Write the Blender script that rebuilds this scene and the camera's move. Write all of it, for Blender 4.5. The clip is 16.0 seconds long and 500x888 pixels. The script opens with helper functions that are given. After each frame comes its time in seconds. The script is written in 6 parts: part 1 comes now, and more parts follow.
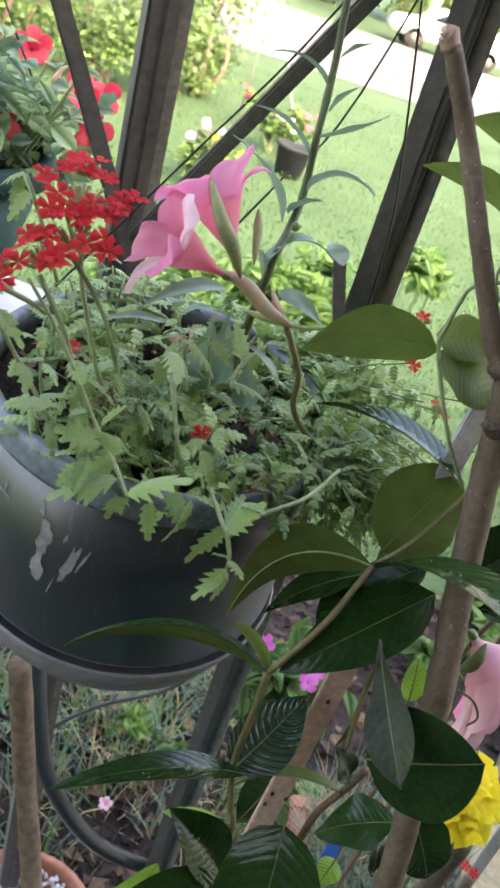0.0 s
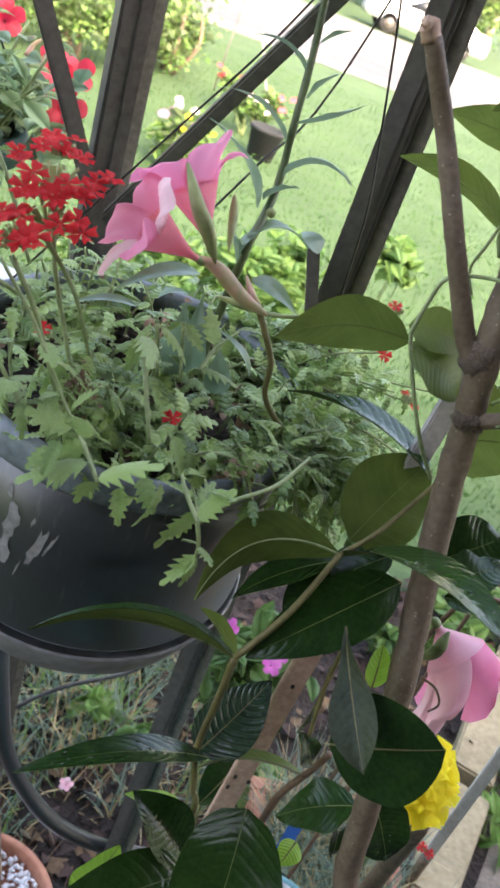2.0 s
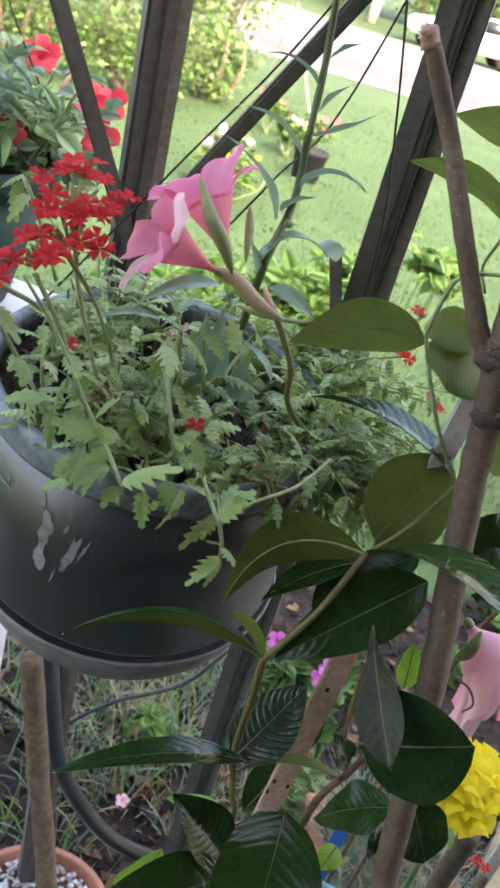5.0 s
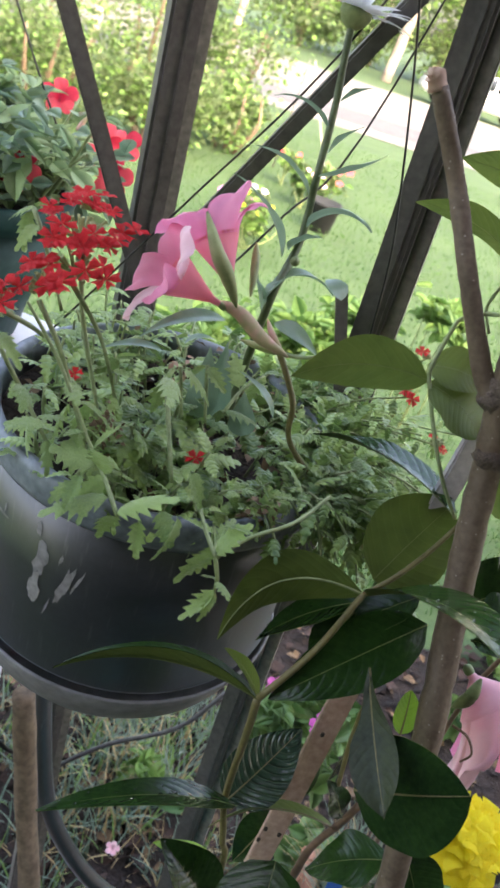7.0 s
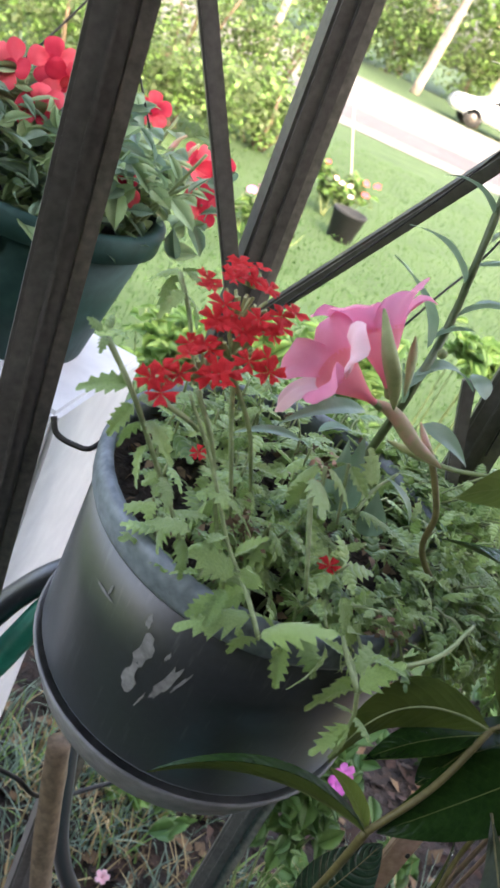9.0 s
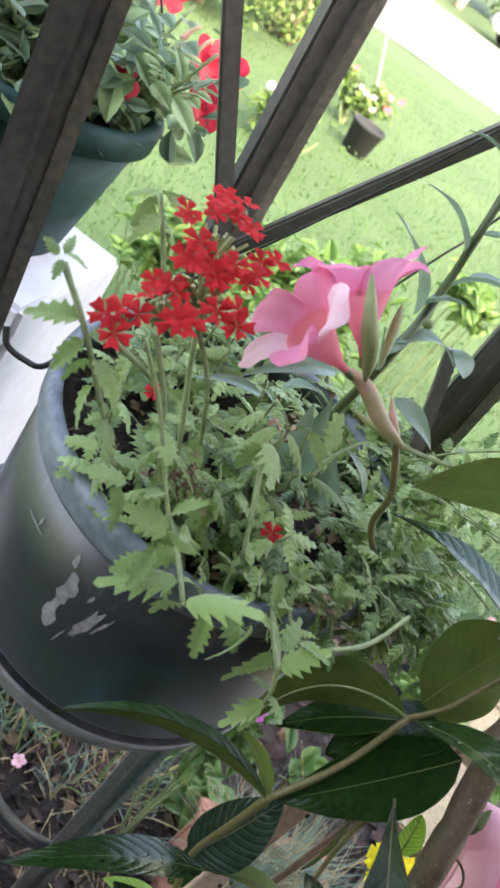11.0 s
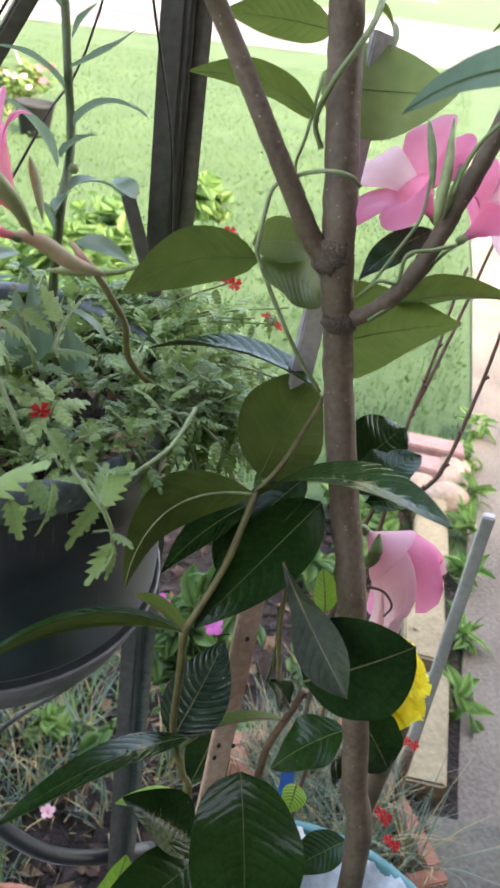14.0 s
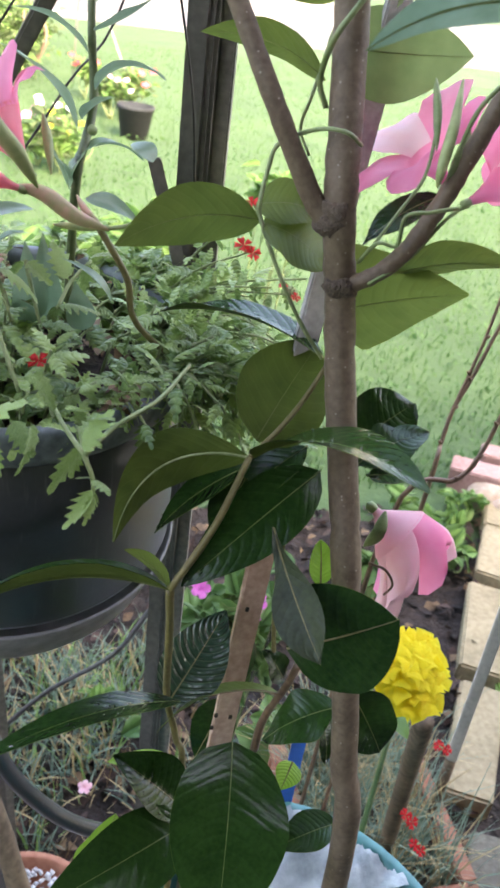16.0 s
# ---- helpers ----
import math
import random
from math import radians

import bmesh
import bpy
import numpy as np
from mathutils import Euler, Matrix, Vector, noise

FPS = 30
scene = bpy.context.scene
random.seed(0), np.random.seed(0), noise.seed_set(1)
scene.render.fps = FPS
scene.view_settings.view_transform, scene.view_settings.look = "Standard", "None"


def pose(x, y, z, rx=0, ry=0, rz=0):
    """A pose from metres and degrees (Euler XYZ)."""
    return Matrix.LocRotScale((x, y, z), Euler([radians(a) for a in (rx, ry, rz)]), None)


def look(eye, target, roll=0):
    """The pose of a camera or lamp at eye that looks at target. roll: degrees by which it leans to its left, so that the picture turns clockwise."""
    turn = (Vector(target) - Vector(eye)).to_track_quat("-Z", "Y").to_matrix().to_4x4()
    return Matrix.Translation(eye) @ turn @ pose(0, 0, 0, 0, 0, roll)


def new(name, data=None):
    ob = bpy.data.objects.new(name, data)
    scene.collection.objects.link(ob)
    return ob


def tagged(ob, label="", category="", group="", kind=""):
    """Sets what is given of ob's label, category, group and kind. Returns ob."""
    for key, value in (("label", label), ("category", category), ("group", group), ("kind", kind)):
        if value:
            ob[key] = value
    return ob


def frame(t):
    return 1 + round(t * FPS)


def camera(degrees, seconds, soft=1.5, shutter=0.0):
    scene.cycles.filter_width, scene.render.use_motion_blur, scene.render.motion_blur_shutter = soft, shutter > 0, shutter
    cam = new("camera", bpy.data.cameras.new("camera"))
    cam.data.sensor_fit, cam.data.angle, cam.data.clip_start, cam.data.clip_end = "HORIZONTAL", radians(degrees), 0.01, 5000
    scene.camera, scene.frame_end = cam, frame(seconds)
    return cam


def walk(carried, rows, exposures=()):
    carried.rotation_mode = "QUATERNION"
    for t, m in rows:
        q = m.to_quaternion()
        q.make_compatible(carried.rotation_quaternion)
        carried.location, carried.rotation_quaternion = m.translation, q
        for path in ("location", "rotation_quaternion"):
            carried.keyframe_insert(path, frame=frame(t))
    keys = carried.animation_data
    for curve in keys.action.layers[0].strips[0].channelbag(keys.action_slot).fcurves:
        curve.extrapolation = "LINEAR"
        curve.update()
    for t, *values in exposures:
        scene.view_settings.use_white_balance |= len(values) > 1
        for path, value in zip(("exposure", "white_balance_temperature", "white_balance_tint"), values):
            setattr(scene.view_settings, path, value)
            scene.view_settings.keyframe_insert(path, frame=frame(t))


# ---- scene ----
cam = camera(33.0, 16.0, soft=2.9)
cam.data.dof.use_dof, cam.data.dof.focus_distance, cam.data.dof.aperture_fstop = True, 0.62, 26.0
METRES, EYE, TILT, LEAN, TURN = 0.55, 1.5, -31.0, -17.0, 0.0
ROWS = [
    (0.0, 0.0, 0.0, 0.0, 0.0, 0.0, -0.0),
    (0.5, -0.0053, 0.0065, -0.0045, -0.32, -0.14, -0.09),
    (1.0, -0.008, -0.0026, 0.007, -0.39, -0.67, -0.63),
    (1.5, -0.0087, 0.0034, 0.008, -2.2, -1.32, -1.12),
    (2.0, -0.0058, -0.0004, 0.0042, -2.3, -1.13, -1.23),
    (2.5, -0.0284, -0.0055, 0.006, -2.13, -0.95, -2.25),
    (3.0, -0.0404, 0.0004, 0.0091, -1.41, -0.99, -2.92),
    (3.5, -0.0368, -0.0001, 0.0145, -1.09, -0.72, -2.7),
    (4.0, -0.0097, 0.0205, -0.0073, 0.94, -0.7, -1.29),
    (4.5, 0.0109, 0.0095, -0.0218, 1.24, -0.5, -0.22),
    (5.0, 0.0327, -0.0241, -0.0152, 1.5, 0.31, 0.54),
    (7.5, 0.0406, -0.0153, -0.0295, 1.96, 3.66, -1.52),
    (8.0, -0.0095, 0.0044, 0.0104, 1.75, 3.59, -2.57),
    (8.5, -0.0885, 0.024, 0.0549, 1.89, 3.43, -5.87),
    (9.0, -0.1372, 0.0513, 0.08, 0.64, 3.13, -7.51),
    (11.5, -0.1238, 0.1085, 0.1366, -1.82, -3.58, -17.32),
    (12.0, -0.0936, 0.0969, 0.116, -7.49, -1.48, -9.94),
    (12.5, -0.0694, 0.0805, 0.1071, -8.92, -2.63, -5.63),
    (13.0, -0.033, 0.0702, 0.0535, -10.44, -2.33, 4.79),
    (13.5, -0.0332, 0.0503, 0.0104, -11.48, -4.42, 11.9),
    (14.0, -0.0192, 0.0504, -0.0027, -11.93, -5.25, 15.99),
    (14.5, 0.0251, 0.0638, -0.0154, -11.54, -5.1, 17.17),
    (15.0, 0.0726, 0.0597, -0.0615, -7.9, -3.96, 16.14),
    (15.5, 0.0739, 0.0374, -0.07, -6.24, -3.47, 15.13),
    (16.0, 0.0631, 0.0365, -0.0765, -5.72, -3.14, 13.33),
]
EXPOSURE = [(t, e, 7350, 15) for t, e in ((0.0, 3.52), (2.5, 3.48), (5.0, 3.42), (7.5, 3.34), (8.5, 3.28), (9.0, 3.36), (11.5, 3.66), (12.5, 3.48), (13.0, 3.34), (13.5, 3.50), (14.5, 3.53), (15.5, 3.76), (16.0, 3.74))]
walk(cam, [(t, pose(0, 0, EYE, TILT, LEAN, TURN) @ pose(METRES * x, METRES * y, METRES * z, 90 + pitch, roll, yaw)) for t, x, y, z, yaw, pitch, roll in ROWS], EXPOSURE)


# ---- world, sun ----
world = bpy.data.worlds.new("world")
scene.world = world
world.use_nodes = True
wn = world.node_tree.nodes
sky = wn.new("ShaderNodeTexSky")
sky.sky_type, sky.sun_disc = "NISHITA", False
sky.sun_elevation, sky.sun_rotation = radians(40), radians(155)
sky.air_density, sky.dust_density, sky.ozone_density = 1.0, 6.0, 0.6
wn["Background"].inputs[1].default_value = 0.15
world.node_tree.links.new(sky.outputs[0], wn["Background"].inputs[0])
sun_data = bpy.data.lights.new("sun", "SUN")
sun_data.energy, sun_data.angle, sun_data.color = 0.18, radians(18), (1.0, 0.95, 0.88)
sun = new("sun", sun_data)
SUN_WAY = Vector((0.324, -0.694, 0.643)).normalized()
sun.matrix_world = look(tuple(SUN_WAY * 20), (0, 0, 0))


# ---- materials ----
def material(name):
    m = bpy.data.materials.new(name)
    m.use_nodes = True
    t = m.node_tree
    return m, t, t.nodes["Principled BSDF"], t.nodes["Material Output"]


def add(t, kind, **values):
    n = t.nodes.new("ShaderNode" + kind)
    for k, v in values.items():
        n.inputs[k.replace("_", " ")].default_value = v
    return n


def ramp(t, source, stops):
    r = t.nodes.new("ShaderNodeValToRGB")
    e = r.color_ramp.elements
    while len(e) < len(stops):
        e.new(0.5)
    for el, (p, c) in zip(e, stops):
        el.position, el.color = p, (*c, 1)
    t.links.new(source, r.inputs[0])
    return r


def bumped(t, bsdf, source, strength, distance):
    b = add(t, "Bump", Strength=strength, Distance=distance)
    t.links.new(source, b.inputs["Height"])
    t.links.new(b.outputs[0], bsdf.inputs["Normal"])
    return b


def mixed_noise(t, fine, coarse, vector=None):
    """Two scales of noise, averaged."""
    if vector is None:
        vector = t.nodes.new("ShaderNodeTexCoord").outputs["Object"]
    a, b = add(t, "TexNoise", Scale=fine, Detail=4.0), add(t, "TexNoise", Scale=coarse, Detail=3.0)
    for n in (a, b):
        t.links.new(vector, n.inputs["Vector"])
    m = t.nodes.new("ShaderNodeMath")
    m.operation = "ADD"
    t.links.new(a.outputs[0], m.inputs[0])
    t.links.new(b.outputs[0], m.inputs[1])
    h = t.nodes.new("ShaderNodeMath")
    h.operation = "MULTIPLY"
    h.inputs[1].default_value = 0.5
    t.links.new(m.outputs[0], h.inputs[0])
    return h.outputs[0], a.outputs[0], b.outputs[0]


def surface(name, dark, light, rough=0.6, fine=60.0, coarse=8.0, bump=0.3, depth=0.002, metal=0.0, spread=(0.35, 0.65)):
    """A rough surface whose colour goes between two tones at two scales."""
    m, t, b, o = material(name)
    both, a, c = mixed_noise(t, fine, coarse)
    r = ramp(t, both, [(spread[0], dark), (spread[1], light)])
    t.links.new(r.outputs[0], b.inputs["Base Color"])
    b.inputs["Roughness"].default_value, b.inputs["Metallic"].default_value = rough, metal
    if bump:
        bumped(t, b, a, bump, depth)
    return m


def thin(name, dark, light, rough=0.4, through_amount=0.35, fine=90.0, vein=None, vein_bump=0.6, gloss=0.5, tone=None, tone_most=0.13):
    """A leaf or petal: two tones, light coming through, side veins by the leaf's own lengthwise coordinates."""
    m, t, b, o = material(name)
    uv = t.nodes.new("ShaderNodeTexCoord")
    both, a, c = mixed_noise(t, fine, fine / 7, uv.outputs["Object"])
    info = t.nodes.new("ShaderNodeObjectInfo")
    k = t.nodes.new("ShaderNodeMath")
    k.operation = "MULTIPLY_ADD"
    k.inputs[1].default_value, k.inputs[2].default_value = 0.36, -0.18
    island = t.nodes.new("ShaderNodeNewGeometry")
    either = t.nodes.new("ShaderNodeMath")
    either.operation = "PINGPONG"
    either.inputs[1].default_value = 1.0
    both_random = t.nodes.new("ShaderNodeMath")
    both_random.operation = "ADD"
    t.links.new(info.outputs["Random"], both_random.inputs[0])
    t.links.new(island.outputs["Random Per Island"], both_random.inputs[1])
    t.links.new(both_random.outputs[0], either.inputs[0])
    t.links.new(either.outputs[0], k.inputs[0])
    s = t.nodes.new("ShaderNodeMath")
    s.operation = "ADD"
    t.links.new(both, s.inputs[0])
    t.links.new(k.outputs[0], s.inputs[1])
    r = ramp(t, s.outputs[0], [(0.3, dark), (0.7, light)])
    col = r.outputs[0]
    height = a
    if vein:
        sep = t.nodes.new("ShaderNodeSeparateXYZ")
        t.links.new(uv.outputs["UV"], sep.inputs[0])
        across = t.nodes.new("ShaderNodeMath")
        across.operation = "ABSOLUTE"
        sub = t.nodes.new("ShaderNodeMath")
        sub.operation = "SUBTRACT"
        sub.inputs[1].default_value = 0.5
        t.links.new(sep.outputs[0], sub.inputs[0])
        t.links.new(sub.outputs[0], across.inputs[0])
        lean = t.nodes.new("ShaderNodeMath")
        lean.operation = "MULTIPLY_ADD"
        lean.inputs[1].default_value = -0.55
        bowed = t.nodes.new("ShaderNodeMath")
        bowed.operation = "POWER"
        bowed.inputs[1].default_value = 1.45
        t.links.new(across.outputs[0], bowed.inputs[0])
        t.links.new(bowed.outputs[0], lean.inputs[0])
        t.links.new(sep.outputs[1], lean.inputs[2])
        w = t.nodes.new("ShaderNodeMath")
        w.operation = "MULTIPLY"
        w.inputs[1].default_value = vein * 6.2832
        t.links.new(lean.outputs[0], w.inputs[0])
        wob = t.nodes.new("ShaderNodeMath")
        wob.operation = "MULTIPLY_ADD"
        wob.inputs[1].default_value = 2.2
        t.links.new(c, wob.inputs[0])
        t.links.new(w.outputs[0], wob.inputs[2])
        sn = t.nodes.new("ShaderNodeMath")
        sn.operation = "SINE"
        t.links.new(wob.outputs[0], sn.inputs[0])
        pw = t.nodes.new("ShaderNodeMath")
        pw.operation = "MULTIPLY_ADD"
        pw.inputs[1].default_value = -0.8
        half = t.nodes.new("ShaderNodeMath")
        half.operation = "MULTIPLY_ADD"
        half.inputs[1].default_value, half.inputs[2].default_value = 0.5, 0.5
        t.links.new(sn.outputs[0], half.inputs[0])
        crease = t.nodes.new("ShaderNodeMath")
        crease.operation = "POWER"
        crease.inputs[1].default_value = 2.6
        t.links.new(half.outputs[0], crease.inputs[0])
        t.links.new(crease.outputs[0], pw.inputs[0])
        t.links.new(a, pw.inputs[2])
        height = pw.outputs[0]
        if tone:
            f = t.nodes.new("ShaderNodeMapRange")
            f.inputs["From Min"].default_value, f.inputs["From Max"].default_value = 0.80, 1.0
            f.inputs["To Max"].default_value = tone_most
            t.links.new(sn.outputs[0], f.inputs["Value"])
            mx = t.nodes.new("ShaderNodeMixRGB")
            mx.inputs[2].default_value = (*tone, 1)
            t.links.new(f.outputs[0], mx.inputs[0])
            t.links.new(col, mx.inputs[1])
            col = mx.outputs[0]
    bp = bumped(t, b, height, vein_bump, 0.0012)
    t.links.new(col, b.inputs["Base Color"])
    b.inputs["Roughness"].default_value = rough
    b.inputs["Specular IOR Level"].default_value = gloss
    tr = t.nodes.new("ShaderNodeBsdfTranslucent")
    t.links.new(col, tr.inputs[0])
    t.links.new(bp.outputs[0], tr.inputs["Normal"])
    mix = t.nodes.new("ShaderNodeMixShader")
    mix.inputs[0].default_value = through_amount
    t.links.new(b.outputs[0], mix.inputs[1])
    t.links.new(tr.outputs[0], mix.inputs[2])
    t.links.new(mix.outputs[0], o.inputs[0])
    return m


LEAF_TOP = thin("mandevilla_leaf_top", (0.0065, 0.022, 0.005), (0.023, 0.060, 0.0125), 0.19, 0.1, 300, vein=12, vein_bump=0.20, gloss=0.30, tone=(0.05, 0.10, 0.035), tone_most=0.08)
LEAF_UNDER = thin("mandevilla_leaf_underside", (0.062, 0.098, 0.020), (0.150, 0.20, 0.045), 0.42, 0.44, 60, vein=11, vein_bump=0.18, gloss=0.3, tone=(0.20, 0.265, 0.08))
# Paler copy of LEAF_UNDER: the extra light on upper leaves is in its colour.
LEAF_UNDER_LIT = thin("lit_leaf_underside", (0.13, 0.19, 0.06), (0.26, 0.34, 0.13), 0.42, 0.5, 60, gloss=0.3)
LEAF_RIB = thin("leaf_midrib", (0.14, 0.17, 0.06), (0.22, 0.25, 0.09), 0.5, 0.4, 200, gloss=0.3)
LEAF_YOUNG = thin("young_leaf", (0.16, 0.36, 0.03), (0.32, 0.55, 0.07), 0.35, 0.4, 60, vein=9, vein_bump=0.4)
LEAF_VERBENA = thin("verbena_leaf", (0.065, 0.155, 0.030), (0.34, 0.48, 0.14), 0.34, 0.30, 260, vein=5, vein_bump=0.5, gloss=0.6)
vb = LEAF_VERBENA.node_tree.nodes["Principled BSDF"]
vb.inputs["Sheen Weight"].default_value, vb.inputs["Sheen Roughness"].default_value = 0.35, 0.5
LEAF_DAISY = thin("daisy_leaf", (0.10, 0.18, 0.10), (0.24, 0.34, 0.23), 0.28, 0.4, 70, gloss=0.8)
LEAF_BED = thin("bed_leaf", (0.09, 0.20, 0.045), (0.22, 0.37, 0.10), 0.5, 0.4, 40)
LEAF_WEED = thin("weed_leaf", (0.05, 0.12, 0.03), (0.14, 0.25, 0.07), 0.5, 0.35, 40)
LEAF_FAR = thin("far_leaf", (0.045, 0.082, 0.032), (0.150, 0.205, 0.085), 0.6, 0.58, 5)
LEAF_PETUNIA = thin("petunia_leaf", (0.17, 0.27, 0.11), (0.37, 0.49, 0.25), 0.5, 0.4, 60)
PETAL_PINK = thin("pink_petal", (0.80, 0.14, 0.32), (0.92, 0.35, 0.52), 0.5, 0.45, 50, gloss=0.2)
PETAL_PALE = thin("pale_pink_petal", (0.90, 0.42, 0.53), (0.96, 0.66, 0.72), 0.5, 0.45, 50, gloss=0.2)
PETAL_THROAT = thin("salmon_throat", (0.80, 0.18, 0.28), (0.92, 0.36, 0.40), 0.5, 0.45, 50, gloss=0.2)
PETAL_RED = thin("red_petal", (0.55, 0.010, 0.02), (0.78, 0.035, 0.04), 0.5, 0.35, 90, gloss=0.2)
PETAL_CORAL = thin("petunia_petal", (0.75, 0.045, 0.08), (0.90, 0.13, 0.165), 0.5, 0.4, 60, gloss=0.2)
PETAL_YELLOW = thin("yellow_petal", (0.98, 0.75, 0.012), (1.0, 0.90, 0.06), 0.5, 0.5, 60, gloss=0.2)
PETAL_MAGENTA = thin("magenta_petal", (0.6, 0.10, 0.44), (0.8, 0.26, 0.66), 0.5, 0.4, 60, gloss=0.2)
PETAL_WHITE = thin("white_petal", (0.75, 0.75, 0.74), (0.85, 0.85, 0.83), 0.5, 0.4, 60, gloss=0.2)
STEM_GREEN = surface("green_stem", (0.14, 0.19, 0.07), (0.25, 0.30, 0.13), 0.5, 300, 40, 0.2, 0.0005)
STEM_VERBENA = surface("pale_hairy_stem", (0.19, 0.25, 0.10), (0.33, 0.38, 0.19), 0.6, 300, 40, 0.2, 0.0005)
STEM_TAN = surface("tan_stem", (0.11, 0.09, 0.030), (0.20, 0.165, 0.06), 0.5, 300, 40, 0.2, 0.0005)
STEM_RED = surface("red_brown_stem", (0.09, 0.05, 0.03), (0.19, 0.11, 0.065), 0.5, 300, 40, 0.2, 0.0005)
BARK = surface("bark", (0.10, 0.066, 0.042), (0.185, 0.130, 0.087), 0.65, 260, 40, 0.5, 0.0012)
# small pale pores on the bark
bt = BARK.node_tree
bb = bt.nodes["Principled BSDF"]
under = bb.inputs["Base Color"].links[0].from_socket
pores = bt.nodes.new("ShaderNodeTexVoronoi")
pores.inputs["Scale"].default_value = 170.0
bt.links.new(bt.nodes.new("ShaderNodeTexCoord").outputs["Object"], pores.inputs["Vector"])
spot = bt.nodes.new("ShaderNodeMapRange")
spot.inputs["From Min"].default_value, spot.inputs["From Max"].default_value = 0.07, 0.13
spot.inputs["To Min"].default_value, spot.inputs["To Max"].default_value = 0.75, 0.0
bt.links.new(pores.outputs["Distance"], spot.inputs["Value"])
pale = bt.nodes.new("ShaderNodeMixRGB")
pale.inputs[2].default_value = (0.40, 0.33, 0.28, 1)
bt.links.new(spot.outputs[0], pale.inputs[0])
bt.links.new(under, pale.inputs[1])
bt.links.new(pale.outputs[0], bb.inputs["Base Color"])
STRIP_WOOD = surface("pale_strip_wood", (0.36, 0.22, 0.155), (0.60, 0.42, 0.32), 0.75, 180, 22, 0.3, 0.0008)
GREY_WOOD = surface("weathered_grey_wood", (0.27, 0.25, 0.23), (0.46, 0.43, 0.40), 0.8, 200, 20, 0.4, 0.001)
KNOT = surface("rough_knot_bark", (0.07, 0.048, 0.036), (0.21, 0.15, 0.11), 0.9, 700, 120, 1.0, 0.003)
BROWN_WOOD = surface("brown_stick_wood", (0.075, 0.050, 0.030), (0.22, 0.150, 0.095), 0.75, 120, 14, 0.5, 0.001)
BAR_PAINT = surface("dark_painted_metal", (0.064, 0.058, 0.052), (0.138, 0.125, 0.113), 0.5, 140, 9, 0.25, 0.0008)
# Lighter tone than BAR_PAINT, for the posts' side flanges.
BAR_EDGE = surface("lighter_bar_edge", (0.10, 0.095, 0.08), (0.26, 0.24, 0.2), 0.6, 140, 12, 0.3, 0.0008)
POT_BLACK = surface("black_plastic", (0.005, 0.006, 0.0075), (0.020, 0.024, 0.030), 0.45, 190, 14, 0.2, 0.0006, spread=(0.32, 0.70))
pb = POT_BLACK.node_tree.nodes["Principled BSDF"]
pb.inputs["Coat Weight"].default_value, pb.inputs["Coat Roughness"].default_value, pb.inputs["Specular IOR Level"].default_value = 1.0, 0.34, 0.7
pb.inputs["Sheen Weight"].default_value, pb.inputs["Sheen Roughness"].default_value = 0.16, 0.30
pb.inputs["Sheen Tint"].default_value = (0.75, 0.87, 1.0, 1.0)
# dry streaks and fine scratches down the black plastic
pt = POT_BLACK.node_tree
streaks = pt.nodes.new("ShaderNodeMapping")
streaks.inputs["Scale"].default_value = (260.0, 260.0, 26.0)
pt.links.new(pt.nodes.new("ShaderNodeTexCoord").outputs["Object"], streaks.inputs["Vector"])
scratch = pt.nodes.new("ShaderNodeTexNoise")
scratch.inputs["Scale"].default_value, scratch.inputs["Detail"].default_value = 1.0, 5.0
pt.links.new(streaks.outputs[0], scratch.inputs["Vector"])
mark = pt.nodes.new("ShaderNodeMapRange")
mark.inputs["From Min"].default_value, mark.inputs["From Max"].default_value = 0.60, 0.74
mark.inputs["To Max"].default_value = 0.13
pt.links.new(scratch.outputs[0], mark.inputs["Value"])
dusted = pt.nodes.new("ShaderNodeMixRGB")
dusted.inputs[2].default_value = (0.30, 0.31, 0.32, 1)
pt.links.new(mark.outputs[0], dusted.inputs[0])
pt.links.new(pb.inputs["Base Color"].links[0].from_socket, dusted.inputs[1])
pt.links.new(dusted.outputs[0], pb.inputs["Base Color"])
# Dust, with the blue sky reflection from the left added to its colour.
POT_DUSTY_LIT = surface("dusty_skylit_plastic", (0.075, 0.092, 0.105), (0.24, 0.275, 0.30), 0.5, 130, 12, 0.25, 0.0006)
POT_GREY = surface("grey_plastic", (0.13, 0.125, 0.12), (0.245, 0.236, 0.23), 0.5, 90, 12, 0.15, 0.0005)
SCUFF = surface("scuffed_pale_plastic", (0.17, 0.16, 0.16), (0.33, 0.315, 0.31), 0.8, 200, 40, 0.3, 0.0005)
POT_GREEN = surface("dark_green_plastic", (0.010, 0.034, 0.030), (0.024, 0.068, 0.060), 0.55, 60, 8, 0.1, 0.0005)
POT_GREEN.node_tree.nodes["Principled BSDF"].inputs["Specular IOR Level"].default_value = 0.2
SOIL = surface("potting_soil", (0.008, 0.006, 0.005), (0.06, 0.042, 0.03), 0.95, 160, 30, 1.0, 0.008)
WIRE = surface("dark_wire", (0.01, 0.01, 0.01), (0.05, 0.045, 0.04), 0.5, 200, 30, 0.1, 0.0003, metal=0.6)
LAWN = surface("lawn_turf", (0.017, 0.046, 0.012), (0.045, 0.086, 0.026), 0.9, 30, 1.6, 0.4, 0.015, spread=(0.30, 0.62))
BLADE = thin("grass_blade", (0.035, 0.094, 0.023), (0.078, 0.156, 0.047), 0.6, 0.55, 4.5)
MULCH = surface("bark_mulch", (0.007, 0.005, 0.0045), (0.036, 0.024, 0.019), 0.95, 60, 9, 1.0, 0.02)
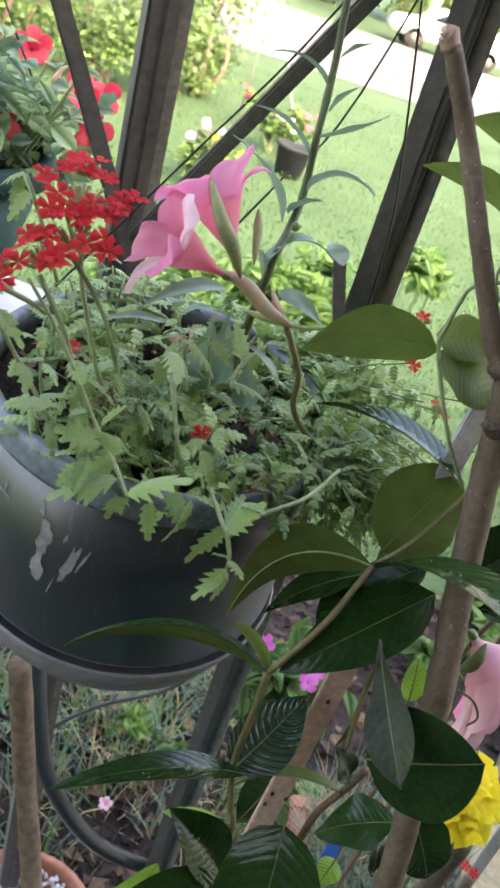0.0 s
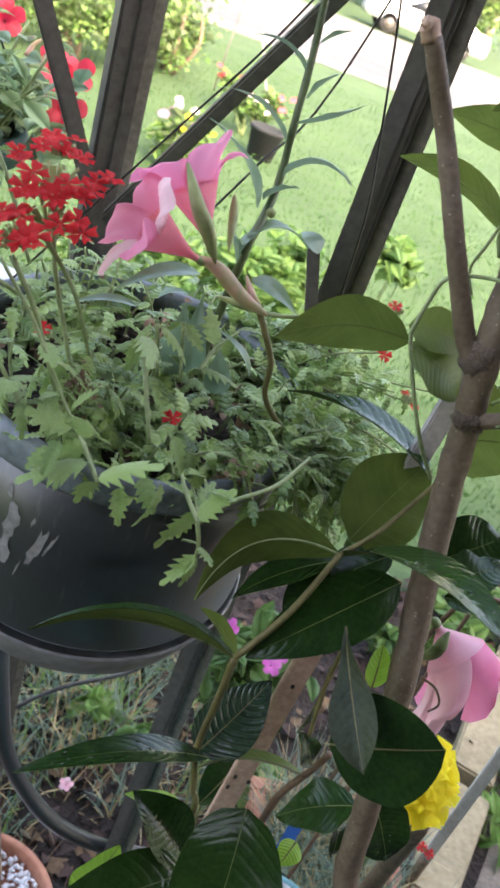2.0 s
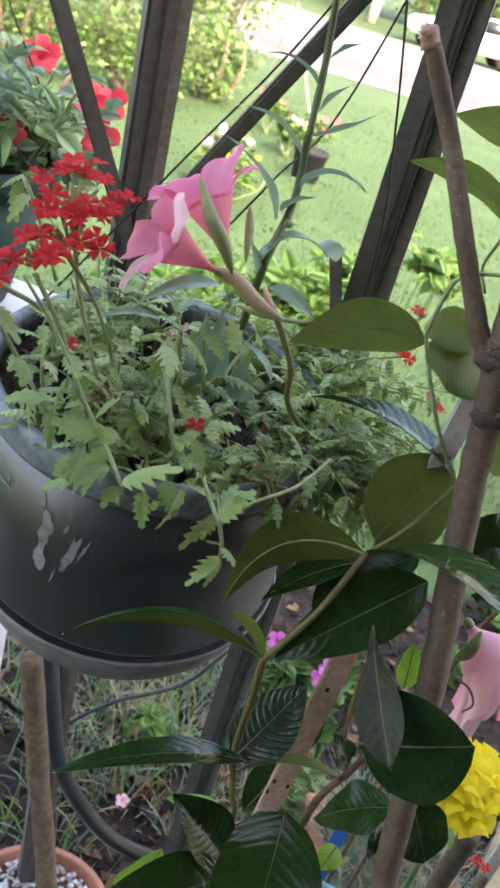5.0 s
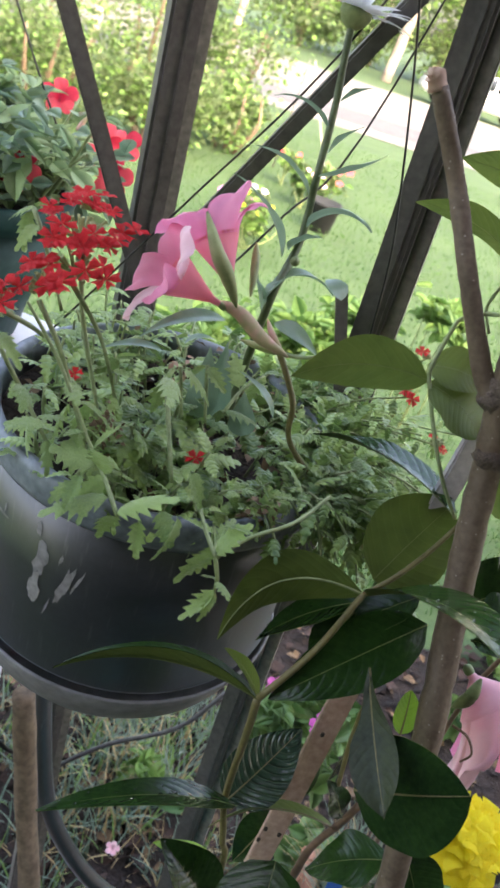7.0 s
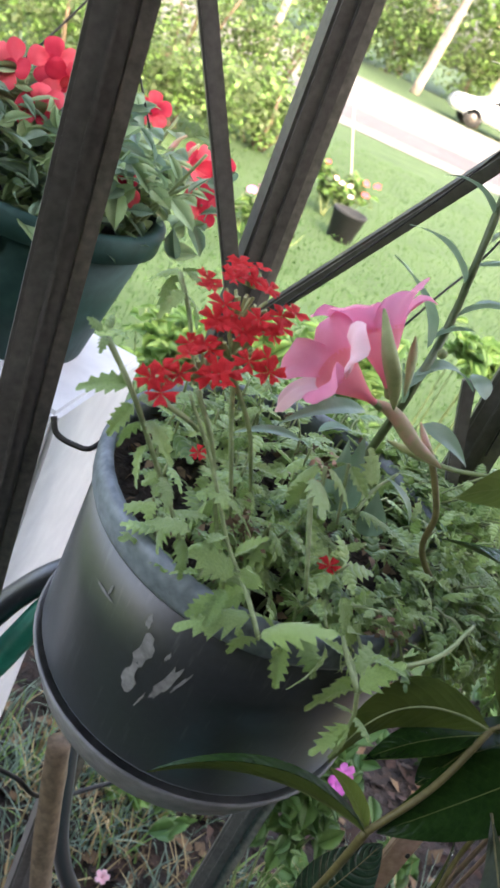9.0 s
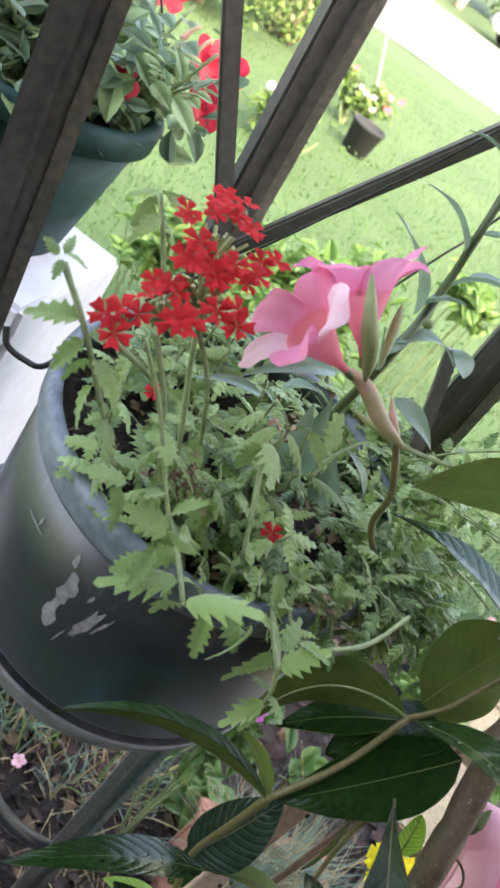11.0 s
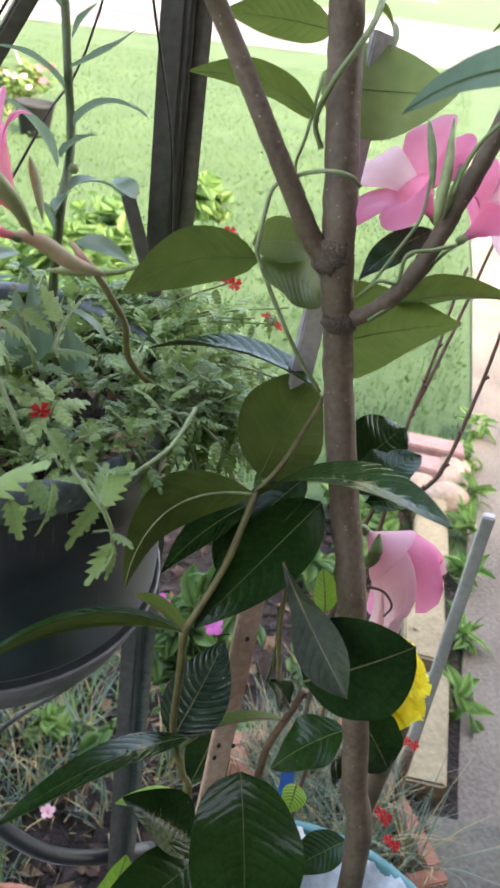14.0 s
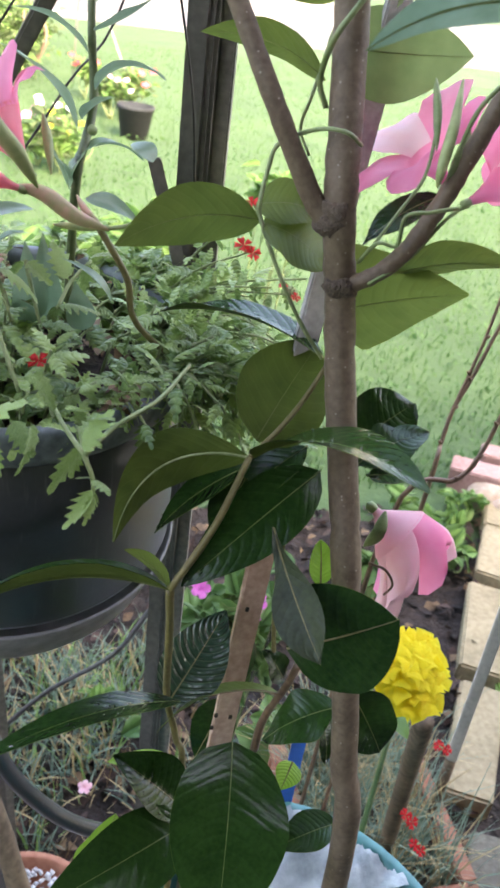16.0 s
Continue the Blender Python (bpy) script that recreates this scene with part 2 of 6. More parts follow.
PATH = surface("gritty_concrete", (0.095, 0.080, 0.062), (0.205, 0.175, 0.138), 0.9, 90, 3, 0.6, 0.006)
PAVER = surface("tan_paver", (0.19, 0.152, 0.085), (0.33, 0.272, 0.165), 0.9, 70, 7, 0.4, 0.004)
BRICK = surface("pink_brick", (0.20, 0.11, 0.10), (0.32, 0.21, 0.19), 0.9, 80, 9, 0.4, 0.004)
STONE = surface("pale_stone", (0.22, 0.165, 0.12), (0.38, 0.31, 0.25), 0.9, 60, 10, 0.4, 0.004)
ROAD = surface("pale_road", (0.118, 0.113, 0.105), (0.172, 0.165, 0.153), 0.9, 4, 0.3, 0.2, 0.01)
ASPHALT_SHADED = surface("shaded_grey_asphalt", (0.06, 0.06, 0.066), (0.095, 0.095, 0.10), 0.9, 6, 0.4, 0.2, 0.01)
WHITE_PAINT = surface("white_paint", (0.55, 0.55, 0.57), (0.68, 0.68, 0.69), 0.5, 40, 4, 0.1, 0.001)


# ---- mesh helpers ----
V = Vector


def smooth(mesh):
    mesh.polygons.foreach_set("use_smooth", [True] * len(mesh.polygons))
    return mesh


def mesh_of(name, verts, faces, mats=(), index=None, uvs=None, flat=False):
    me = bpy.data.meshes.new(name)
    me.from_pydata([tuple(v) for v in verts], [], [tuple(f) for f in faces])
    for m in mats:
        me.materials.append(m)
    if index is not None:
        me.polygons.foreach_set("material_index", index)
    if uvs is not None:
        layer = me.uv_layers.new(name="along")
        ids = np.empty(len(me.loops), np.int32)
        me.loops.foreach_get("vertex_index", ids)
        layer.data.foreach_set("uv", np.asarray(uvs, float)[ids].ravel())
    if not flat:
        smooth(me)
    me.update()
    return me


def empty(name, at=(0, 0, 0), **tags):
    ob = new(name)
    ob.empty_display_size = 0.02
    ob.location = at
    return tagged(ob, **tags)


def part(name, mesh, parent, label="", mat=None):
    """One mesh object under a thing or a part, its mesh given in the world's metres."""
    if isinstance(mesh, bmesh.types.BMesh):
        me = bpy.data.meshes.new(name)
        mesh.to_mesh(me)
        mesh.free()
        mesh = me
    if mat is not None:
        mesh.materials.clear()
        mesh.materials.append(mat)
    ob = new(name, mesh)
    if parent is not None:
        ob.parent = parent
        if parent.parent is None:
            ob.matrix_parent_inverse = Matrix.Translation(-parent.location)
    return tagged(ob, label=label)


def part_at(name, mesh, parent, m, label=""):
    """The same for a mesh in metres of its own, set at the pose m of the world."""
    ob = part(name, mesh, parent, label)
    ob.matrix_basis = m
    return ob


def curve_points(points, steps=6):
    """A smooth line through the points."""
    p = [V(q) for q in points]
    if len(p) < 3:
        return [p[0].lerp(p[1], k / steps) for k in range(steps + 1)]
    p = [p[0] * 2 - p[1]] + p + [p[-1] * 2 - p[-2]]
    out = []
    for i in range(1, len(p) - 2):
        a, b, c, d = p[i - 1:i + 3]
        for k in range(steps):
            s = k / steps
            out.append(0.5 * ((2 * b) + (c - a) * s + (2 * a - 5 * b + 4 * c - d) * s * s + (3 * b - a - 3 * c + d) * s ** 3))
    out.append(p[-2])
    return out


def tube(points, r0, r1=None, sides=8, steps=6, rough=0.0, seed=0, mat=None, name="tube"):
    """A stem, stick or wire: a round tube along a smooth line, tapering, with uneven girth."""
    r1 = r0 if r1 is None else r1
    c = curve_points(points, steps)
    rng = random.Random(seed)
    verts, faces = [], []
    n = len(c)
    up = V((0.31, 0.17, 0.93))
    if abs((c[-1] - c[0]).normalized().dot(up)) > 0.75:
        up = V((0.9, -0.3, 0.1))
    for i, q in enumerate(c):
        d = (c[min(i + 1, n - 1)] - c[max(i - 1, 0)]).normalized()
        if abs(d.dot(up)) > 0.97:
            up = V((0.9, -0.3, 0.1))
        u = d.cross(up).normalized()
        w = d.cross(u)
        up = u.cross(d)
        r = (r0 + (r1 - r0) * i / (n - 1)) * (1 + rough * rng.uniform(-1, 1))
        for k in range(sides):
            a = 2 * math.pi * k / sides
            g = r * (1 + rough * 0.6 * rng.uniform(-1, 1))
            verts.append(q + u * (g * math.cos(a)) + w * (g * math.sin(a)))
    for i in range(n - 1):
        for k in range(sides):
            a, b = i * sides + k, i * sides + (k + 1) % sides
            faces.append((a, b, b + sides, a + sides))
    faces.append(tuple(range(sides))[::-1])
    faces.append(tuple(range((n - 1) * sides, n * sides)))
    return mesh_of(name, verts, faces, [mat] if mat else [])


PROFILES = {
    "ovate": lambda s: (math.sin(math.pi * s ** 0.78) ** 0.8) * (1 - 0.12 * s) if 0 < s < 1 else 0,
    "round": lambda s: (math.sin(math.pi * s ** 0.85) ** 0.6) if 0 < s < 1 else 0,
    "lance": lambda s: (math.sin(math.pi * s ** 0.7) ** 0.9) * (1 - 0.35 * s) if 0 < s < 1 else 0,
    "strap": lambda s: min(1, s * 5 + 0.35) * (1 - s ** 4) ** 0.7,
    "tooth": lambda s: (math.sin(math.pi * s ** 0.8) ** 0.6) * (0.42 + 0.72 * (1 - (s * 5 + 0.02) % 1)) if 0 < s < 1 else 0.05,
    "delta": lambda s: min(1.0, s * 6.5) ** 0.5 * (1 - max(0.0, s - 0.10) / 0.90) ** 0.82 if 0 < s < 1 else 0,
    "obovate": lambda s: math.sin(math.pi * s ** 1.9) ** 0.75 if 0 < s < 1 else 0,
    "petal": lambda s: min(1, 0.22 + 1.05 * s ** 0.8) * (1 - max(0, (s - 0.72) / 0.28) ** 2.2 * 0.75),
}


def blade(base, tip, width, up=(0, 0, 1), arch=0.08, fold=0.2, droop=0.0, wave=0.0, side_bend=0.0, shape="ovate", nu=14, nv=6, seed=0, thick=0.0004, mats=(), name="leaf", roll_edge=0.0):
    """A leaf or petal of two skins: a folded, arched sheet between its base and tip. Returns the mesh and its midline."""
    base, tip = V(base), V(tip)
    axis = tip - base
    L = axis.length
    d = axis / L
    side = d.cross(V(up))
    if side.length < 1e-4:
        side = d.cross(V((0.3, 0.9, 0.2)))
    side.normalize()
    nrm = side.cross(d)
    f = PROFILES[shape]
    rng = random.Random(seed)
    ph, ph2 = rng.uniform(0, 6), rng.uniform(0, 6)
    verts, uvs, mid = [], [], []
    for i in range(nu + 1):
        s = i / nu
        c = base + axis * s + nrm * (L * (arch * 4 * s * (1 - s) - droop * s * s)) + side * (L * side_bend * 4 * s * (1 - s))
        mid.append(c)
        w = max(width * 0.5 * f(s), width * 0.012)
        for j in range(nv + 1):
            v = 2 * j / nv - 1
            lift = abs(v) * w * math.sin(fold) - roll_edge * w * v * v * abs(v)
            rip = wave * width * (math.sin(s * 9 + ph + v) * abs(v) + 0.4 * math.sin(s * 17 + ph2 - 2 * v) * abs(v))
            verts.append(c + side * (w * v * math.cos(fold)) + nrm * (lift + rip))
            uvs.append((j / nv, s))
    k = len(verts)
    lower = [q - nrm * thick for q in verts]
    one_skin = len(mats) < 2 or mats[0] == mats[1]
    faces, index = [], []
    for i in range(nu):
        for j in range(nv):
            a = i * (nv + 1) + j
            faces.append((a, a + 1, a + nv + 2, a + nv + 1))
            index.append(0)
            if one_skin:
                continue
            faces.append((k + a, k + a + nv + 1, k + a + nv + 2, k + a + 1))
            index.append(min(1, len(mats) - 1))
    if one_skin:
        return mesh_of(name, verts, faces, mats[:1], index, uvs), mid
    return mesh_of(name, verts + lower, faces, mats, index, uvs + uvs), mid


def add_leaf(parent, base, tip, width, label="", rib=0.0009, rib_mat=None, mats=None, **kw):
    kw.setdefault("wave", 0.02)
    mats = mats or ([LEAF_UNDER] if label.startswith("olive") else [LEAF_TOP, LEAF_UNDER])
    me, mid = blade(base, tip, width, mats=mats, **kw)
    ob = part("leaf", me, parent, label)
    if rib:
        if label.startswith("dark glossy"):
            rib, rib_mat = rib * 0.55, LEAF_RIB
        elif label.startswith("olive") and not rib_mat:
            rib, rib_mat = rib * 0.5, LEAF_RIB
        part("midrib", tube([m + V((0, 0, -0.0002)) for m in mid[::2]], rib, rib * 0.3, 5, 3, mat=rib_mat or STEM_TAN), ob)
    return ob


def lathe(profile, sides=64, mat=None, name="lathe"):
    """A turned shape round z from (radius, height) pairs."""
    verts = [V((r * math.cos(2 * math.pi * k / sides), r * math.sin(2 * math.pi * k / sides), z)) for r, z in profile for k in range(sides)]
    faces = [(i * sides + k, i * sides + (k + 1) % sides, (i + 1) * sides + (k + 1) % sides, (i + 1) * sides + k) for i in range(len(profile) - 1) for k in range(sides)]
    return mesh_of(name, verts, faces, [mat] if mat else [])


def bar_mesh(p, q, wide, deep, face=(0, -1, 0), bevel=0.003, mat=None, name="bar"):
    """A square bar from p to q with softened edges; wide across, deep along the face's way."""
    p, q = V(p), V(q)
    d = (q - p).normalized()
    side = d.cross(V(face)).normalized()
    front = side.cross(d).normalized()
    bm = bmesh.new()
    bmesh.ops.create_cube(bm, size=1.0)
    m = Matrix((side, front, d)).transposed().to_4x4() @ Matrix.Diagonal((wide, deep, (q - p).length, 1))
    m.translation = (p + q) / 2
    bmesh.ops.transform(bm, matrix=m, verts=bm.verts)
    bmesh.ops.bevel(bm, geom=list(bm.edges), offset=bevel, segments=2, affect="EDGES")
    me = bpy.data.meshes.new(name)
    bm.to_mesh(me)
    bm.free()
    if mat:
        me.materials.append(mat)
    return me


def moved(mesh, m):
    mesh.transform(m)
    mesh.update()
    return mesh


def block(size, centre, turn=0.0, bevel=0.006, mat=None, name="block", seed=0, rough=0.0, tilt=(0, 0)):
    """A stone, brick or box with worn edges."""
    bm = bmesh.new()
    bmesh.ops.create_cube(bm, size=1.0)
    rng = random.Random(seed)
    bmesh.ops.scale(bm, vec=size, verts=bm.verts)
    for v in bm.verts:
        v.co += V((rng.uniform(-1, 1), rng.uniform(-1, 1), rng.uniform(-1, 1))) * rough
    bmesh.ops.bevel(bm, geom=list(bm.edges), offset=bevel, segments=2, affect="EDGES")
    bmesh.ops.transform(bm, matrix=pose(*centre, tilt[0], tilt[1], turn), verts=bm.verts)
    me = bpy.data.meshes.new(name)
    bm.to_mesh(me)
    bm.free()
    if mat:
        me.materials.append(mat)
    return me


# ---- ground ----
def sheet(name, corners, z, mat, label, category=""):
    me = mesh_of(name, [(x, y, z) for x, y in corners], [tuple(range(len(corners)))], [mat], flat=True)
    return tagged(new(name, me), label=label, kind="structure", category=category)


sheet("ground", [(-400, -60), (400, -60), (400, 900), (-400, 900)], 0.0, LAWN, "green lawn of short grass reaching far away", category="ground")
sheet("road", [(-120, 14.6), (0, 14.9), (8, 15.8), (120, 30), (120, 46), (8, 31), (-120, 27)], 0.012, ROAD, "pale sunlit gravel drive beyond the lawn", category="road")
# Grey lane: the tree shade across the drive is put into its colour.
sheet("road_lane", [(-120, 15.7), (0, 16.1), (8, 17.2), (120, 32), (120, 36), (8, 20.3), (0, 18.8), (-120, 18.2)], 0.018, ASPHALT_SHADED, "grey asphalt lane, tree shade painted in, between pale gravel verges", category="road")
sheet("garden_bed", [(-1.6, 0.2), (0.76, 0.40), (1.02, 0.95), (1.40, 1.6), (1.2, 1.9), (0.5, 2.0), (-1.6, 2.2)], 0.008, MULCH, "bark mulch bed with dry leaves under the pots", category="ground")
sheet("path", [(0.72, 0.45), (1.0, 0.93), (2.0, 2.5), (3.05, 4.2), (5.0, 7.5), (7.2, 7.5), (4.6, 3.0), (2.6, -0.6), (0.6, -0.6)], 0.010, PATH, "gritty concrete garden path", category="path")
WORN_WHITE = surface("worn_white_rod", (0.34, 0.325, 0.29), (0.52, 0.50, 0.455), 0.6, 120, 12, 0.2, 0.0006)
# Unseen porch roof, floor and wall, dark, added to keep light off the plants.
BLOCK_DARK = surface("roof_block_paint", (0.05, 0.044, 0.038), (0.09, 0.08, 0.07), 0.7, 30, 3, 0.1, 0.001)
tagged(new("ceiling", block((7.0, 2.95, 0.12), (2.3, -1.2, 2.66), bevel=0.01, mat=BLOCK_DARK)), label="unseen porch roof added to block sun and sky", kind="structure")
# Unseen floor, added so leaves facing the camera reflect something dark.
tagged(new("porch_floor", block((7.0, 1.4, 0.05), (2.3, -0.72, 0.03), bevel=0.01, mat=BLOCK_DARK)), label="unseen dark floor added to darken what the leaves reflect", kind="structure")
# Unseen wall, its length set by how much light it blocks from behind.
WALL_BLOCK = surface("wall_block_paint", (0.05, 0.044, 0.038), (0.09, 0.08, 0.07), 0.8, 40, 3, 0.2, 0.002)
tagged(new("wall_south", block((7.6, 0.15, 2.6), (2.0, -1.5, 1.3), bevel=0.01, mat=WALL_BLOCK)), label="unseen house wall added to block light from behind", kind="structure")


# ---- leaf clouds, grass ----
def leaf_cloud(places, size, rng, mats, name="foliage", flat=0.5, long=1.7, fine=False):
    """Many small folded leaves, one at each place, joined."""
    verts, faces, index = [], [], []
    for q in places:
        d = V((rng.gauss(0, 1), rng.gauss(0, 1), rng.gauss(0, 0.6))).normalized()
        up = V((rng.gauss(0, flat), rng.gauss(0, flat), 1))
        s = d.cross(up).normalized()
        n = s.cross(d)
        L = size * rng.uniform(0.6, 1.3)
        w = L / long * 0.5
        q = V(q)
        k = len(verts)
        m = rng.randrange(len(mats))
        if fine:
            lift, drop = n * L * 0.07, n * L * 0.14
            verts += [q, q + d * L * 0.36, q + d * L * 0.70 - drop * 0.3, q + d * L - drop]
            for sgn in (1, -1):
                verts += [q + d * L * 0.16 + s * (w * 0.72 * sgn) + lift, q + d * L * 0.42 + s * (w * sgn) + lift, q + d * L * 0.70 + s * (w * 0.74 * sgn) + lift * 0.3]
            for b in (k + 4, k + 7):
                faces += [(k, b, b + 1, k + 1), (k + 1, b + 1, b + 2, k + 2), (k + 2, b + 2, k + 3)]
            index += [m] * 6
            continue
        verts += [q, q + d * L * 0.45 + s * w + n * L * 0.08, q + d * L * 0.5, q + d * L * 0.45 - s * w + n * L * 0.08, q + d * L - n * L * 0.12]
        faces += [(k, k + 1, k + 2), (k, k + 2, k + 3), (k + 1, k + 4, k + 2), (k + 2, k + 4, k + 3)]
        index += [m] * 4
    return mesh_of(name, verts, faces, mats, index)


def lumps(centre, radii, count, rng, knots=9, tight=0.42):
    """Places in an uneven crown: scattered round a few knots on an ellipsoid."""
    c = V(centre)
    ks = []
    for _ in range(knots):
        d = V((rng.gauss(0, 1), rng.gauss(0, 1), rng.gauss(0, 1))).normalized()
        ks.append((V((d.x * radii[0], d.y * radii[1], d.z * radii[2])) * rng.uniform(0.35, 0.8), rng.uniform(0.6, 1.2) * tight))
    out = []
    for _ in range(count):
        k, r = rng.choice(ks)
        out.append(c + k + V((rng.gauss(0, radii[0]), rng.gauss(0, radii[1]), rng.gauss(0, radii[2]))) * r * 0.6)
    return out


def stuff(name, mesh, label, category):
    return tagged(new(name, mesh), label=label, category=category, kind="stuff")


def grass(name, region, count, height, width, mat, label, seed, keep=lambda x, y: True, near=1.0):
    rng = random.Random(seed)
    verts, faces = [], []
    x0, x1, y0, y1 = region
    for _ in range(count):
        y = y0 + (y1 - y0) * rng.random() ** near
        x = rng.uniform(x0, x1) * (0.3 + 0.7 * y / y1)
        if not keep(x, y):
            continue
        a = rng.uniform(0, 6.28)
        h = height * rng.uniform(0.5, 1.3)
        w = width * rng.uniform(0.6, 1.3)
        c, s = math.cos(a), math.sin(a)
        k = len(verts)
        b = rng.uniform(0.1, 0.6) * h
        verts += [(x - c * w, y - s * w, 0.002), (x + c * w, y + s * w, 0.002), (x - s * b, y + c * b, h)]
        faces.append((k, k + 1, k + 2))
    return stuff(name, mesh_of(name, verts, faces, [mat]), label, "grass")


def on_lawn(x, y):
    bed = y < 2.1 and x < 0.5 + 0.72 * (y - 0.4)
    path = 0.40 < y and (0.62 * (y - 0.93) + 0.97) < x < (0.62 * (y - 0.93) + 3.2)
    return not bed and not path


grass("lawn_grass", (-5.0, 9.0, 1.2, 13.0), 110000, 0.034, 0.0032, BLADE, "short bright green lawn grass", 3, on_lawn, 1.5)
rc = random.Random(8)
clover = [V((x, y, 0.03 + rc.random() * 0.02)) for x, y in ((rc.uniform(-3, 6), rc.uniform(1.6, 7.0)) for _ in range(9000)) if on_lawn(x, y)]
stuff("clover", leaf_cloud(clover, 0.026, rc, [BLADE], "clover", 0.3, 1.1), "low clover and weeds among the lawn grass", "clover")

# ---- iron frame behind the pots ----
frame_stand = empty("iron_frame", (-0.04, 0.79, 0), label="dark painted iron frame of posts and thin diagonal braces", category="frame")


def post(a, b, wide, deep, face):
    p = part("post", bar_mesh(a, b, wide, deep, face, mat=BAR_PAINT), frame_stand)
    f = V(face).normalized()
    side = (V(b) - V(a)).normalized().cross(f).normalized()
    lip = side * (wide * 0.5 + 0.0062) + f * (deep * -0.15)
    part("side_flange", bar_mesh(V(a) + lip, V(b) + lip, 0.012, deep * 0.55, face, 0.0015, mat=BAR_EDGE), p, "lighter grey side flange of the post")
    groove = side * (wide * 0.12) + f * (deep * 0.5 + 0.0008)
    part("ridge", bar_mesh(V(a) + groove, V(b) + groove, 0.004, 0.004, face, 0.001, mat=BAR_PAINT), p)


post((-0.110, 0.625, 0), (-0.261, 0.597, 2.6), 0.029, 0.030, (0.25, -1, 0))
post((0.0158, 0.800, 0), (-0.1142, 0.782, 2.6), 0.028, 0.030, (0.3, -1, 0))
post((0.2155, 0.7365, 0), (0.1115, 0.580, 2.6), 0.023, 0.030, (-0.3, -1, 0))
part("brace", bar_mesh((-0.022, 0.772, 1.2), (-0.238, 0.745, 1.62), 0.0150, 0.012, (0.3, -1, 0), 0.002, mat=BAR_PAINT), frame_stand)
part("brace", bar_mesh((-0.050, 0.786, 1.205), (0.150, 0.593, 1.614), 0.0125, 0.010, (0.1, -1, 0), 0.002, mat=BAR_PAINT), frame_stand)
part("stub", bar_mesh((0.1294, 0.6419, 1.3167), (0.1556, 0.6258, 1.2357), 0.010, 0.008, (0, -1, 0), 0.001, mat=BAR_PAINT), frame_stand, "short dark stub beside the post")

# ---- the black pot ----
POT = pose(0.0241, 0.5398, 1.2014)
axis = V((-0.0098, -0.0903, 1)).normalized()
cross = V((0, 1, 0)).cross(axis).normalized()
POT = POT @ Matrix((cross, axis.cross(cross), axis)).transposed().to_4x4()
pot = empty("hanging_pot", (0.030, 0.56, 1.02), label="large scuffed black plastic hanging pot with a grey saucer", category="plant pot")
body = part("pot_body", moved(lathe([(0.0, -0.140), (0.1245, -0.140), (0.1262, -0.136), (0.1250, -0.06), (0.1240, 0.004), (0.1185, 0.004), (0.118, -0.13), (0.0, -0.132)], mat=POT_BLACK), POT), pot)
part("rim", moved(lathe([(0.1235, 0.0), (0.1262, -0.0012), (0.1280, 0.003), (0.1290, 0.016), (0.1278, 0.0215), (0.1245, 0.024), (0.1200, 0.023), (0.1180, 0.018), (0.1180, 0.0), (0.1235, 0.0)], mat=POT_DUSTY_LIT), POT), pot, "dusty rolled rim, sky reflection painted into its blue-grey")
part("saucer", moved(lathe([(0.0, -0.192), (0.108, -0.190), (0.117, -0.178), (0.1305, -0.1445), (0.1285, -0.1425), (0.116, -0.172), (0.0, -0.184)], mat=POT_GREY), POT), pot, "grey plastic clip-on saucer")


def soil_disc(radius, z, seed, rings=14, sides=48):
    rng = random.Random(seed)
    verts = [V((0, 0, z))]
    for i in range(1, rings + 1):
        for k in range(sides):
            a, r = 2 * math.pi * k / sides, radius * i / rings
            verts.append(V((r * math.cos(a), r * math.sin(a), z + (rng.uniform(-0.004, 0.004) if i < rings else 0))))
    faces = [(0, 1 + k, 1 + (k + 1) % sides) for k in range(sides)]
    faces += [(1 + i * sides + k, 1 + (i + 1) * sides + k, 1 + (i + 1) * sides + (k + 1) % sides, 1 + i * sides + (k + 1) % sides) for i in range(rings - 1) for k in range(sides)]
    return mesh_of("soil", verts, faces, [SOIL])


part("soil", moved(soil_disc(0.1178, 0.000, 4), POT), pot, "dark damp potting soil")


def scuff(angle, height, wide, tall, slant, seed):
    """A worn pale patch lying on the pot's wall."""
    rng = random.Random(seed)
    n = 16
    verts, faces = [], []
    for ring in (0.0, 1.0):
        for k in range(n if ring else 1):
            a = 2 * math.pi * k / n
            j = ring * rng.uniform(0.55, 1.15)
            u, w = j * math.cos(a) * wide / 2, j * math.sin(a) * tall / 2
            u += w * slant
            z = height + w
            r = 0.1262 - (z + 0.136) / 0.14 * 0.0022 + 0.0006
            verts.append(V((r * math.cos(angle + u / r), r * math.sin(angle + u / r), z)))
    faces = [(0, 1 + k, 1 + (k + 1) % n) for k in range(n)]
    part("scuff_mark", moved(mesh_of("scuff", verts, faces, [SCUFF]), POT), body, "pale scuffed patch")


for spec in ((-2.02, -0.044, 0.012, 0.036, 0.05, 1), (-2.03, -0.070, 0.011, 0.028, 0.05, 2), (-1.85, -0.054, 0.008, 0.042, 0.22, 3), (-2.06, -0.022, 0.005, 0.014, 0.1, 4), (-1.79, -0.050, 0.0022, 0.026, 0.3, 5), (-1.90, -0.036, 0.003, 0.010, 0.2, 8), (-1.93, -0.080, 0.002, 0.018, 0.2, 9), (-2.36, -0.034, 0.024, 0.003, 0.0, 6), (-2.33, -0.028, 0.003, 0.012, 0.1, 7)):
    scuff(*spec)

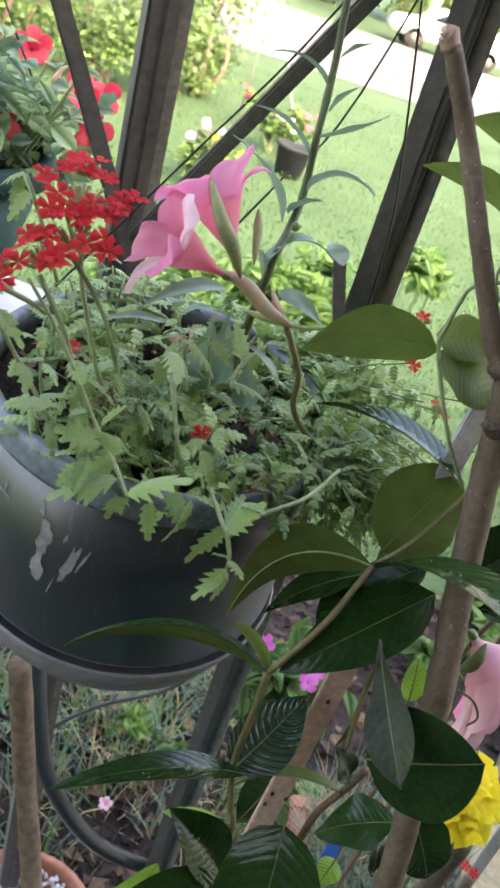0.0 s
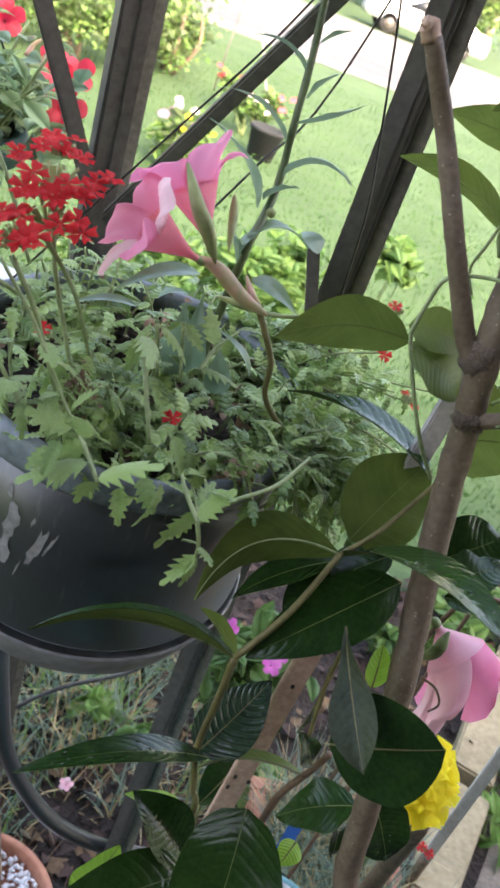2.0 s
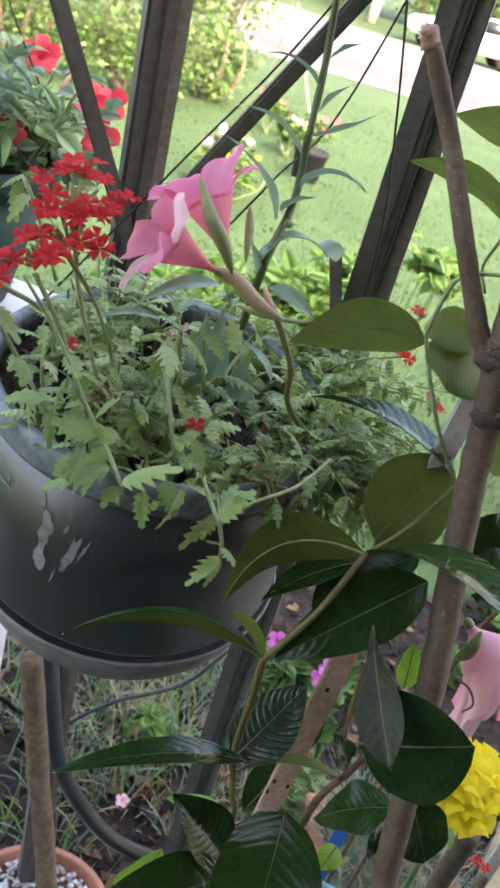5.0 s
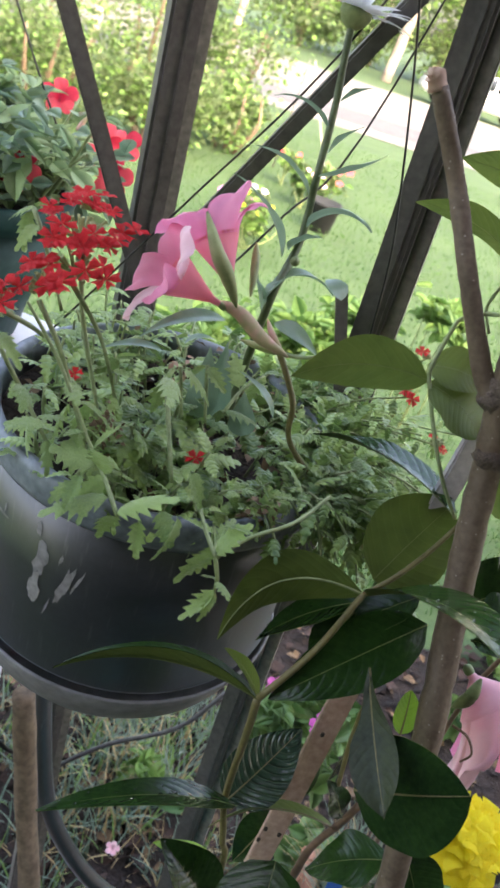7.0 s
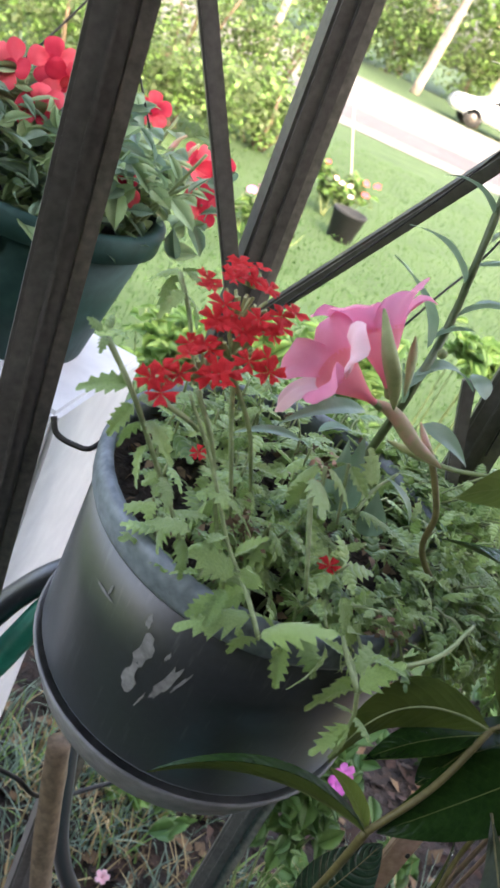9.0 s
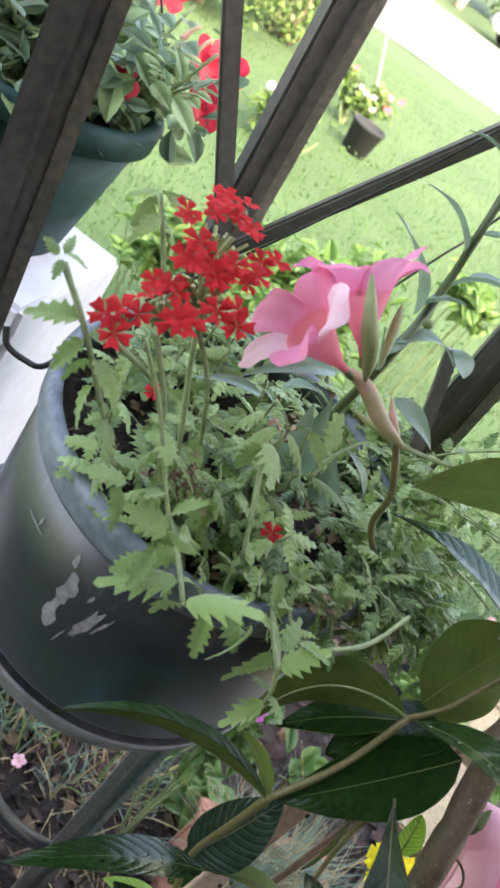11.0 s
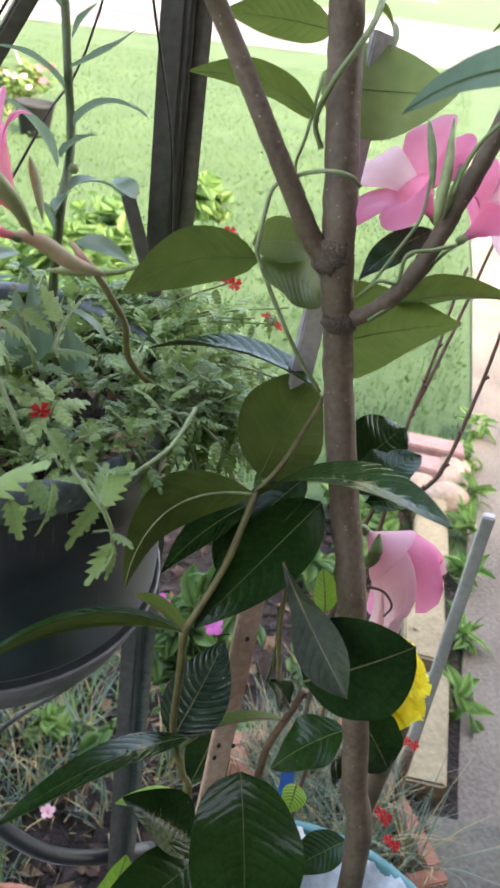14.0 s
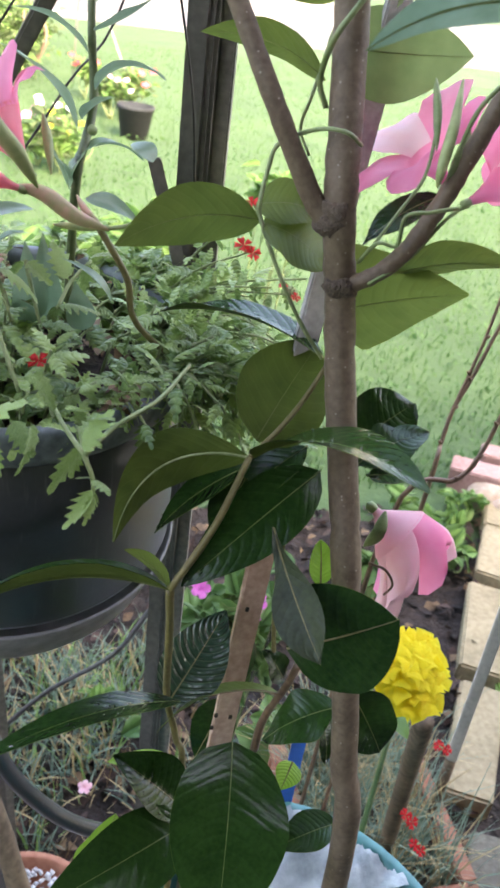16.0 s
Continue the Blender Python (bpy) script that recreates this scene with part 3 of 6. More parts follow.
# hanger wires of the pot, up to one hook
HOOK = (0.16, 0.66, 1.68)
part("hanger_wire", tube([(-0.085, 0.60, 1.225), (-0.003, 0.603, 1.361), (0.068, 0.63, 1.478), HOOK], 0.0009, 0.0009, 5, 5, mat=WIRE), pot)
part("hanger_wire", tube([(0.035, 0.56, 1.33), (0.064, 0.60, 1.369), (0.106, 0.66, 1.43), HOOK], 0.0009, 0.0009, 5, 5, mat=WIRE), pot)
part("hanger_wire", tube([(0.1590, 0.6087, 1.2782), (0.1473, 0.5939, 1.3604), (0.1355, 0.5990, 1.4164), (0.1110, 0.5866, 1.4991), (0.0910, 0.5747, 1.5533)], 0.0009, 0.0009, 5, 5, mat=WIRE), pot)
part("hanger_clip", tube([(-0.1385, 0.5402, 1.2104), (-0.1325, 0.5351, 1.2021), (-0.1193, 0.5325, 1.2005), (-0.1065, 0.5327, 1.2041), (-0.0964, 0.5596, 1.2152)], 0.0022, 0.0018, 6, 6, mat=WIRE), pot, "black wire clip on the rim")

# ---- branched stake and other stakes ----
stake = empty("branched_stake", (0.25, 0.34, 0), label="cut tree branch with side forks used as a plant stake", category="stake")
part("trunk", tube([(0.27, 0.30, 0.55), (0.2619, 0.3238, 0.9191), (0.2527, 0.3406, 0.9994), (0.2443, 0.3554, 1.0672), (0.2390, 0.3941, 1.1490), (0.2360, 0.4135, 1.1838), (0.2264, 0.4359, 1.2528), (0.2200, 0.4459, 1.2983), (0.2115, 0.4471, 1.3402), (0.2103, 0.4603, 1.3802), (0.2084, 0.4788, 1.4344), (0.2049, 0.4912, 1.4855), (0.2011, 0.5120, 1.5558)], 0.0092, 0.0098, 12, 7, 0.05, 1, BARK), stake)
part("branch", tube([(0.2098, 0.4452, 1.3360), (0.1983, 0.4520, 1.3432), (0.170, 0.463, 1.391), (0.144, 0.487, 1.442), (0.117, 0.492, 1.484)], 0.0066, 0.0052, 10, 8, 0.05, 2, BARK), stake)
part("broken_tip", tube([(0.117, 0.492, 1.483), (0.112, 0.491, 1.489), (0.110, 0.490, 1.489)], 0.0050, 0.0030, 9, 3, 0.35, 5, STRIP_WOOD), stake, "splintered pale broken end")
for k, (dx, dz, r) in enumerate(((-0.009, 0.002, 0.0010), (-0.005, 0.007, 0.0014))):
    part("splinter", tube([(0.116 + dx * 0.1, 0.491, 1.484), (0.115 + dx * 0.6, 0.490, 1.486 + dz * 0.6), (0.115 + dx, 0.489, 1.486 + dz)], r, r * 0.3, 5, 3, 0.3, k, STRIP_WOOD), stake)
part("branch", tube([(0.2178, 0.4435, 1.2990), (0.2348, 0.4341, 1.3112), (0.2486, 0.4294, 1.3290), (0.2592, 0.4286, 1.3507), (0.2684, 0.4316, 1.3696), (0.2794, 0.4319, 1.4012), (0.2894, 0.4341, 1.4313), (0.2958, 0.4360, 1.4585)], 0.0050, 0.0055, 10, 7, 0.06, 3, BARK), stake)
for k, (p, r) in enumerate((((0.2082, 0.4478, 1.3351), 0.0108), ((0.2195, 0.4440, 1.3008), 0.0104), ((0.2094, 0.4474, 1.3433), 0.0102))):
    bm = bmesh.new()
    bmesh.ops.create_icosphere(bm, subdivisions=3, radius=r)
    for v in bm.verts:
        v.co *= 1 + 0.3 * noise.noise(v.co * 260 + V((k, 0, 0)))
        v.co.z *= 0.8
    bmesh.ops.translate(bm, vec=p, verts=bm.verts)
    for f in bm.faces:
        f.smooth = True
    part("knot", bm, stake, "rough swollen knot", KNOT)

strip = empty("wooden_strip", (0.185, 0.427, 0), label="pale flat wooden strip with nail holes", category="stake")
part("strip", bar_mesh((0.176, 0.424, 0.45), (0.2124, 0.4694, 1.1172), 0.0195, 0.006, (0.1, -1, 0), 0.001, mat=STRIP_WOOD), strip)
for p in ((0.1967, 0.4371, 1.0536), (0.1813, 0.4181, 0.9654), (0.1793, 0.4174, 0.9529), (0.1916, 0.4147, 0.9667)):
    part("nail_hole", block((0.0028, 0.0016, 0.0042), V(p) + V((0, -0.0012, 0.0006)), bevel=0.0005, mat=SOIL), strip, "dark nail hole")

grey = empty("grey_stake", (0.2, 0.45, 0), label="weathered grey flat wooden stake behind the branch", category="stake")
part("stake_board", bar_mesh((0.2114, 0.4664, 1.2413), (0.2488, 0.5196, 1.4503), 0.0165, 0.006, (0.15, -1, 0.1), 0.001, mat=GREY_WOOD), grey)

white = empty("white_stake", (0.77, 0.83, 0), label="white plastic stake with a dark lower end", category="stake")
part("upper_rod", bar_mesh((0.728, 0.815, 0.35), (0.688, 0.781, 0.873), 0.017, 0.014, (-0.6, -1, 0), 0.002, mat=WORN_WHITE), white)
part("lower_rod", tube([(0.757, 0.838, 0.0), (0.728, 0.815, 0.352)], 0.010, 0.009, 10, 3, 0.02, 1, BROWN_WOOD), white, "dark brown lower end")

cut = empty("cut_stick", (0.68, 0.83, 0), label="cut brown branch standing in the planter", category="stake")
part("stick", tube([(0.68, 0.83, 0.0), (0.616, 0.75, 0.225), (0.458, 0.552, 0.775)], 0.014, 0.012, 10, 8, 0.07, 6, BROWN_WOOD), cut)

left_stick = empty("brown_stick", (-0.1, 0.9, 0), label="thin brown wooden stick standing by the wall", category="stake")
part("stick", tube([(-0.0405, 0.6369, 0.8094), (-0.0100, 0.6285, 0.6619), (0.0421, 0.5797, 0.4507), (0.04, 0.72, 0.0)], 0.0125, 0.0125, 9, 6, 0.05, 7, BROWN_WOOD), left_stick)

# ---- mandevilla ----
CAM, EDGE = V((0.0, -0.86, 0.51)), V((0.0, 0.51, 0.86))


def turned(a, b, c=0.0):
    """A leaf's upper side: a towards the porch, b upwards, c sideways."""
    return CAM * a + EDGE * b + V((c, 0, 0))


vine = empty("mandevilla", (0.2, 0.36, 0.6), label="pink mandevilla vine with glossy ribbed leaves on a branched stake", category="vine")
NODE_A, NODE_B, NODE_C = V((0.174, 0.418, 1.196)), V((0.127, 0.381, 1.124)), V((0.171, 0.465, 1.329))
DULL = thin("dull_grey_leaf", (0.016, 0.024, 0.011), (0.048, 0.060, 0.030), 0.5, 0.12, 300, vein=11, vein_bump=0.25, gloss=0.3)


def stem(points, r0, r1, mat, seed=0, label="", name="stem"):
    return part(name, tube(points, r0, r1, 8, 6, 0.04, seed, mat), vine, label)


stem([(0.15, 0.36, 0.62), (0.1555, 0.3921, 0.9168), (0.1494, 0.4037, 0.9610), (0.1398, 0.4077, 1.0008), (0.1322, 0.3914, 1.0794), NODE_B], 0.0024, 0.0027, STEM_TAN, 1)
stem([NODE_B, NODE_B.lerp(NODE_A, 0.5) + V((0.002, -0.004, 0)), NODE_A], 0.0023, 0.0021, STEM_TAN, 2)
stem([NODE_A, (0.1901, 0.4244, 1.2102), (0.2095, 0.4425, 1.2221), (0.2242, 0.4508, 1.2450)], 0.0018, 0.0016, STEM_TAN, 3)
stem([(0.2192, 0.4496, 1.2498), (0.2001, 0.4479, 1.2741), (0.1840, 0.4527, 1.3010), NODE_C, (0.1689, 0.4648, 1.3399), (0.1719, 0.4686, 1.3579), (0.1745, 0.4687, 1.3697), (0.1826, 0.4638, 1.3774), (0.1927, 0.4461, 1.3858), (0.2051, 0.4408, 1.3857), (0.2161, 0.4471, 1.3791)], 0.0014, 0.0012, STEM_VERBENA, 4)
stem([(0.2004, 0.4718, 1.3920), (0.1945, 0.4731, 1.4060), (0.1942, 0.4594, 1.4278), (0.2039, 0.4595, 1.4445), (0.2165, 0.4696, 1.4589), (0.2276, 0.4864, 1.4731)], 0.0016, 0.0018, STEM_GREEN, 5)
stem([(0.1948, 0.4704, 1.3661), (0.1896, 0.4784, 1.3793), (0.1938, 0.4804, 1.3972), (0.2038, 0.4938, 1.4291)], 0.0009, 0.0011, STEM_GREEN, 6)
stem([(0.2088, 0.3966, 0.9495), (0.2114, 0.3973, 0.9822), (0.2223, 0.3957, 1.0169), (0.2262, 0.3917, 1.0429)], 0.0032, 0.0026, STEM_RED, 7, "reddish brown stem")
stem([(0.2095, 0.3952, 1.0374), (0.2046, 0.4060, 1.0911), (0.2013, 0.4043, 1.1460)], 0.0016, 0.0018, STEM_TAN, 8)
stem([(0.1088, 0.4642, 1.3259), (0.0941, 0.4777, 1.3146), (0.0793, 0.4838, 1.3105)], 0.0012, 0.0016, STEM_GREEN, 9)
stem([(0.0812, 0.4833, 1.3101), (0.0890, 0.4812, 1.2988), (0.0992, 0.4806, 1.2805), (0.1034, 0.4846, 1.2582), (0.1151, 0.4900, 1.2408), (0.1384, 0.4972, 1.2199)], 0.0021, 0.0019, STEM_TAN, 10, "woody brown twining stem")
stem([(0.2273, 0.4317, 1.3263), (0.2387, 0.4293, 1.3500), (0.2489, 0.4305, 1.3686), (0.2529, 0.4373, 1.3881), (0.2545, 0.4459, 1.4068)], 0.0010, 0.0009, STEM_GREEN, 11)
stem([(0.2253, 0.4391, 1.3167), (0.2284, 0.4252, 1.3327), (0.2385, 0.4215, 1.3335), (0.2380, 0.4175, 1.3508), (0.2510, 0.4148, 1.3551), (0.2666, 0.4164, 1.3581)], 0.0012, 0.0011, STEM_GREEN, 12)
stem([(0.2297, 0.4287, 1.3072), (0.2503, 0.4273, 1.3248), (0.2659, 0.4268, 1.3482), (0.2754, 0.4206, 1.3607)], 0.0010, 0.0010, STEM_GREEN, 13)
stem([(0.2627, 0.4270, 1.3823), (0.2673, 0.4251, 1.4063), (0.2772, 0.4215, 1.4230), (0.2901, 0.4202, 1.4337), (0.3029, 0.4244, 1.4448)], 0.0012, 0.0014, STEM_GREEN, 14)

OLIVE, DARK = "olive underside of a drooping glossy leaf", "dark glossy ribbed leaf with water drops"
add_leaf(vine, NODE_A, (0.0929, 0.4007, 1.1456), 0.044, OLIVE, up=turned(-1.0, 0.5, -0.2), arch=0.08, side_bend=-0.24, fold=0.2, rib=0.0011, rib_mat=STEM_VERBENA, nu=18, seed=1)
add_leaf(vine, (0.2222, 0.4201, 1.1849), (0.1342, 0.3835, 1.1239), 0.048, DARK, up=turned(0.9, 0.45), arch=0.06, fold=0.15, wave=0.02, seed=2, rib_mat=LEAF_TOP)
add_leaf(vine, NODE_A + V((0.003, 0, 0)), (0.2372, 0.3109, 1.2449), 0.054, DARK, up=turned(0.55, 0.85, 0.1), arch=0.13, fold=0.2, wave=0.015, seed=3, nu=18)
add_leaf(vine, (0.1790, 0.4270, 1.2030), (0.2215, 0.4680, 1.2510), 0.064, OLIVE, up=turned(-1.0, 0.15), arch=0.03, fold=0.03, shape="round", seed=4)
add_leaf(vine, NODE_C, (0.0858, 0.4404, 1.3154), 0.038, OLIVE, up=turned(-0.85, 0.5), arch=0.06, side_bend=-0.08, fold=0.2, wave=0.03, seed=5)
add_leaf(vine, NODE_C + V((0.001, 0.001, -0.002)), (0.2135, 0.4600, 1.3045), 0.044, OLIVE, up=turned(0.75, 0.5, -0.2), arch=0.14, fold=0.1, wave=0.03, shape="round", seed=6)
add_leaf(vine, (0.1705, 0.4790, 1.3336), (0.2108, 0.4784, 1.3296), 0.034, OLIVE, up=turned(0.75, 0.2, 0.4), arch=0.2, fold=0.15, seed=7, mats=[LEAF_UNDER, LEAF_UNDER])
add_leaf(vine, (0.2192, 0.4500, 1.2504), (0.1273, 0.5278, 1.2429), 0.046, DARK, up=turned(0.28, 1.0), arch=0.10, fold=0.3, wave=0.02, seed=8)
add_leaf(vine, (0.1979, 0.4753, 1.4058), (0.1363, 0.5329, 1.4162), 0.030, OLIVE, up=turned(-0.35, 0.9, 0.2), arch=0.13, fold=0.2, seed=9)
add_leaf(vine, (0.2095, 0.5042, 1.4495), (0.1549, 0.5394, 1.4490), 0.030, OLIVE, up=turned(-0.6, 0.7), arch=0.05, fold=0.2, seed=10)
add_leaf(vine, (0.2020, 0.4892, 1.4749), (0.1694, 0.5065, 1.4601), 0.022, OLIVE, up=turned(-0.4, 0.8), arch=0.2, fold=0.2, seed=11)
add_leaf(vine, (0.2100, 0.5119, 1.4200), (0.2851, 0.4821, 1.4270), 0.060, "underside of a broad leaf in a paler, lit green", up=turned(-0.9, 0.1), arch=0.04, fold=0.12, wave=0.03, seed=12, nu=18, nv=8, mats=[LEAF_UNDER_LIT], rib=0.0005, rib_mat=LEAF_RIB)
# Daisy leaf colour used here to paint in the pale glare of the sky.
add_leaf(vine, (0.2289, 0.3012, 1.4616), (0.1661, 0.3295, 1.4363), 0.028, "glossy wet leaf, its sky glare painted pale", up=turned(-0.30, 0.95), arch=0.14, fold=0.12, seed=13, mats=[LEAF_DAISY, LEAF_DAISY], rib_mat=LEAF_RIB)
add_leaf(vine, (0.2944, 0.4346, 1.4752), (0.2746, 0.4478, 1.4630), 0.03, OLIVE, up=turned(0.5, 0.8), arch=0.1, fold=0.2, seed=14)
add_leaf(vine, (0.2258, 0.4882, 1.4648), (0.2261, 0.4637, 1.4460), 0.016, OLIVE, up=turned(0.5, 0.3, 0.6), arch=0.15, fold=0.3, seed=15)
add_leaf(vine, (0.2253, 0.4623, 1.2762), (0.2962, 0.4322, 1.3041), 0.088, OLIVE, up=turned(-0.8, 0.5), arch=0.05, fold=0.28, shape="delta", wave=0.012, seed=16, nu=22, nv=8)
add_leaf(vine, (0.2544, 0.4503, 1.3070), (0.3163, 0.4060, 1.3290), 0.034, OLIVE, up=turned(-0.45, 0.85), arch=0.09, fold=0.3, wave=0.03, seed=17)
add_leaf(vine, (0.2711, 0.4504, 1.3554), (0.2308, 0.4529, 1.3224), 0.026, DARK, up=turned(0.7, 0.7), arch=0.08, fold=0.15, wave=0.04, seed=18)
add_leaf(vine, (0.2526, 0.4480, 1.1899), (0.2961, 0.4629, 1.2126), 0.05, DARK, up=turned(0.95, 0.15), arch=0.08, fold=0.1, wave=0.06, shape="round", seed=19)
add_leaf(vine, (0.2532, 0.4354, 1.1802), (0.2998, 0.4372, 1.2042), 0.036, DARK, up=turned(0.6, 0.7), arch=0.10, fold=0.1, wave=0.07, shape="round", seed=20)
add_leaf(vine, (0.2554, 0.4220, 1.1803), (0.2911, 0.4027, 1.1835), 0.028, DARK, up=turned(0.4, 0.8), arch=0.1, fold=0.1, wave=0.06, seed=21)
add_leaf(vine, NODE_B, (-0.0017, 0.3924, 1.0962), 0.028, DARK, up=turned(0.0, 1.0, -0.2), arch=0.115, fold=0.85, wave=0.012, seed=22, nu=20, rib=0.0014)
# The pale tone on the ribs paints in bright glints of wet sheen.
RIBBED = thin("deep_ribbed_leaf", (0.010, 0.036, 0.020), (0.03, 0.075, 0.035), 0.2, 0.1, 200, vein=13, vein_bump=0.9, gloss=0.9, tone=(0.3, 0.36, 0.25))
add_leaf(vine, (0.1434, 0.4156, 0.9858), (0.1856, 0.4509, 1.0403), 0.052, "dark leaf with deep ribs, wet glints painted pale", up=turned(0.85, 0.3), arch=0.06, fold=0.25, wave=0.02, seed=23, mats=[RIBBED, LEAF_UNDER])
add_leaf(vine, (0.1470, 0.3964, 1.0076), (0.0136, 0.3329, 1.0379), 0.030, DARK, up=turned(0.3, 0.95), arch=0.07, fold=0.2, wave=0.012, seed=24, nu=18)
add_leaf(vine, (0.1541, 0.3750, 0.9187), (0.1032, 0.3885, 0.9657), 0.050, DARK, up=turned(0.8, 0.4, 0.4), arch=0.04, fold=0.45, seed=25)
add_leaf(vine, (0.1570, 0.3983, 0.9276), (0.1002, 0.3971, 0.9476), 0.026, up=turned(0.3, 0.8, 0.5), arch=0.06, fold=0.3, seed=26, mats=[LEAF_YOUNG, LEAF_YOUNG])
add_leaf(vine, (0.1868, 0.3852, 0.9747), (0.1640, 0.2827, 0.9168), 0.084, DARK, up=turned(1.0, 0.1), arch=0.05, fold=0.15, wave=0.03, shape="round", seed=27, nu=18, nv=8)
add_leaf(vine, (0.1587, 0.3640, 0.9180), (0.0501, 0.3054, 0.9277), 0.056, DARK, up=turned(0.9, 0.4), arch=0.06, fold=0.2, wave=0.02, seed=28)
add_leaf(vine, (0.0859, 0.3587, 0.8743), (0.1071, 0.3775, 0.9150), 0.040, "bright green young leaf", up=turned(0.8, 0.2, 0.3), arch=0.05, fold=0.2, seed=29, mats=[LEAF_YOUNG, LEAF_YOUNG])
add_leaf(vine, (0.2197, 0.3934, 1.0115), (0.1352, 0.4058, 0.9649), 0.036, OLIVE, up=turned(-0.1, 1.0), arch=0.14, fold=0.2, seed=30, rib_mat=STEM_RED)
add_leaf(vine, (0.1874, 0.3884, 1.1645), (0.1984, 0.3022, 1.1373), 0.031, "dull grey-green leaf hanging down", up=turned(0.9, 0.1, -0.6), arch=0.05, fold=0.4, wave=0.09, shape="obovate", seed=31, mats=[DULL, DULL])
add_leaf(vine, (0.1950, 0.3448, 1.1071), (0.2473, 0.3202, 1.1507), 0.074, "large round dark glossy leaf", up=turned(1.0, -0.05), arch=0.04, fold=0.08, wave=0.02, shape="round", seed=32, nu=18, nv=8)
add_leaf(vine, (0.2297, 0.3956, 1.1112), (0.2297, 0.4114, 1.1363), 0.018, up=turned(0.8, 0.3), arch=0.05, fold=0.2, seed=33, mats=[LEAF_YOUNG, LEAF_YOUNG], shape="round")
add_leaf(vine, (0.2481, 0.3625, 1.0312), (0.2044, 0.3730, 0.9888), 0.040, DARK, up=turned(0.6, 0.7), arch=0.1, fold=0.1, wave=0.08, seed=34)
add_leaf(vine, (0.2387, 0.3652, 1.0192), (0.2423, 0.3465, 0.9919), 0.022, DARK, up=turned(0.7, 0.4, 0.4), arch=0.1, fold=0.2, wave=0.06, seed=35)
add_leaf(vine, (0.2576, 0.3644, 1.0406), (0.2775, 0.3414, 1.0074), 0.044, DARK, up=turned(0.85, 0.3), arch=0.06, fold=0.1, wave=0.05, shape="round", seed=36)
add_leaf(vine, (0.2378, 0.3874, 0.9443), (0.2264, 0.3723, 0.9327), 0.022, up=turned(0.8, 0.4), arch=0.05, fold=0.2, seed=37, mats=[LEAF_YOUNG, LEAF_YOUNG])
add_leaf(vine, (0.2032, 0.4063, 1.0409), (0.2113, 0.4278, 1.0904), 0.018, DARK, up=turned(0.5, 0.3, 0.7), arch=0.05, fold=0.3, seed=38)
add_leaf(vine, (0.2631, 0.3428, 0.9302), (0.2172, 0.3388, 0.9131), 0.034, DARK, up=turned(0.5, 0.8), arch=0.06, fold=0.2, seed=39)
add_leaf(vine, (0.2163, 0.3883, 1.0311), (0.2004, 0.3965, 1.0533), 0.022, DARK, up=turned(0.7, 0.6), arch=0.1, fold=0.1, wave=0.06, seed=40)
add_leaf(vine, (0.2153, 0.4205, 1.1810), (0.1673, 0.4240, 1.1347), 0.026, DARK, up=turned(0.4, 0.9), arch=0.1, fold=0.1, seed=41)
add_leaf(vine, (0.2173, 0.4382, 1.1921), (0.1562, 0.4198, 1.1414), 0.04, DARK, up=turned(0.5, 0.9), arch=0.05, fold=0.15, seed=42)
add_leaf(vine, (0.1776, 0.4242, 1.1861), (0.1208, 0.4223, 1.1350), 0.030, DARK, up=turned(0.5, 0.8), arch=0.08, fold=0.2, seed=45)
add_leaf(vine, (0.1756, 0.4247, 1.1761), (0.1604, 0.4244, 1.1303), 0.030, DARK, up=turned(0.8, 0.4), arch=0.06, fold=0.2, seed=46)
add_leaf(vine, NODE_B, (0.1014, 0.4118, 1.1309), 0.020, OLIVE, up=turned(-0.6, 0.6), arch=0.1, fold=0.2, seed=47)
add_leaf(vine, (0.2105, 0.4865, 0.9042), (0.1847, 0.4668, 0.8557), 0.04, up=turned(0.8, 0.4), arch=0.06, fold=0.15, seed=43)
add_leaf(vine, (0.2269, 0.5042, 0.9632), (0.1969, 0.4910, 0.9024), 0.036, up=turned(0.8, 0.4), arch=0.06, fold=0.15, seed=44)


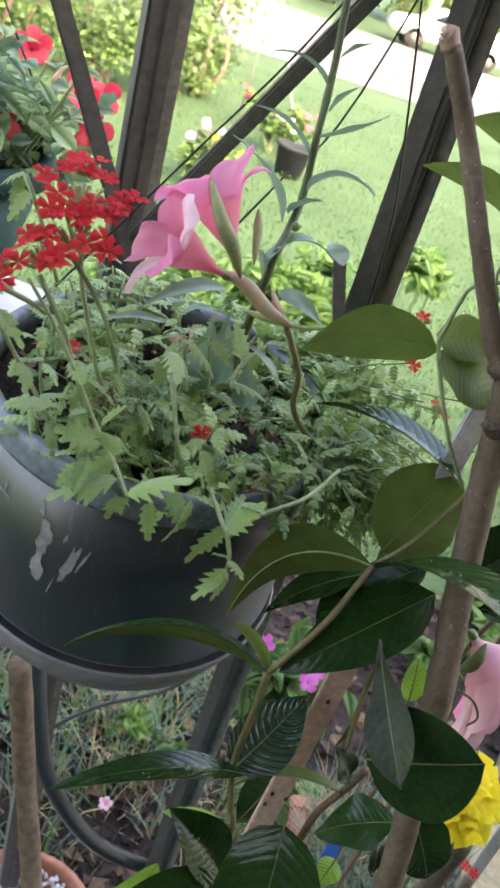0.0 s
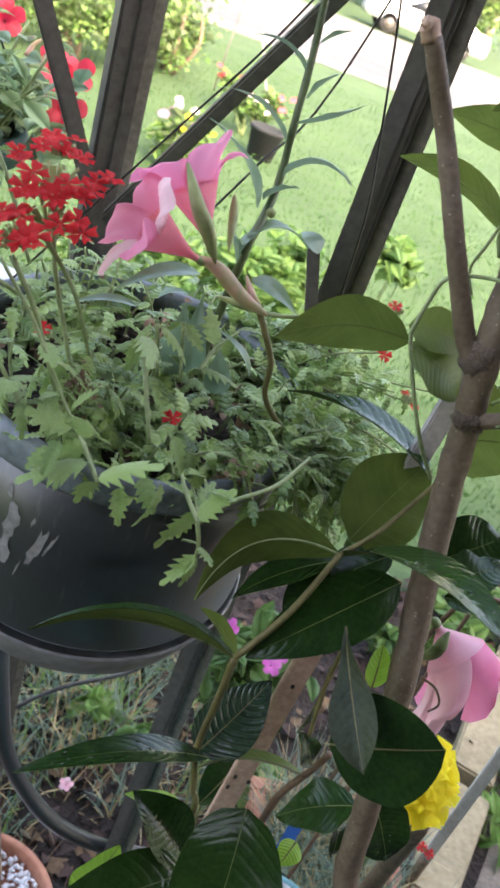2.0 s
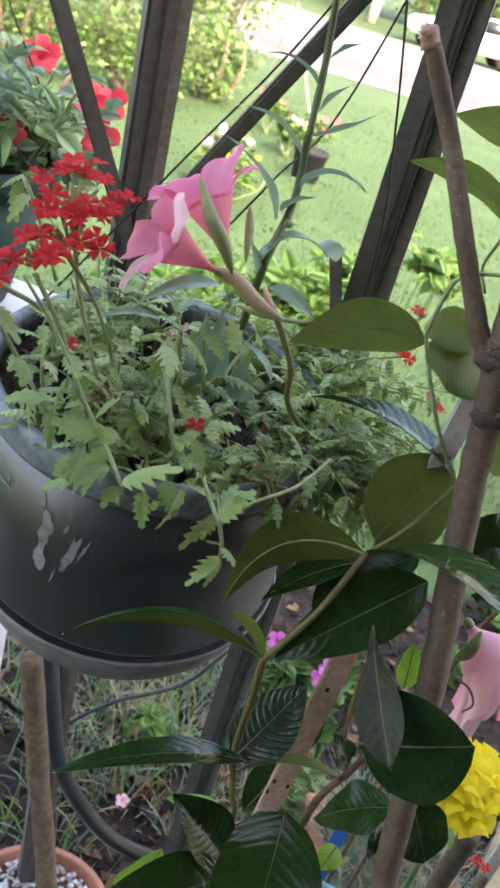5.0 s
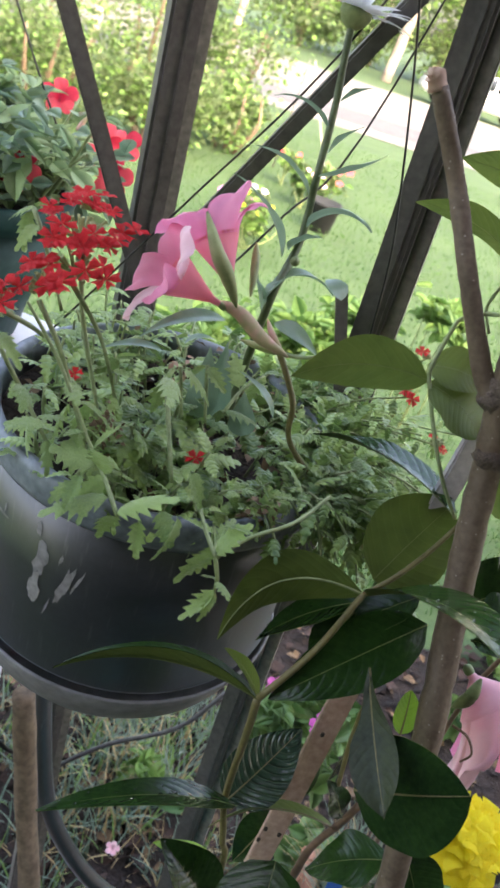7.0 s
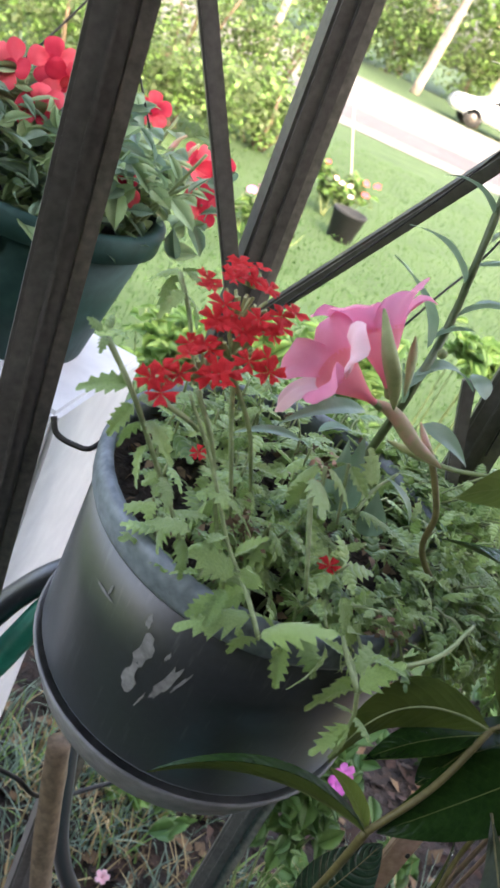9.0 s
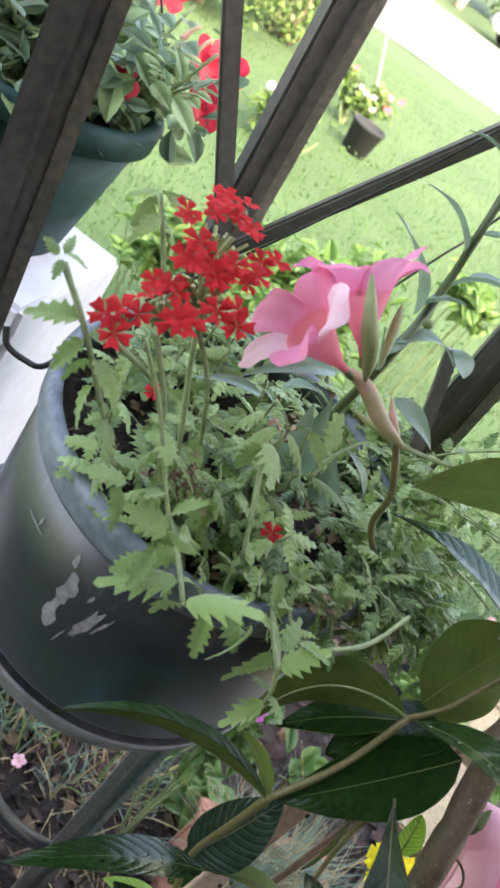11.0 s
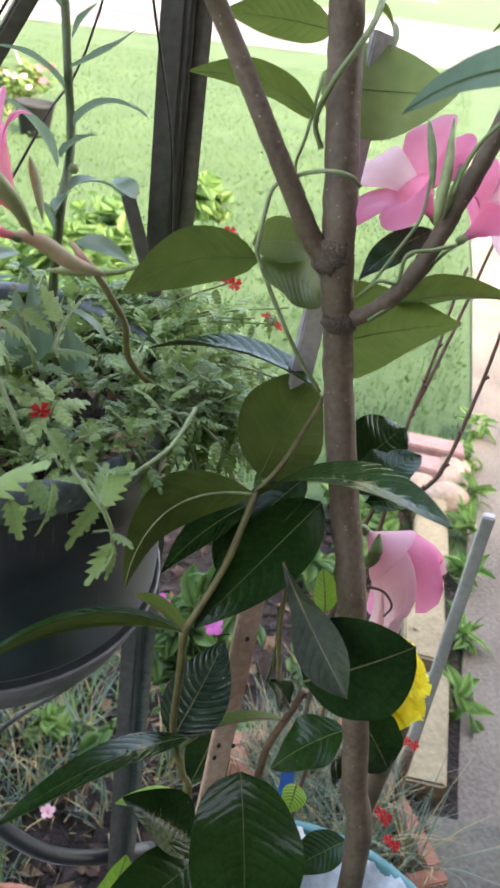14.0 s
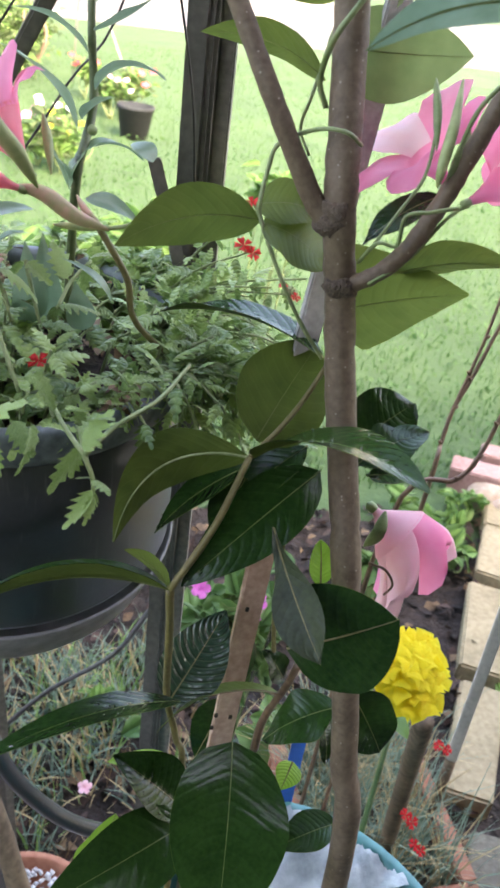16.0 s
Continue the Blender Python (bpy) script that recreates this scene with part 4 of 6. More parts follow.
def pink_flower(base, toward, size, mats, seed, length=0.95, open_by=1.0, spin=0.0, label="", parent=None, throat=None, narrow=1.0, bell=1.0, droop=0.0, ruffle=1.0):
    """A trumpet flower: calyx at base, opening towards a point; size is the radius of its five ruffled petals."""
    base, toward = V(base), V(toward)
    m = Matrix.Translation(base) @ (toward - base).to_track_quat("Z", "Y").to_matrix().to_4x4() @ Matrix.Rotation(spin, 4, "Z") @ Matrix.Scale(size, 4)
    rng = random.Random(seed)
    flower = part("flower", moved(lathe([(0.035, 0.0), (0.055, 0.1 * length), (0.075, 0.22 * length), (0.12 * bell, 0.4 * length), (0.21 * bell, 0.62 * length), (0.285 * bell, 0.80 * length), (0.30 * bell, 0.84 * length)], 24, throat or mats[0]), m), parent or vine, label)
    part("calyx", moved(lathe([(0.02, -0.06), (0.07, -0.02), (0.075, 0.05), (0.05, 0.14), (0.06, 0.2)], 10, STEM_GREEN), m), flower)
    for k in range(5):
        a0 = 2 * math.pi * k / 5
        verts, faces, uvs = [], [], []
        nu, nv = 14, 12
        ph = rng.uniform(0, 6)
        reach = rng.uniform(0.92, 1.12)
        curl = rng.uniform(0.05, 0.5)
        for i in range(nu + 1):
            u = i / nu
            for j in range(nv + 1):
                v = 2 * j / nv - 1
                e = u * (1 - 0.72 * abs(v) ** 3.0) ** 0.6
                a = a0 + v * 0.74 * narrow * (1 - 0.10 * u) + 0.28 * u
                r = 0.285 * bell + 0.82 * reach * open_by * (0.30 * e + 0.70 * e ** 1.5)
                z = 0.80 * length + (0.95 - 0.58 * open_by) * math.sin(e * 1.45) - curl * 0.55 * e ** 3 + 0.055 * v * u + ruffle * (0.045 * u * u * math.sin(v * 3.6 + ph) + 0.02 * u * math.sin(v * 8 + 2 * ph))
                verts.append((r * math.cos(a), r * math.sin(a), z))
                uvs.append((j / nv, u))
        for i in range(nu):
            for j in range(nv):
                a = i * (nv + 1) + j
                faces.append((a, a + 1, a + nv + 2, a + nv + 1))
        hung = moved(mesh_of("petal", verts, faces, [mats[k % len(mats)]], None, uvs), m)
        for n, vert in enumerate(hung.vertices):
            vert.co.z -= droop * size * uvs[n][1] ** 2
        part("petal", hung, flower)
    return flower


def bud(points, r, mat, label="", name="bud"):
    """A spindle-shaped bud or pod along a line."""
    c = curve_points(points, 5)
    n = len(c)
    verts, faces, sides = [], [], 10
    for i, q in enumerate(c):
        d = (c[min(i + 1, n - 1)] - c[max(i - 1, 0)]).normalized()
        u = d.cross(V((0.3, 0.2, 0.9))).normalized()
        w = d.cross(u)
        rad = r * max(0.08, math.sin(math.pi * min(0.97, 0.03 + 0.94 * i / (n - 1))) ** 0.8)
        verts += [q + u * rad * math.cos(2 * math.pi * k / sides) + w * rad * math.sin(2 * math.pi * k / sides) for k in range(sides)]
    faces = [(i * sides + k, i * sides + (k + 1) % sides, (i + 1) * sides + (k + 1) % sides, (i + 1) * sides + k) for i in range(n - 1) for k in range(sides)]
    part(name, mesh_of(name, verts, faces, [mat]), vine, label)


BUD_SKIN = surface("pinkish_bud", (0.32, 0.32, 0.14), (0.62, 0.34, 0.28), 0.5, 120, 30, 0.1, 0.0005)
BUD_GREEN = surface("pale_green_bud", (0.20, 0.26, 0.09), (0.40, 0.42, 0.20), 0.5, 120, 30, 0.1, 0.0005)
pink_flower((0.0390, 0.4900, 1.3270), (-0.0210, 0.4760, 1.3500), 0.0340, [PETAL_PALE, PETAL_PINK, PETAL_PINK], 1, 1.35, 0.72, 0.9, "pale pink trumpet flower seen from its side", throat=PETAL_THROAT, bell=1.4, droop=0.12, ruffle=1.8)
pink_flower((0.0430, 0.4985, 1.3325), (0.0040, 0.5270, 1.3850), 0.0385, [PETAL_PINK, PETAL_PINK, PETAL_PALE], 2, 1.20, 0.68, 1.0, "pink trumpet flower opening upwards", throat=PETAL_THROAT, bell=1.35, ruffle=1.6)
bud([(0.0321, 0.4911, 1.3290), (0.0490, 0.4901, 1.3263), (0.0663, 0.4840, 1.3169), (0.0863, 0.4805, 1.3110)], 0.0050, BUD_SKIN, "swollen pink-green flower stalk")
bud([(0.0129, 0.4831, 1.3823), (0.0251, 0.4748, 1.3635), (0.0362, 0.4783, 1.3485), (0.0460, 0.4870, 1.3303)], 0.0048, BUD_GREEN, "pale green pointed bud")
bud([(0.0480, 0.5305, 1.3618), (0.0511, 0.5228, 1.3494), (0.0535, 0.5070, 1.3328)], 0.0030, BUD_GREEN, "slender green bud")
bud([(0.0678, 0.4997, 1.3245), (0.0732, 0.4896, 1.3186), (0.0836, 0.4833, 1.3108)], 0.0022, BUD_SKIN)
bud([(0.0549, 0.4975, 1.3066), (0.0672, 0.4906, 1.3085), (0.0795, 0.4833, 1.3096)], 0.0024, BUD_GREEN)
pink_flower((0.2890, 0.4770, 1.3540), (0.2560, 0.4790, 1.3850), 0.043, [PETAL_PINK, PETAL_PINK, PETAL_PALE], 3, 0.75, 0.95, 0.5, "open pink flower seen from the front")
pink_flower((0.2726, 0.4230, 1.3586), (0.3105, 0.4372, 1.3746), 0.036, [PETAL_PINK, PETAL_PALE], 4, 1.0, 0.85, 0.5, "pink trumpet flower beside a twig")
pink_flower((0.2800, 0.4540, 1.1330), (0.3150, 0.4270, 1.1080), 0.0500, [PETAL_PALE, PETAL_PINK, PETAL_PALE], 5, 0.70, 0.62, 0.3, "soft pale pink flower hanging among the leaves", throat=PETAL_PALE, bell=1.6, droop=0.60, ruffle=2.6)
bud([(0.2524, 0.4530, 1.4167), (0.2533, 0.4430, 1.4015), (0.2529, 0.4319, 1.3835)], 0.0024, STEM_GREEN)
bud([(0.2684, 0.4533, 1.4178), (0.2628, 0.4388, 1.3971), (0.2558, 0.4261, 1.3762), (0.2558, 0.4257, 1.3657)], 0.0032, BUD_GREEN)
bud([(0.2756, 0.4441, 1.3981), (0.2692, 0.4350, 1.3834), (0.2614, 0.4281, 1.3692)], 0.0030, STEM_GREEN)
bud([(0.2832, 0.4360, 1.1414), (0.2786, 0.4292, 1.1275), (0.2713, 0.4305, 1.1148)], 0.0050, STEM_GREEN, "green calyx")
stem([(0.2708, 0.4162, 1.1116), (0.2793, 0.4072, 1.1129), (0.2841, 0.4004, 1.1054), (0.2783, 0.3982, 1.0981)], 0.0011, 0.0007, STEM_RED, 15, "curled dark tendril")

# water drops standing on the wet leaves
WATER, wt, wb, wo = material("water_drop")
wb.inputs["Roughness"].default_value, wb.inputs["IOR"].default_value, wb.inputs["Transmission Weight"].default_value = 0.02, 1.33, 1.0
rw = random.Random(9)
for ob in [o for o in vine.children if o.get("label") == DARK]:
    up_faces = [f for f in ob.data.polygons if f.material_index == 0]
    bm = bmesh.new()
    for _ in range(64):
        f = rw.choice(up_faces)
        k = rw.random()
        p = ob.data.vertices[f.vertices[0]].co.lerp(ob.data.vertices[f.vertices[2]].co, k)
        bmesh.ops.create_icosphere(bm, subdivisions=1, radius=rw.uniform(0.0003, 0.0010), matrix=Matrix.Translation(p + f.normal * 0.0003))
    for f in bm.faces:
        f.smooth = True
    tagged(part("dew", bm, ob, "clear water drops", WATER), kind="stuff")

# ---- twigs beside the path ----
twigs = empty("bare_twig", (0.4718, 0.7077, 0.0), label="bare reddish brown forked twig beside the path", category="twig")
FORKS = [((0.4718, 0.7077, 0.9637), (0.4873, 0.7336, 1.0161), (0.4987, 0.7486, 1.0529), (0.5140, 0.7565, 1.0851), (0.5411, 0.7720, 1.1558), (0.5520, 0.7778, 1.1892), (0.5693, 0.7857, 1.2490)),
         ((0.4987, 0.7486, 1.0529), (0.5123, 0.7602, 1.0903), (0.5249, 0.7710, 1.1295), (0.5377, 0.7842, 1.1814), (0.5474, 0.7900, 1.2162)),
         ((0.3815, 0.6095, 0.9988), (0.4426, 0.6109, 1.0503), (0.4598, 0.6147, 1.0728), (0.4744, 0.6243, 1.1043), (0.4936, 0.6393, 1.1564), (0.5077, 0.6524, 1.2080))]
for k, fork in enumerate(FORKS):
    x, y, z = fork[0]
    root = () if k == 1 else ((x - 0.01, y + 0.01, 0.0), (x - 0.008, y + 0.004, z * 0.55))
    part("branch", tube((*root, *fork), 0.0030 if k != 1 else 0.0022, 0.0018, 7, 6, 0.12, 3 + k, STEM_RED), twigs)
    for n in range(1, len(fork) - 1):
        q = V(fork[n])
        part("node", tube((q, q + V((0.004 * (-1) ** n, -0.002, 0.004))), 0.0026, 0.0014, 6, 3, 0.2, 9 + n, STEM_RED), twigs)

# ---- verbena in the black pot ----
def floret_mesh(mat, seed, broad=1.0):
    """A small five-petalled flower with notched petals, radius 1."""
    rng = random.Random(seed)
    verts, faces = [V((0, 0, 0))], []
    for k in range(5):
        a = 2 * math.pi * k / 5 + rng.uniform(-0.08, 0.08)
        L = rng.uniform(0.88, 1.1)
        lift = rng.uniform(-0.12, 0.22)

        def at_(r, off):
            return V((r * math.cos(a + off), r * math.sin(a + off), lift * r * r + 0.08 * math.cos(off * 6)))
        n = len(verts)
        verts += [at_(0.16, -0.55), at_(0.62 * L, -0.50 * broad), at_(1.0 * L, -0.36 * broad), at_((0.60 + 0.20 * broad ** 0.5) * L, 0.0), at_(1.0 * L, 0.36 * broad), at_(0.62 * L, 0.50 * broad), at_(0.16, 0.55), at_(0.5 * L, 0.0)]
        m = n + 7
        faces += [(0, n, m), (n, n + 1, m), (n + 1, n + 2, m), (n + 2, n + 3, m), (n + 3, n + 4, m), (n + 4, n + 5, m), (n + 5, n + 6, m), (n + 6, 0, m)]
    return mesh_of("floret", verts, faces, [mat])


def pointing(place, way, size, spin=0.0):
    return Matrix.Translation(place) @ V(way).to_track_quat("Z", "Y").to_matrix().to_4x4() @ Matrix.Rotation(spin, 4, "Z") @ Matrix.Scale(size, 4)


FLORETS = [floret_mesh(PETAL_RED, s) for s in range(4)]


def flower_head(parent, centre, axis, count, spread, size, seed, meshes=FLORETS, label="", core=0.35):
    """A dome of small flowers on green tubes."""
    rng = random.Random(seed)
    c, ax = V(centre), V(axis).normalized()
    spots = []
    u = ax.cross(V((0.31, 0.9, 0.2))).normalized()
    w = ax.cross(u)
    for k in range(count):
        a = 2.39996 * k + rng.uniform(-0.3, 0.3)
        f = core + (1 - core) * math.sqrt((k + 0.5) / count)
        d = (ax * math.cos(f * 1.45) + (u * math.cos(a) + w * math.sin(a)) * math.sin(f * 1.45)).normalized()
        q = c + (u * math.cos(a) + w * math.sin(a)) * spread * f * rng.uniform(0.9, 1.25) + ax * spread * (0.75 - 0.55 * f + rng.uniform(-0.12, 0.12))
        spots.append((q, d))
    bm = bmesh.new()
    for k in range(26):
        a = 2.39996 * k
        f = math.sqrt((k + 0.5) / 26) * 1.3
        d = (ax * math.cos(f) + (u * math.cos(a) + w * math.sin(a)) * math.sin(f)).normalized()
        L = spread * rng.uniform(0.55, 0.8)
        bmesh.ops.create_cone(bm, segments=5, radius1=0.0008, radius2=0.0011, depth=L, cap_ends=True, matrix=Matrix.Translation(c - ax * spread * 0.25 + d * L * 0.5) @ d.to_track_quat("Z", "Y").to_matrix().to_4x4())
    head = part("flower_head", bm, parent, label, BUD_GREEN)
    for k, (q, d) in enumerate(spots):
        way = (d * 0.35 + ax + V((rng.uniform(-0.3, 0.3), rng.uniform(-0.3, 0.3), rng.uniform(-0.2, 0.3)))).normalized()
        part_at("floret", meshes[k % len(meshes)], head, pointing(q, way, size * rng.uniform(0.85, 1.15), rng.uniform(0, 6)))
    return head


verbena = empty("verbena", (0.02, 0.55, 1.18), label="red verbena with grey-green toothed leaves growing in the pot", category="flowering plant")
RED_HEAD = "cluster of small red flowers on green tubes"
flower_head(verbena, (-0.0550, 0.4900, 1.3450), (0.1, -0.25, 1), 15, 0.027, 0.0086, 11, label=RED_HEAD)
flower_head(verbena, (-0.0575, 0.5240, 1.3545), (0.0, -0.1, 1), 6, 0.014, 0.0074, 12, label=RED_HEAD)
flower_head(verbena, (-0.0515, 0.4640, 1.3325), (-0.1, -0.4, 1), 11, 0.023, 0.0086, 13, label=RED_HEAD)
flower_head(verbena, (-0.0640, 0.4430, 1.3250), (-0.4, -0.4, 1), 6, 0.015, 0.0088, 14, label=RED_HEAD)
flower_head(verbena, (-0.0815, 0.4260, 1.3180), (-0.4, -0.4, 1), 3, 0.008, 0.0095, 15, label=RED_HEAD)
flower_head(verbena, (0.1946, 0.5759, 1.2746), (0.0, -0.5, 1), 2, 0.006, 0.0065, 16, label="few small red flowers at the back of the pot")
flower_head(verbena, (0.2032, 0.6006, 1.2997), (0.0, -0.5, 1), 1, 0.005, 0.006, 17, label="few small red flowers at the back of the pot")
flower_head(verbena, (0.2231, 0.5506, 1.2535), (0.0, -0.4, 1), 2, 0.008, 0.0042, 18, label="few small red flowers at the back of the pot")
flower_head(verbena, (0.0516, 0.4482, 1.2401), (0.0, -0.6, 1), 1, 0.004, 0.007, 19, label="single fallen red flower among the leaves")
flower_head(verbena, (-0.0403, 0.5030, 1.2464), (0.0, -0.6, 1), 1, 0.004, 0.007, 20, label="single fallen red flower among the leaves")



def toothed_leaf(seed, ratio, droop, fold, curl, teeth=5):
    """A verbena leaf of length 1 on a short stalk: coarse rounded teeth, folded along its midrib and drooping."""
    rng = random.Random(seed)
    verts, faces, uvs = [], [], []
    rows = 2 * teeth + 2
    bend = rng.uniform(-0.10, 0.10)

    def put(s, v):
        z = fold * abs(v) - curl * v * v * 5.0 - droop * s * s + 0.05 * math.sin(3 * s + seed)
        verts.append(V((v + bend * s * s, s, z)))
        uvs.append((0.5 + v / ratio * 0.9, s))

    for i in range(rows + 1):
        s = i / rows
        wide = ratio * 0.5 * max(0.04, math.sin(math.pi * min(1.0, max(0.0, (s - 0.10) / 0.9)) ** 0.72) ** 0.75)
        tip = wide * rng.uniform(0.95, 1.15) if i % 2 else wide * rng.uniform(0.52, 0.66)
        lead = 0.045 if i % 2 else -0.02
        for f in (-1.0, -0.5, 0.0, 0.5, 1.0):
            put(min(1.0, s + (lead if abs(f) == 1.0 and 0 < i < rows else 0.0)), f * (tip if abs(f) == 1.0 else wide * 0.62))
    for i in range(rows):
        for j in range(4):
            a = i * 5 + j
            faces.append((a, a + 1, a + 6, a + 5))
    return mesh_of("verbena_leaf", verts, faces, [LEAF_VERBENA], None, uvs)


TOOTH = [toothed_leaf(k, *spec) for k, spec in enumerate(((0.56, 0.35, 0.35, 0.35), (0.50, 0.55, 0.55, 0.25), (0.60, 0.75, 0.3, 0.6), (0.52, 0.25, 0.7, 0.25), (0.54, 0.95, 0.4, 0.5), (0.62, 0.15, 0.45, 0.4)))]
leaf_count = 0
rest = []


def leaf_pose(base, way, up, size):
    y = V(way).normalized()
    x = y.cross(V(up))
    if x.length < 1e-3:
        x = y.cross(V((0.4, 0.2, 0.3)))
    x.normalize()
    z = x.cross(y)
    m = Matrix((x, y, z)).transposed().to_4x4() @ Matrix.Scale(size, 4)
    m.translation = base
    return m


def verbena_leaf(base, way, size, rng, up=(0, 0, 1)):
    global leaf_count
    if base.x > 0.112 and base.y < 0.445:
        return
    m = leaf_pose(base, way, V(up) + V((rng.gauss(0, 0.28), rng.gauss(0, 0.28), 0)), size)
    mesh = TOOTH[rng.randrange(6)]
    if leaf_count < 300:
        part_at("leaf", mesh, verbena, m)
        leaf_count += 1
    else:
        rest.append((mesh, m))


def verbena_stem(points, r, rng, size, gap=0.016, leafy=(0.0, 1.0), mat=STEM_VERBENA):
    if any(V(q).x > 0.118 and V(q).y < 0.44 for q in points):
        return
    part("stem", tube(points, r, r * 0.7, 6, 5, 0.05, rng.randrange(999), mat), verbena)
    c = curve_points(points, 8)
    total = sum((b - a).length for a, b in zip(c, c[1:]))
    n = max(2, int(total / gap))
    turn = rng.uniform(0, 3.14)
    for k in range(n + 1):
        f = k / n
        if not leafy[0] <= f <= leafy[1]:
            continue
        i = min(len(c) - 2, int(f * (len(c) - 1)))
        d = (c[i + 1] - c[i]).normalized()
        u = d.cross(V((0.2, 0.3, 0.93))).normalized() if abs(d.z) < 0.98 else V((1, 0, 0))
        w = d.cross(u)
        for sgn in (1, -1):
            a = turn + k * 1.57
            way = (u * math.cos(a) + w * math.sin(a)) * sgn + d * rng.uniform(0.1, 0.5) + V((0, 0, rng.uniform(-0.25, 0.2)))
            verbena_leaf(c[i], way, size * (1.2 - 0.45 * f) * rng.uniform(0.7, 1.2), rng)


rv = random.Random(21)
# named tall stems, with the flower heads on them
for pts, leafy in (((((-0.0516, 0.4766, 1.3412)), ((-0.0429, 0.4646, 1.3088)), ((-0.0229, 0.4546, 1.2615)), ((-0.0132, 0.4567, 1.2351))), (0.6, 1)),
                   ((((-0.0514, 0.4531, 1.3284)), ((-0.0273, 0.4567, 1.2976)), ((-0.0090, 0.4610, 1.2556))), (0.7, 1)),
                   ((((-0.0624, 0.4328, 1.3190)), ((-0.0442, 0.4289, 1.2942)), ((-0.0284, 0.4311, 1.2584)), ((-0.0010, 0.4102, 1.2137))), (0.5, 1)),
                   ((((-0.0790, 0.4203, 1.3123)), ((-0.0624, 0.4213, 1.3076)), ((-0.0545, 0.4280, 1.3007))), (2, 2)),
                   ((((-0.1137, 0.4325, 1.3270)), ((-0.0917, 0.4251, 1.3073)), ((-0.0712, 0.4252, 1.2798)), ((-0.0361, 0.4159, 1.2376))), (0.3, 1)),
                   ((((-0.0961, 0.5326, 1.3392)), ((-0.0807, 0.5206, 1.3200)), ((-0.0619, 0.5114, 1.2848))), (0.0, 0.3)),
                   ((((0.0174, 0.4595, 1.2818)), ((0.0270, 0.4405, 1.2582)), ((0.0375, 0.4258, 1.2323))), (0.0, 0.1))):
    verbena_stem(pts, 0.0017, rv, 0.024, 0.015, leafy)
# low and trailing stems
part("stem", tube([(0.0715, 0.3746, 1.2237), (0.0881, 0.3905, 1.2321), (0.1127, 0.4038, 1.2423), (0.1326, 0.4290, 1.2518)], 0.0016, 0.0012, 6, 5, 0.05, 77, STEM_VERBENA), verbena)
for pts, leafy in (((((0.0229, 0.4696, 1.2888)), ((0.0322, 0.4626, 1.2592))), (0.0, 0.4)), ((((0.0393, 0.4889, 1.2868)), ((0.0482, 0.4785, 1.2512))), (0.0, 0.4)),
                   ((((0.0586, 0.4912, 1.2561)), ((0.0666, 0.5079, 1.2673)), ((0.0796, 0.5229, 1.2770))), (0.0, 1.0)),
                   ((((0.0715, 0.3746, 1.2237)), ((0.0708, 0.3938, 1.2222)), ((0.0693, 0.4194, 1.2155))), (0.3, 1.0)),
                   ((((0.0715, 0.3746, 1.2237)), ((0.0881, 0.3905, 1.2321)), ((0.1127, 0.4038, 1.2423)), ((0.1326, 0.4290, 1.2518))), (0.25, 1.0)),
                   ((((0.0715, 0.3746, 1.2237)), ((0.0763, 0.3734, 1.2107)), ((0.0770, 0.3721, 1.2006))), (0.5, 1.0)),
                   ((((0.0715, 0.3746, 1.2237)), ((0.0612, 0.3898, 1.2326)), ((0.0556, 0.4005, 1.2394))), (0.0, 0.3)),
                   ((((0.0127, 0.3749, 1.2326)), ((-0.0023, 0.3960, 1.2444)), ((-0.0163, 0.4144, 1.2518)), ((-0.0428, 0.4235, 1.2901)), ((-0.0660, 0.4219, 1.3206))), (0.0, 0.6))):
    verbena_stem(pts, 0.0014, rv, 0.024, 0.015, leafy)
for p, way, s in (((-0.1161, 0.4346, 1.3282), (-0.6, -0.2, 0.3), 0.014), ((-0.1148, 0.4347, 1.3288), (0.5, -0.3, 0.5), 0.014), ((-0.1148, 0.4340, 1.3275), (0.1, -0.7, -0.2), 0.014), ((-0.1153, 0.4347, 1.3286), (0.0, 0.3, 0.9), 0.012),
                  ((-0.0928, 0.4264, 1.3095), (-0.9, -0.1, -0.05), 0.034), ((-0.0940, 0.5328, 1.3402), (-0.9, 0.1, 0.0), 0.024), ((-0.0940, 0.5328, 1.3402), (0.8, 0.3, 0.0), 0.018)):
    verbena_leaf(V(p), way, s * 0.80, rv, (0.1, -0.35, 0.9))
for p, way, s in (((0.0425, 0.3765, 1.2444), (0.25, -0.55, -0.9), 0.042), ((0.0243, 0.3749, 1.2361), (0.1, -0.6, -0.6), 0.034), ((0.0334, 0.3822, 1.2414), (0.5, -0.5, -0.55), 0.036), ((-0.0141, 0.3826, 1.2438), (-0.5, -0.4, -0.5), 0.030), ((-0.0124, 0.3849, 1.2484), (-0.2, -0.6, -0.4), 0.034), ((0.0432, 0.3976, 1.2611), (0.6, -0.5, -0.5), 0.034),
                  ((-0.0375, 0.4001, 1.2610), (-0.9, -0.2, 0.1), 0.036), ((0.0735, 0.3840, 1.2365), (0.2, -0.4, 0.8), 0.030), ((0.0761, 0.3717, 1.2058), (-0.1, -0.1, -0.9), 0.032), ((0.0759, 0.3724, 1.2008), (-0.4, 0.0, -0.9), 0.026)):
    verbena_leaf(V(p), way, s * 0.66, rv, (0.1, -0.1, 1.0))
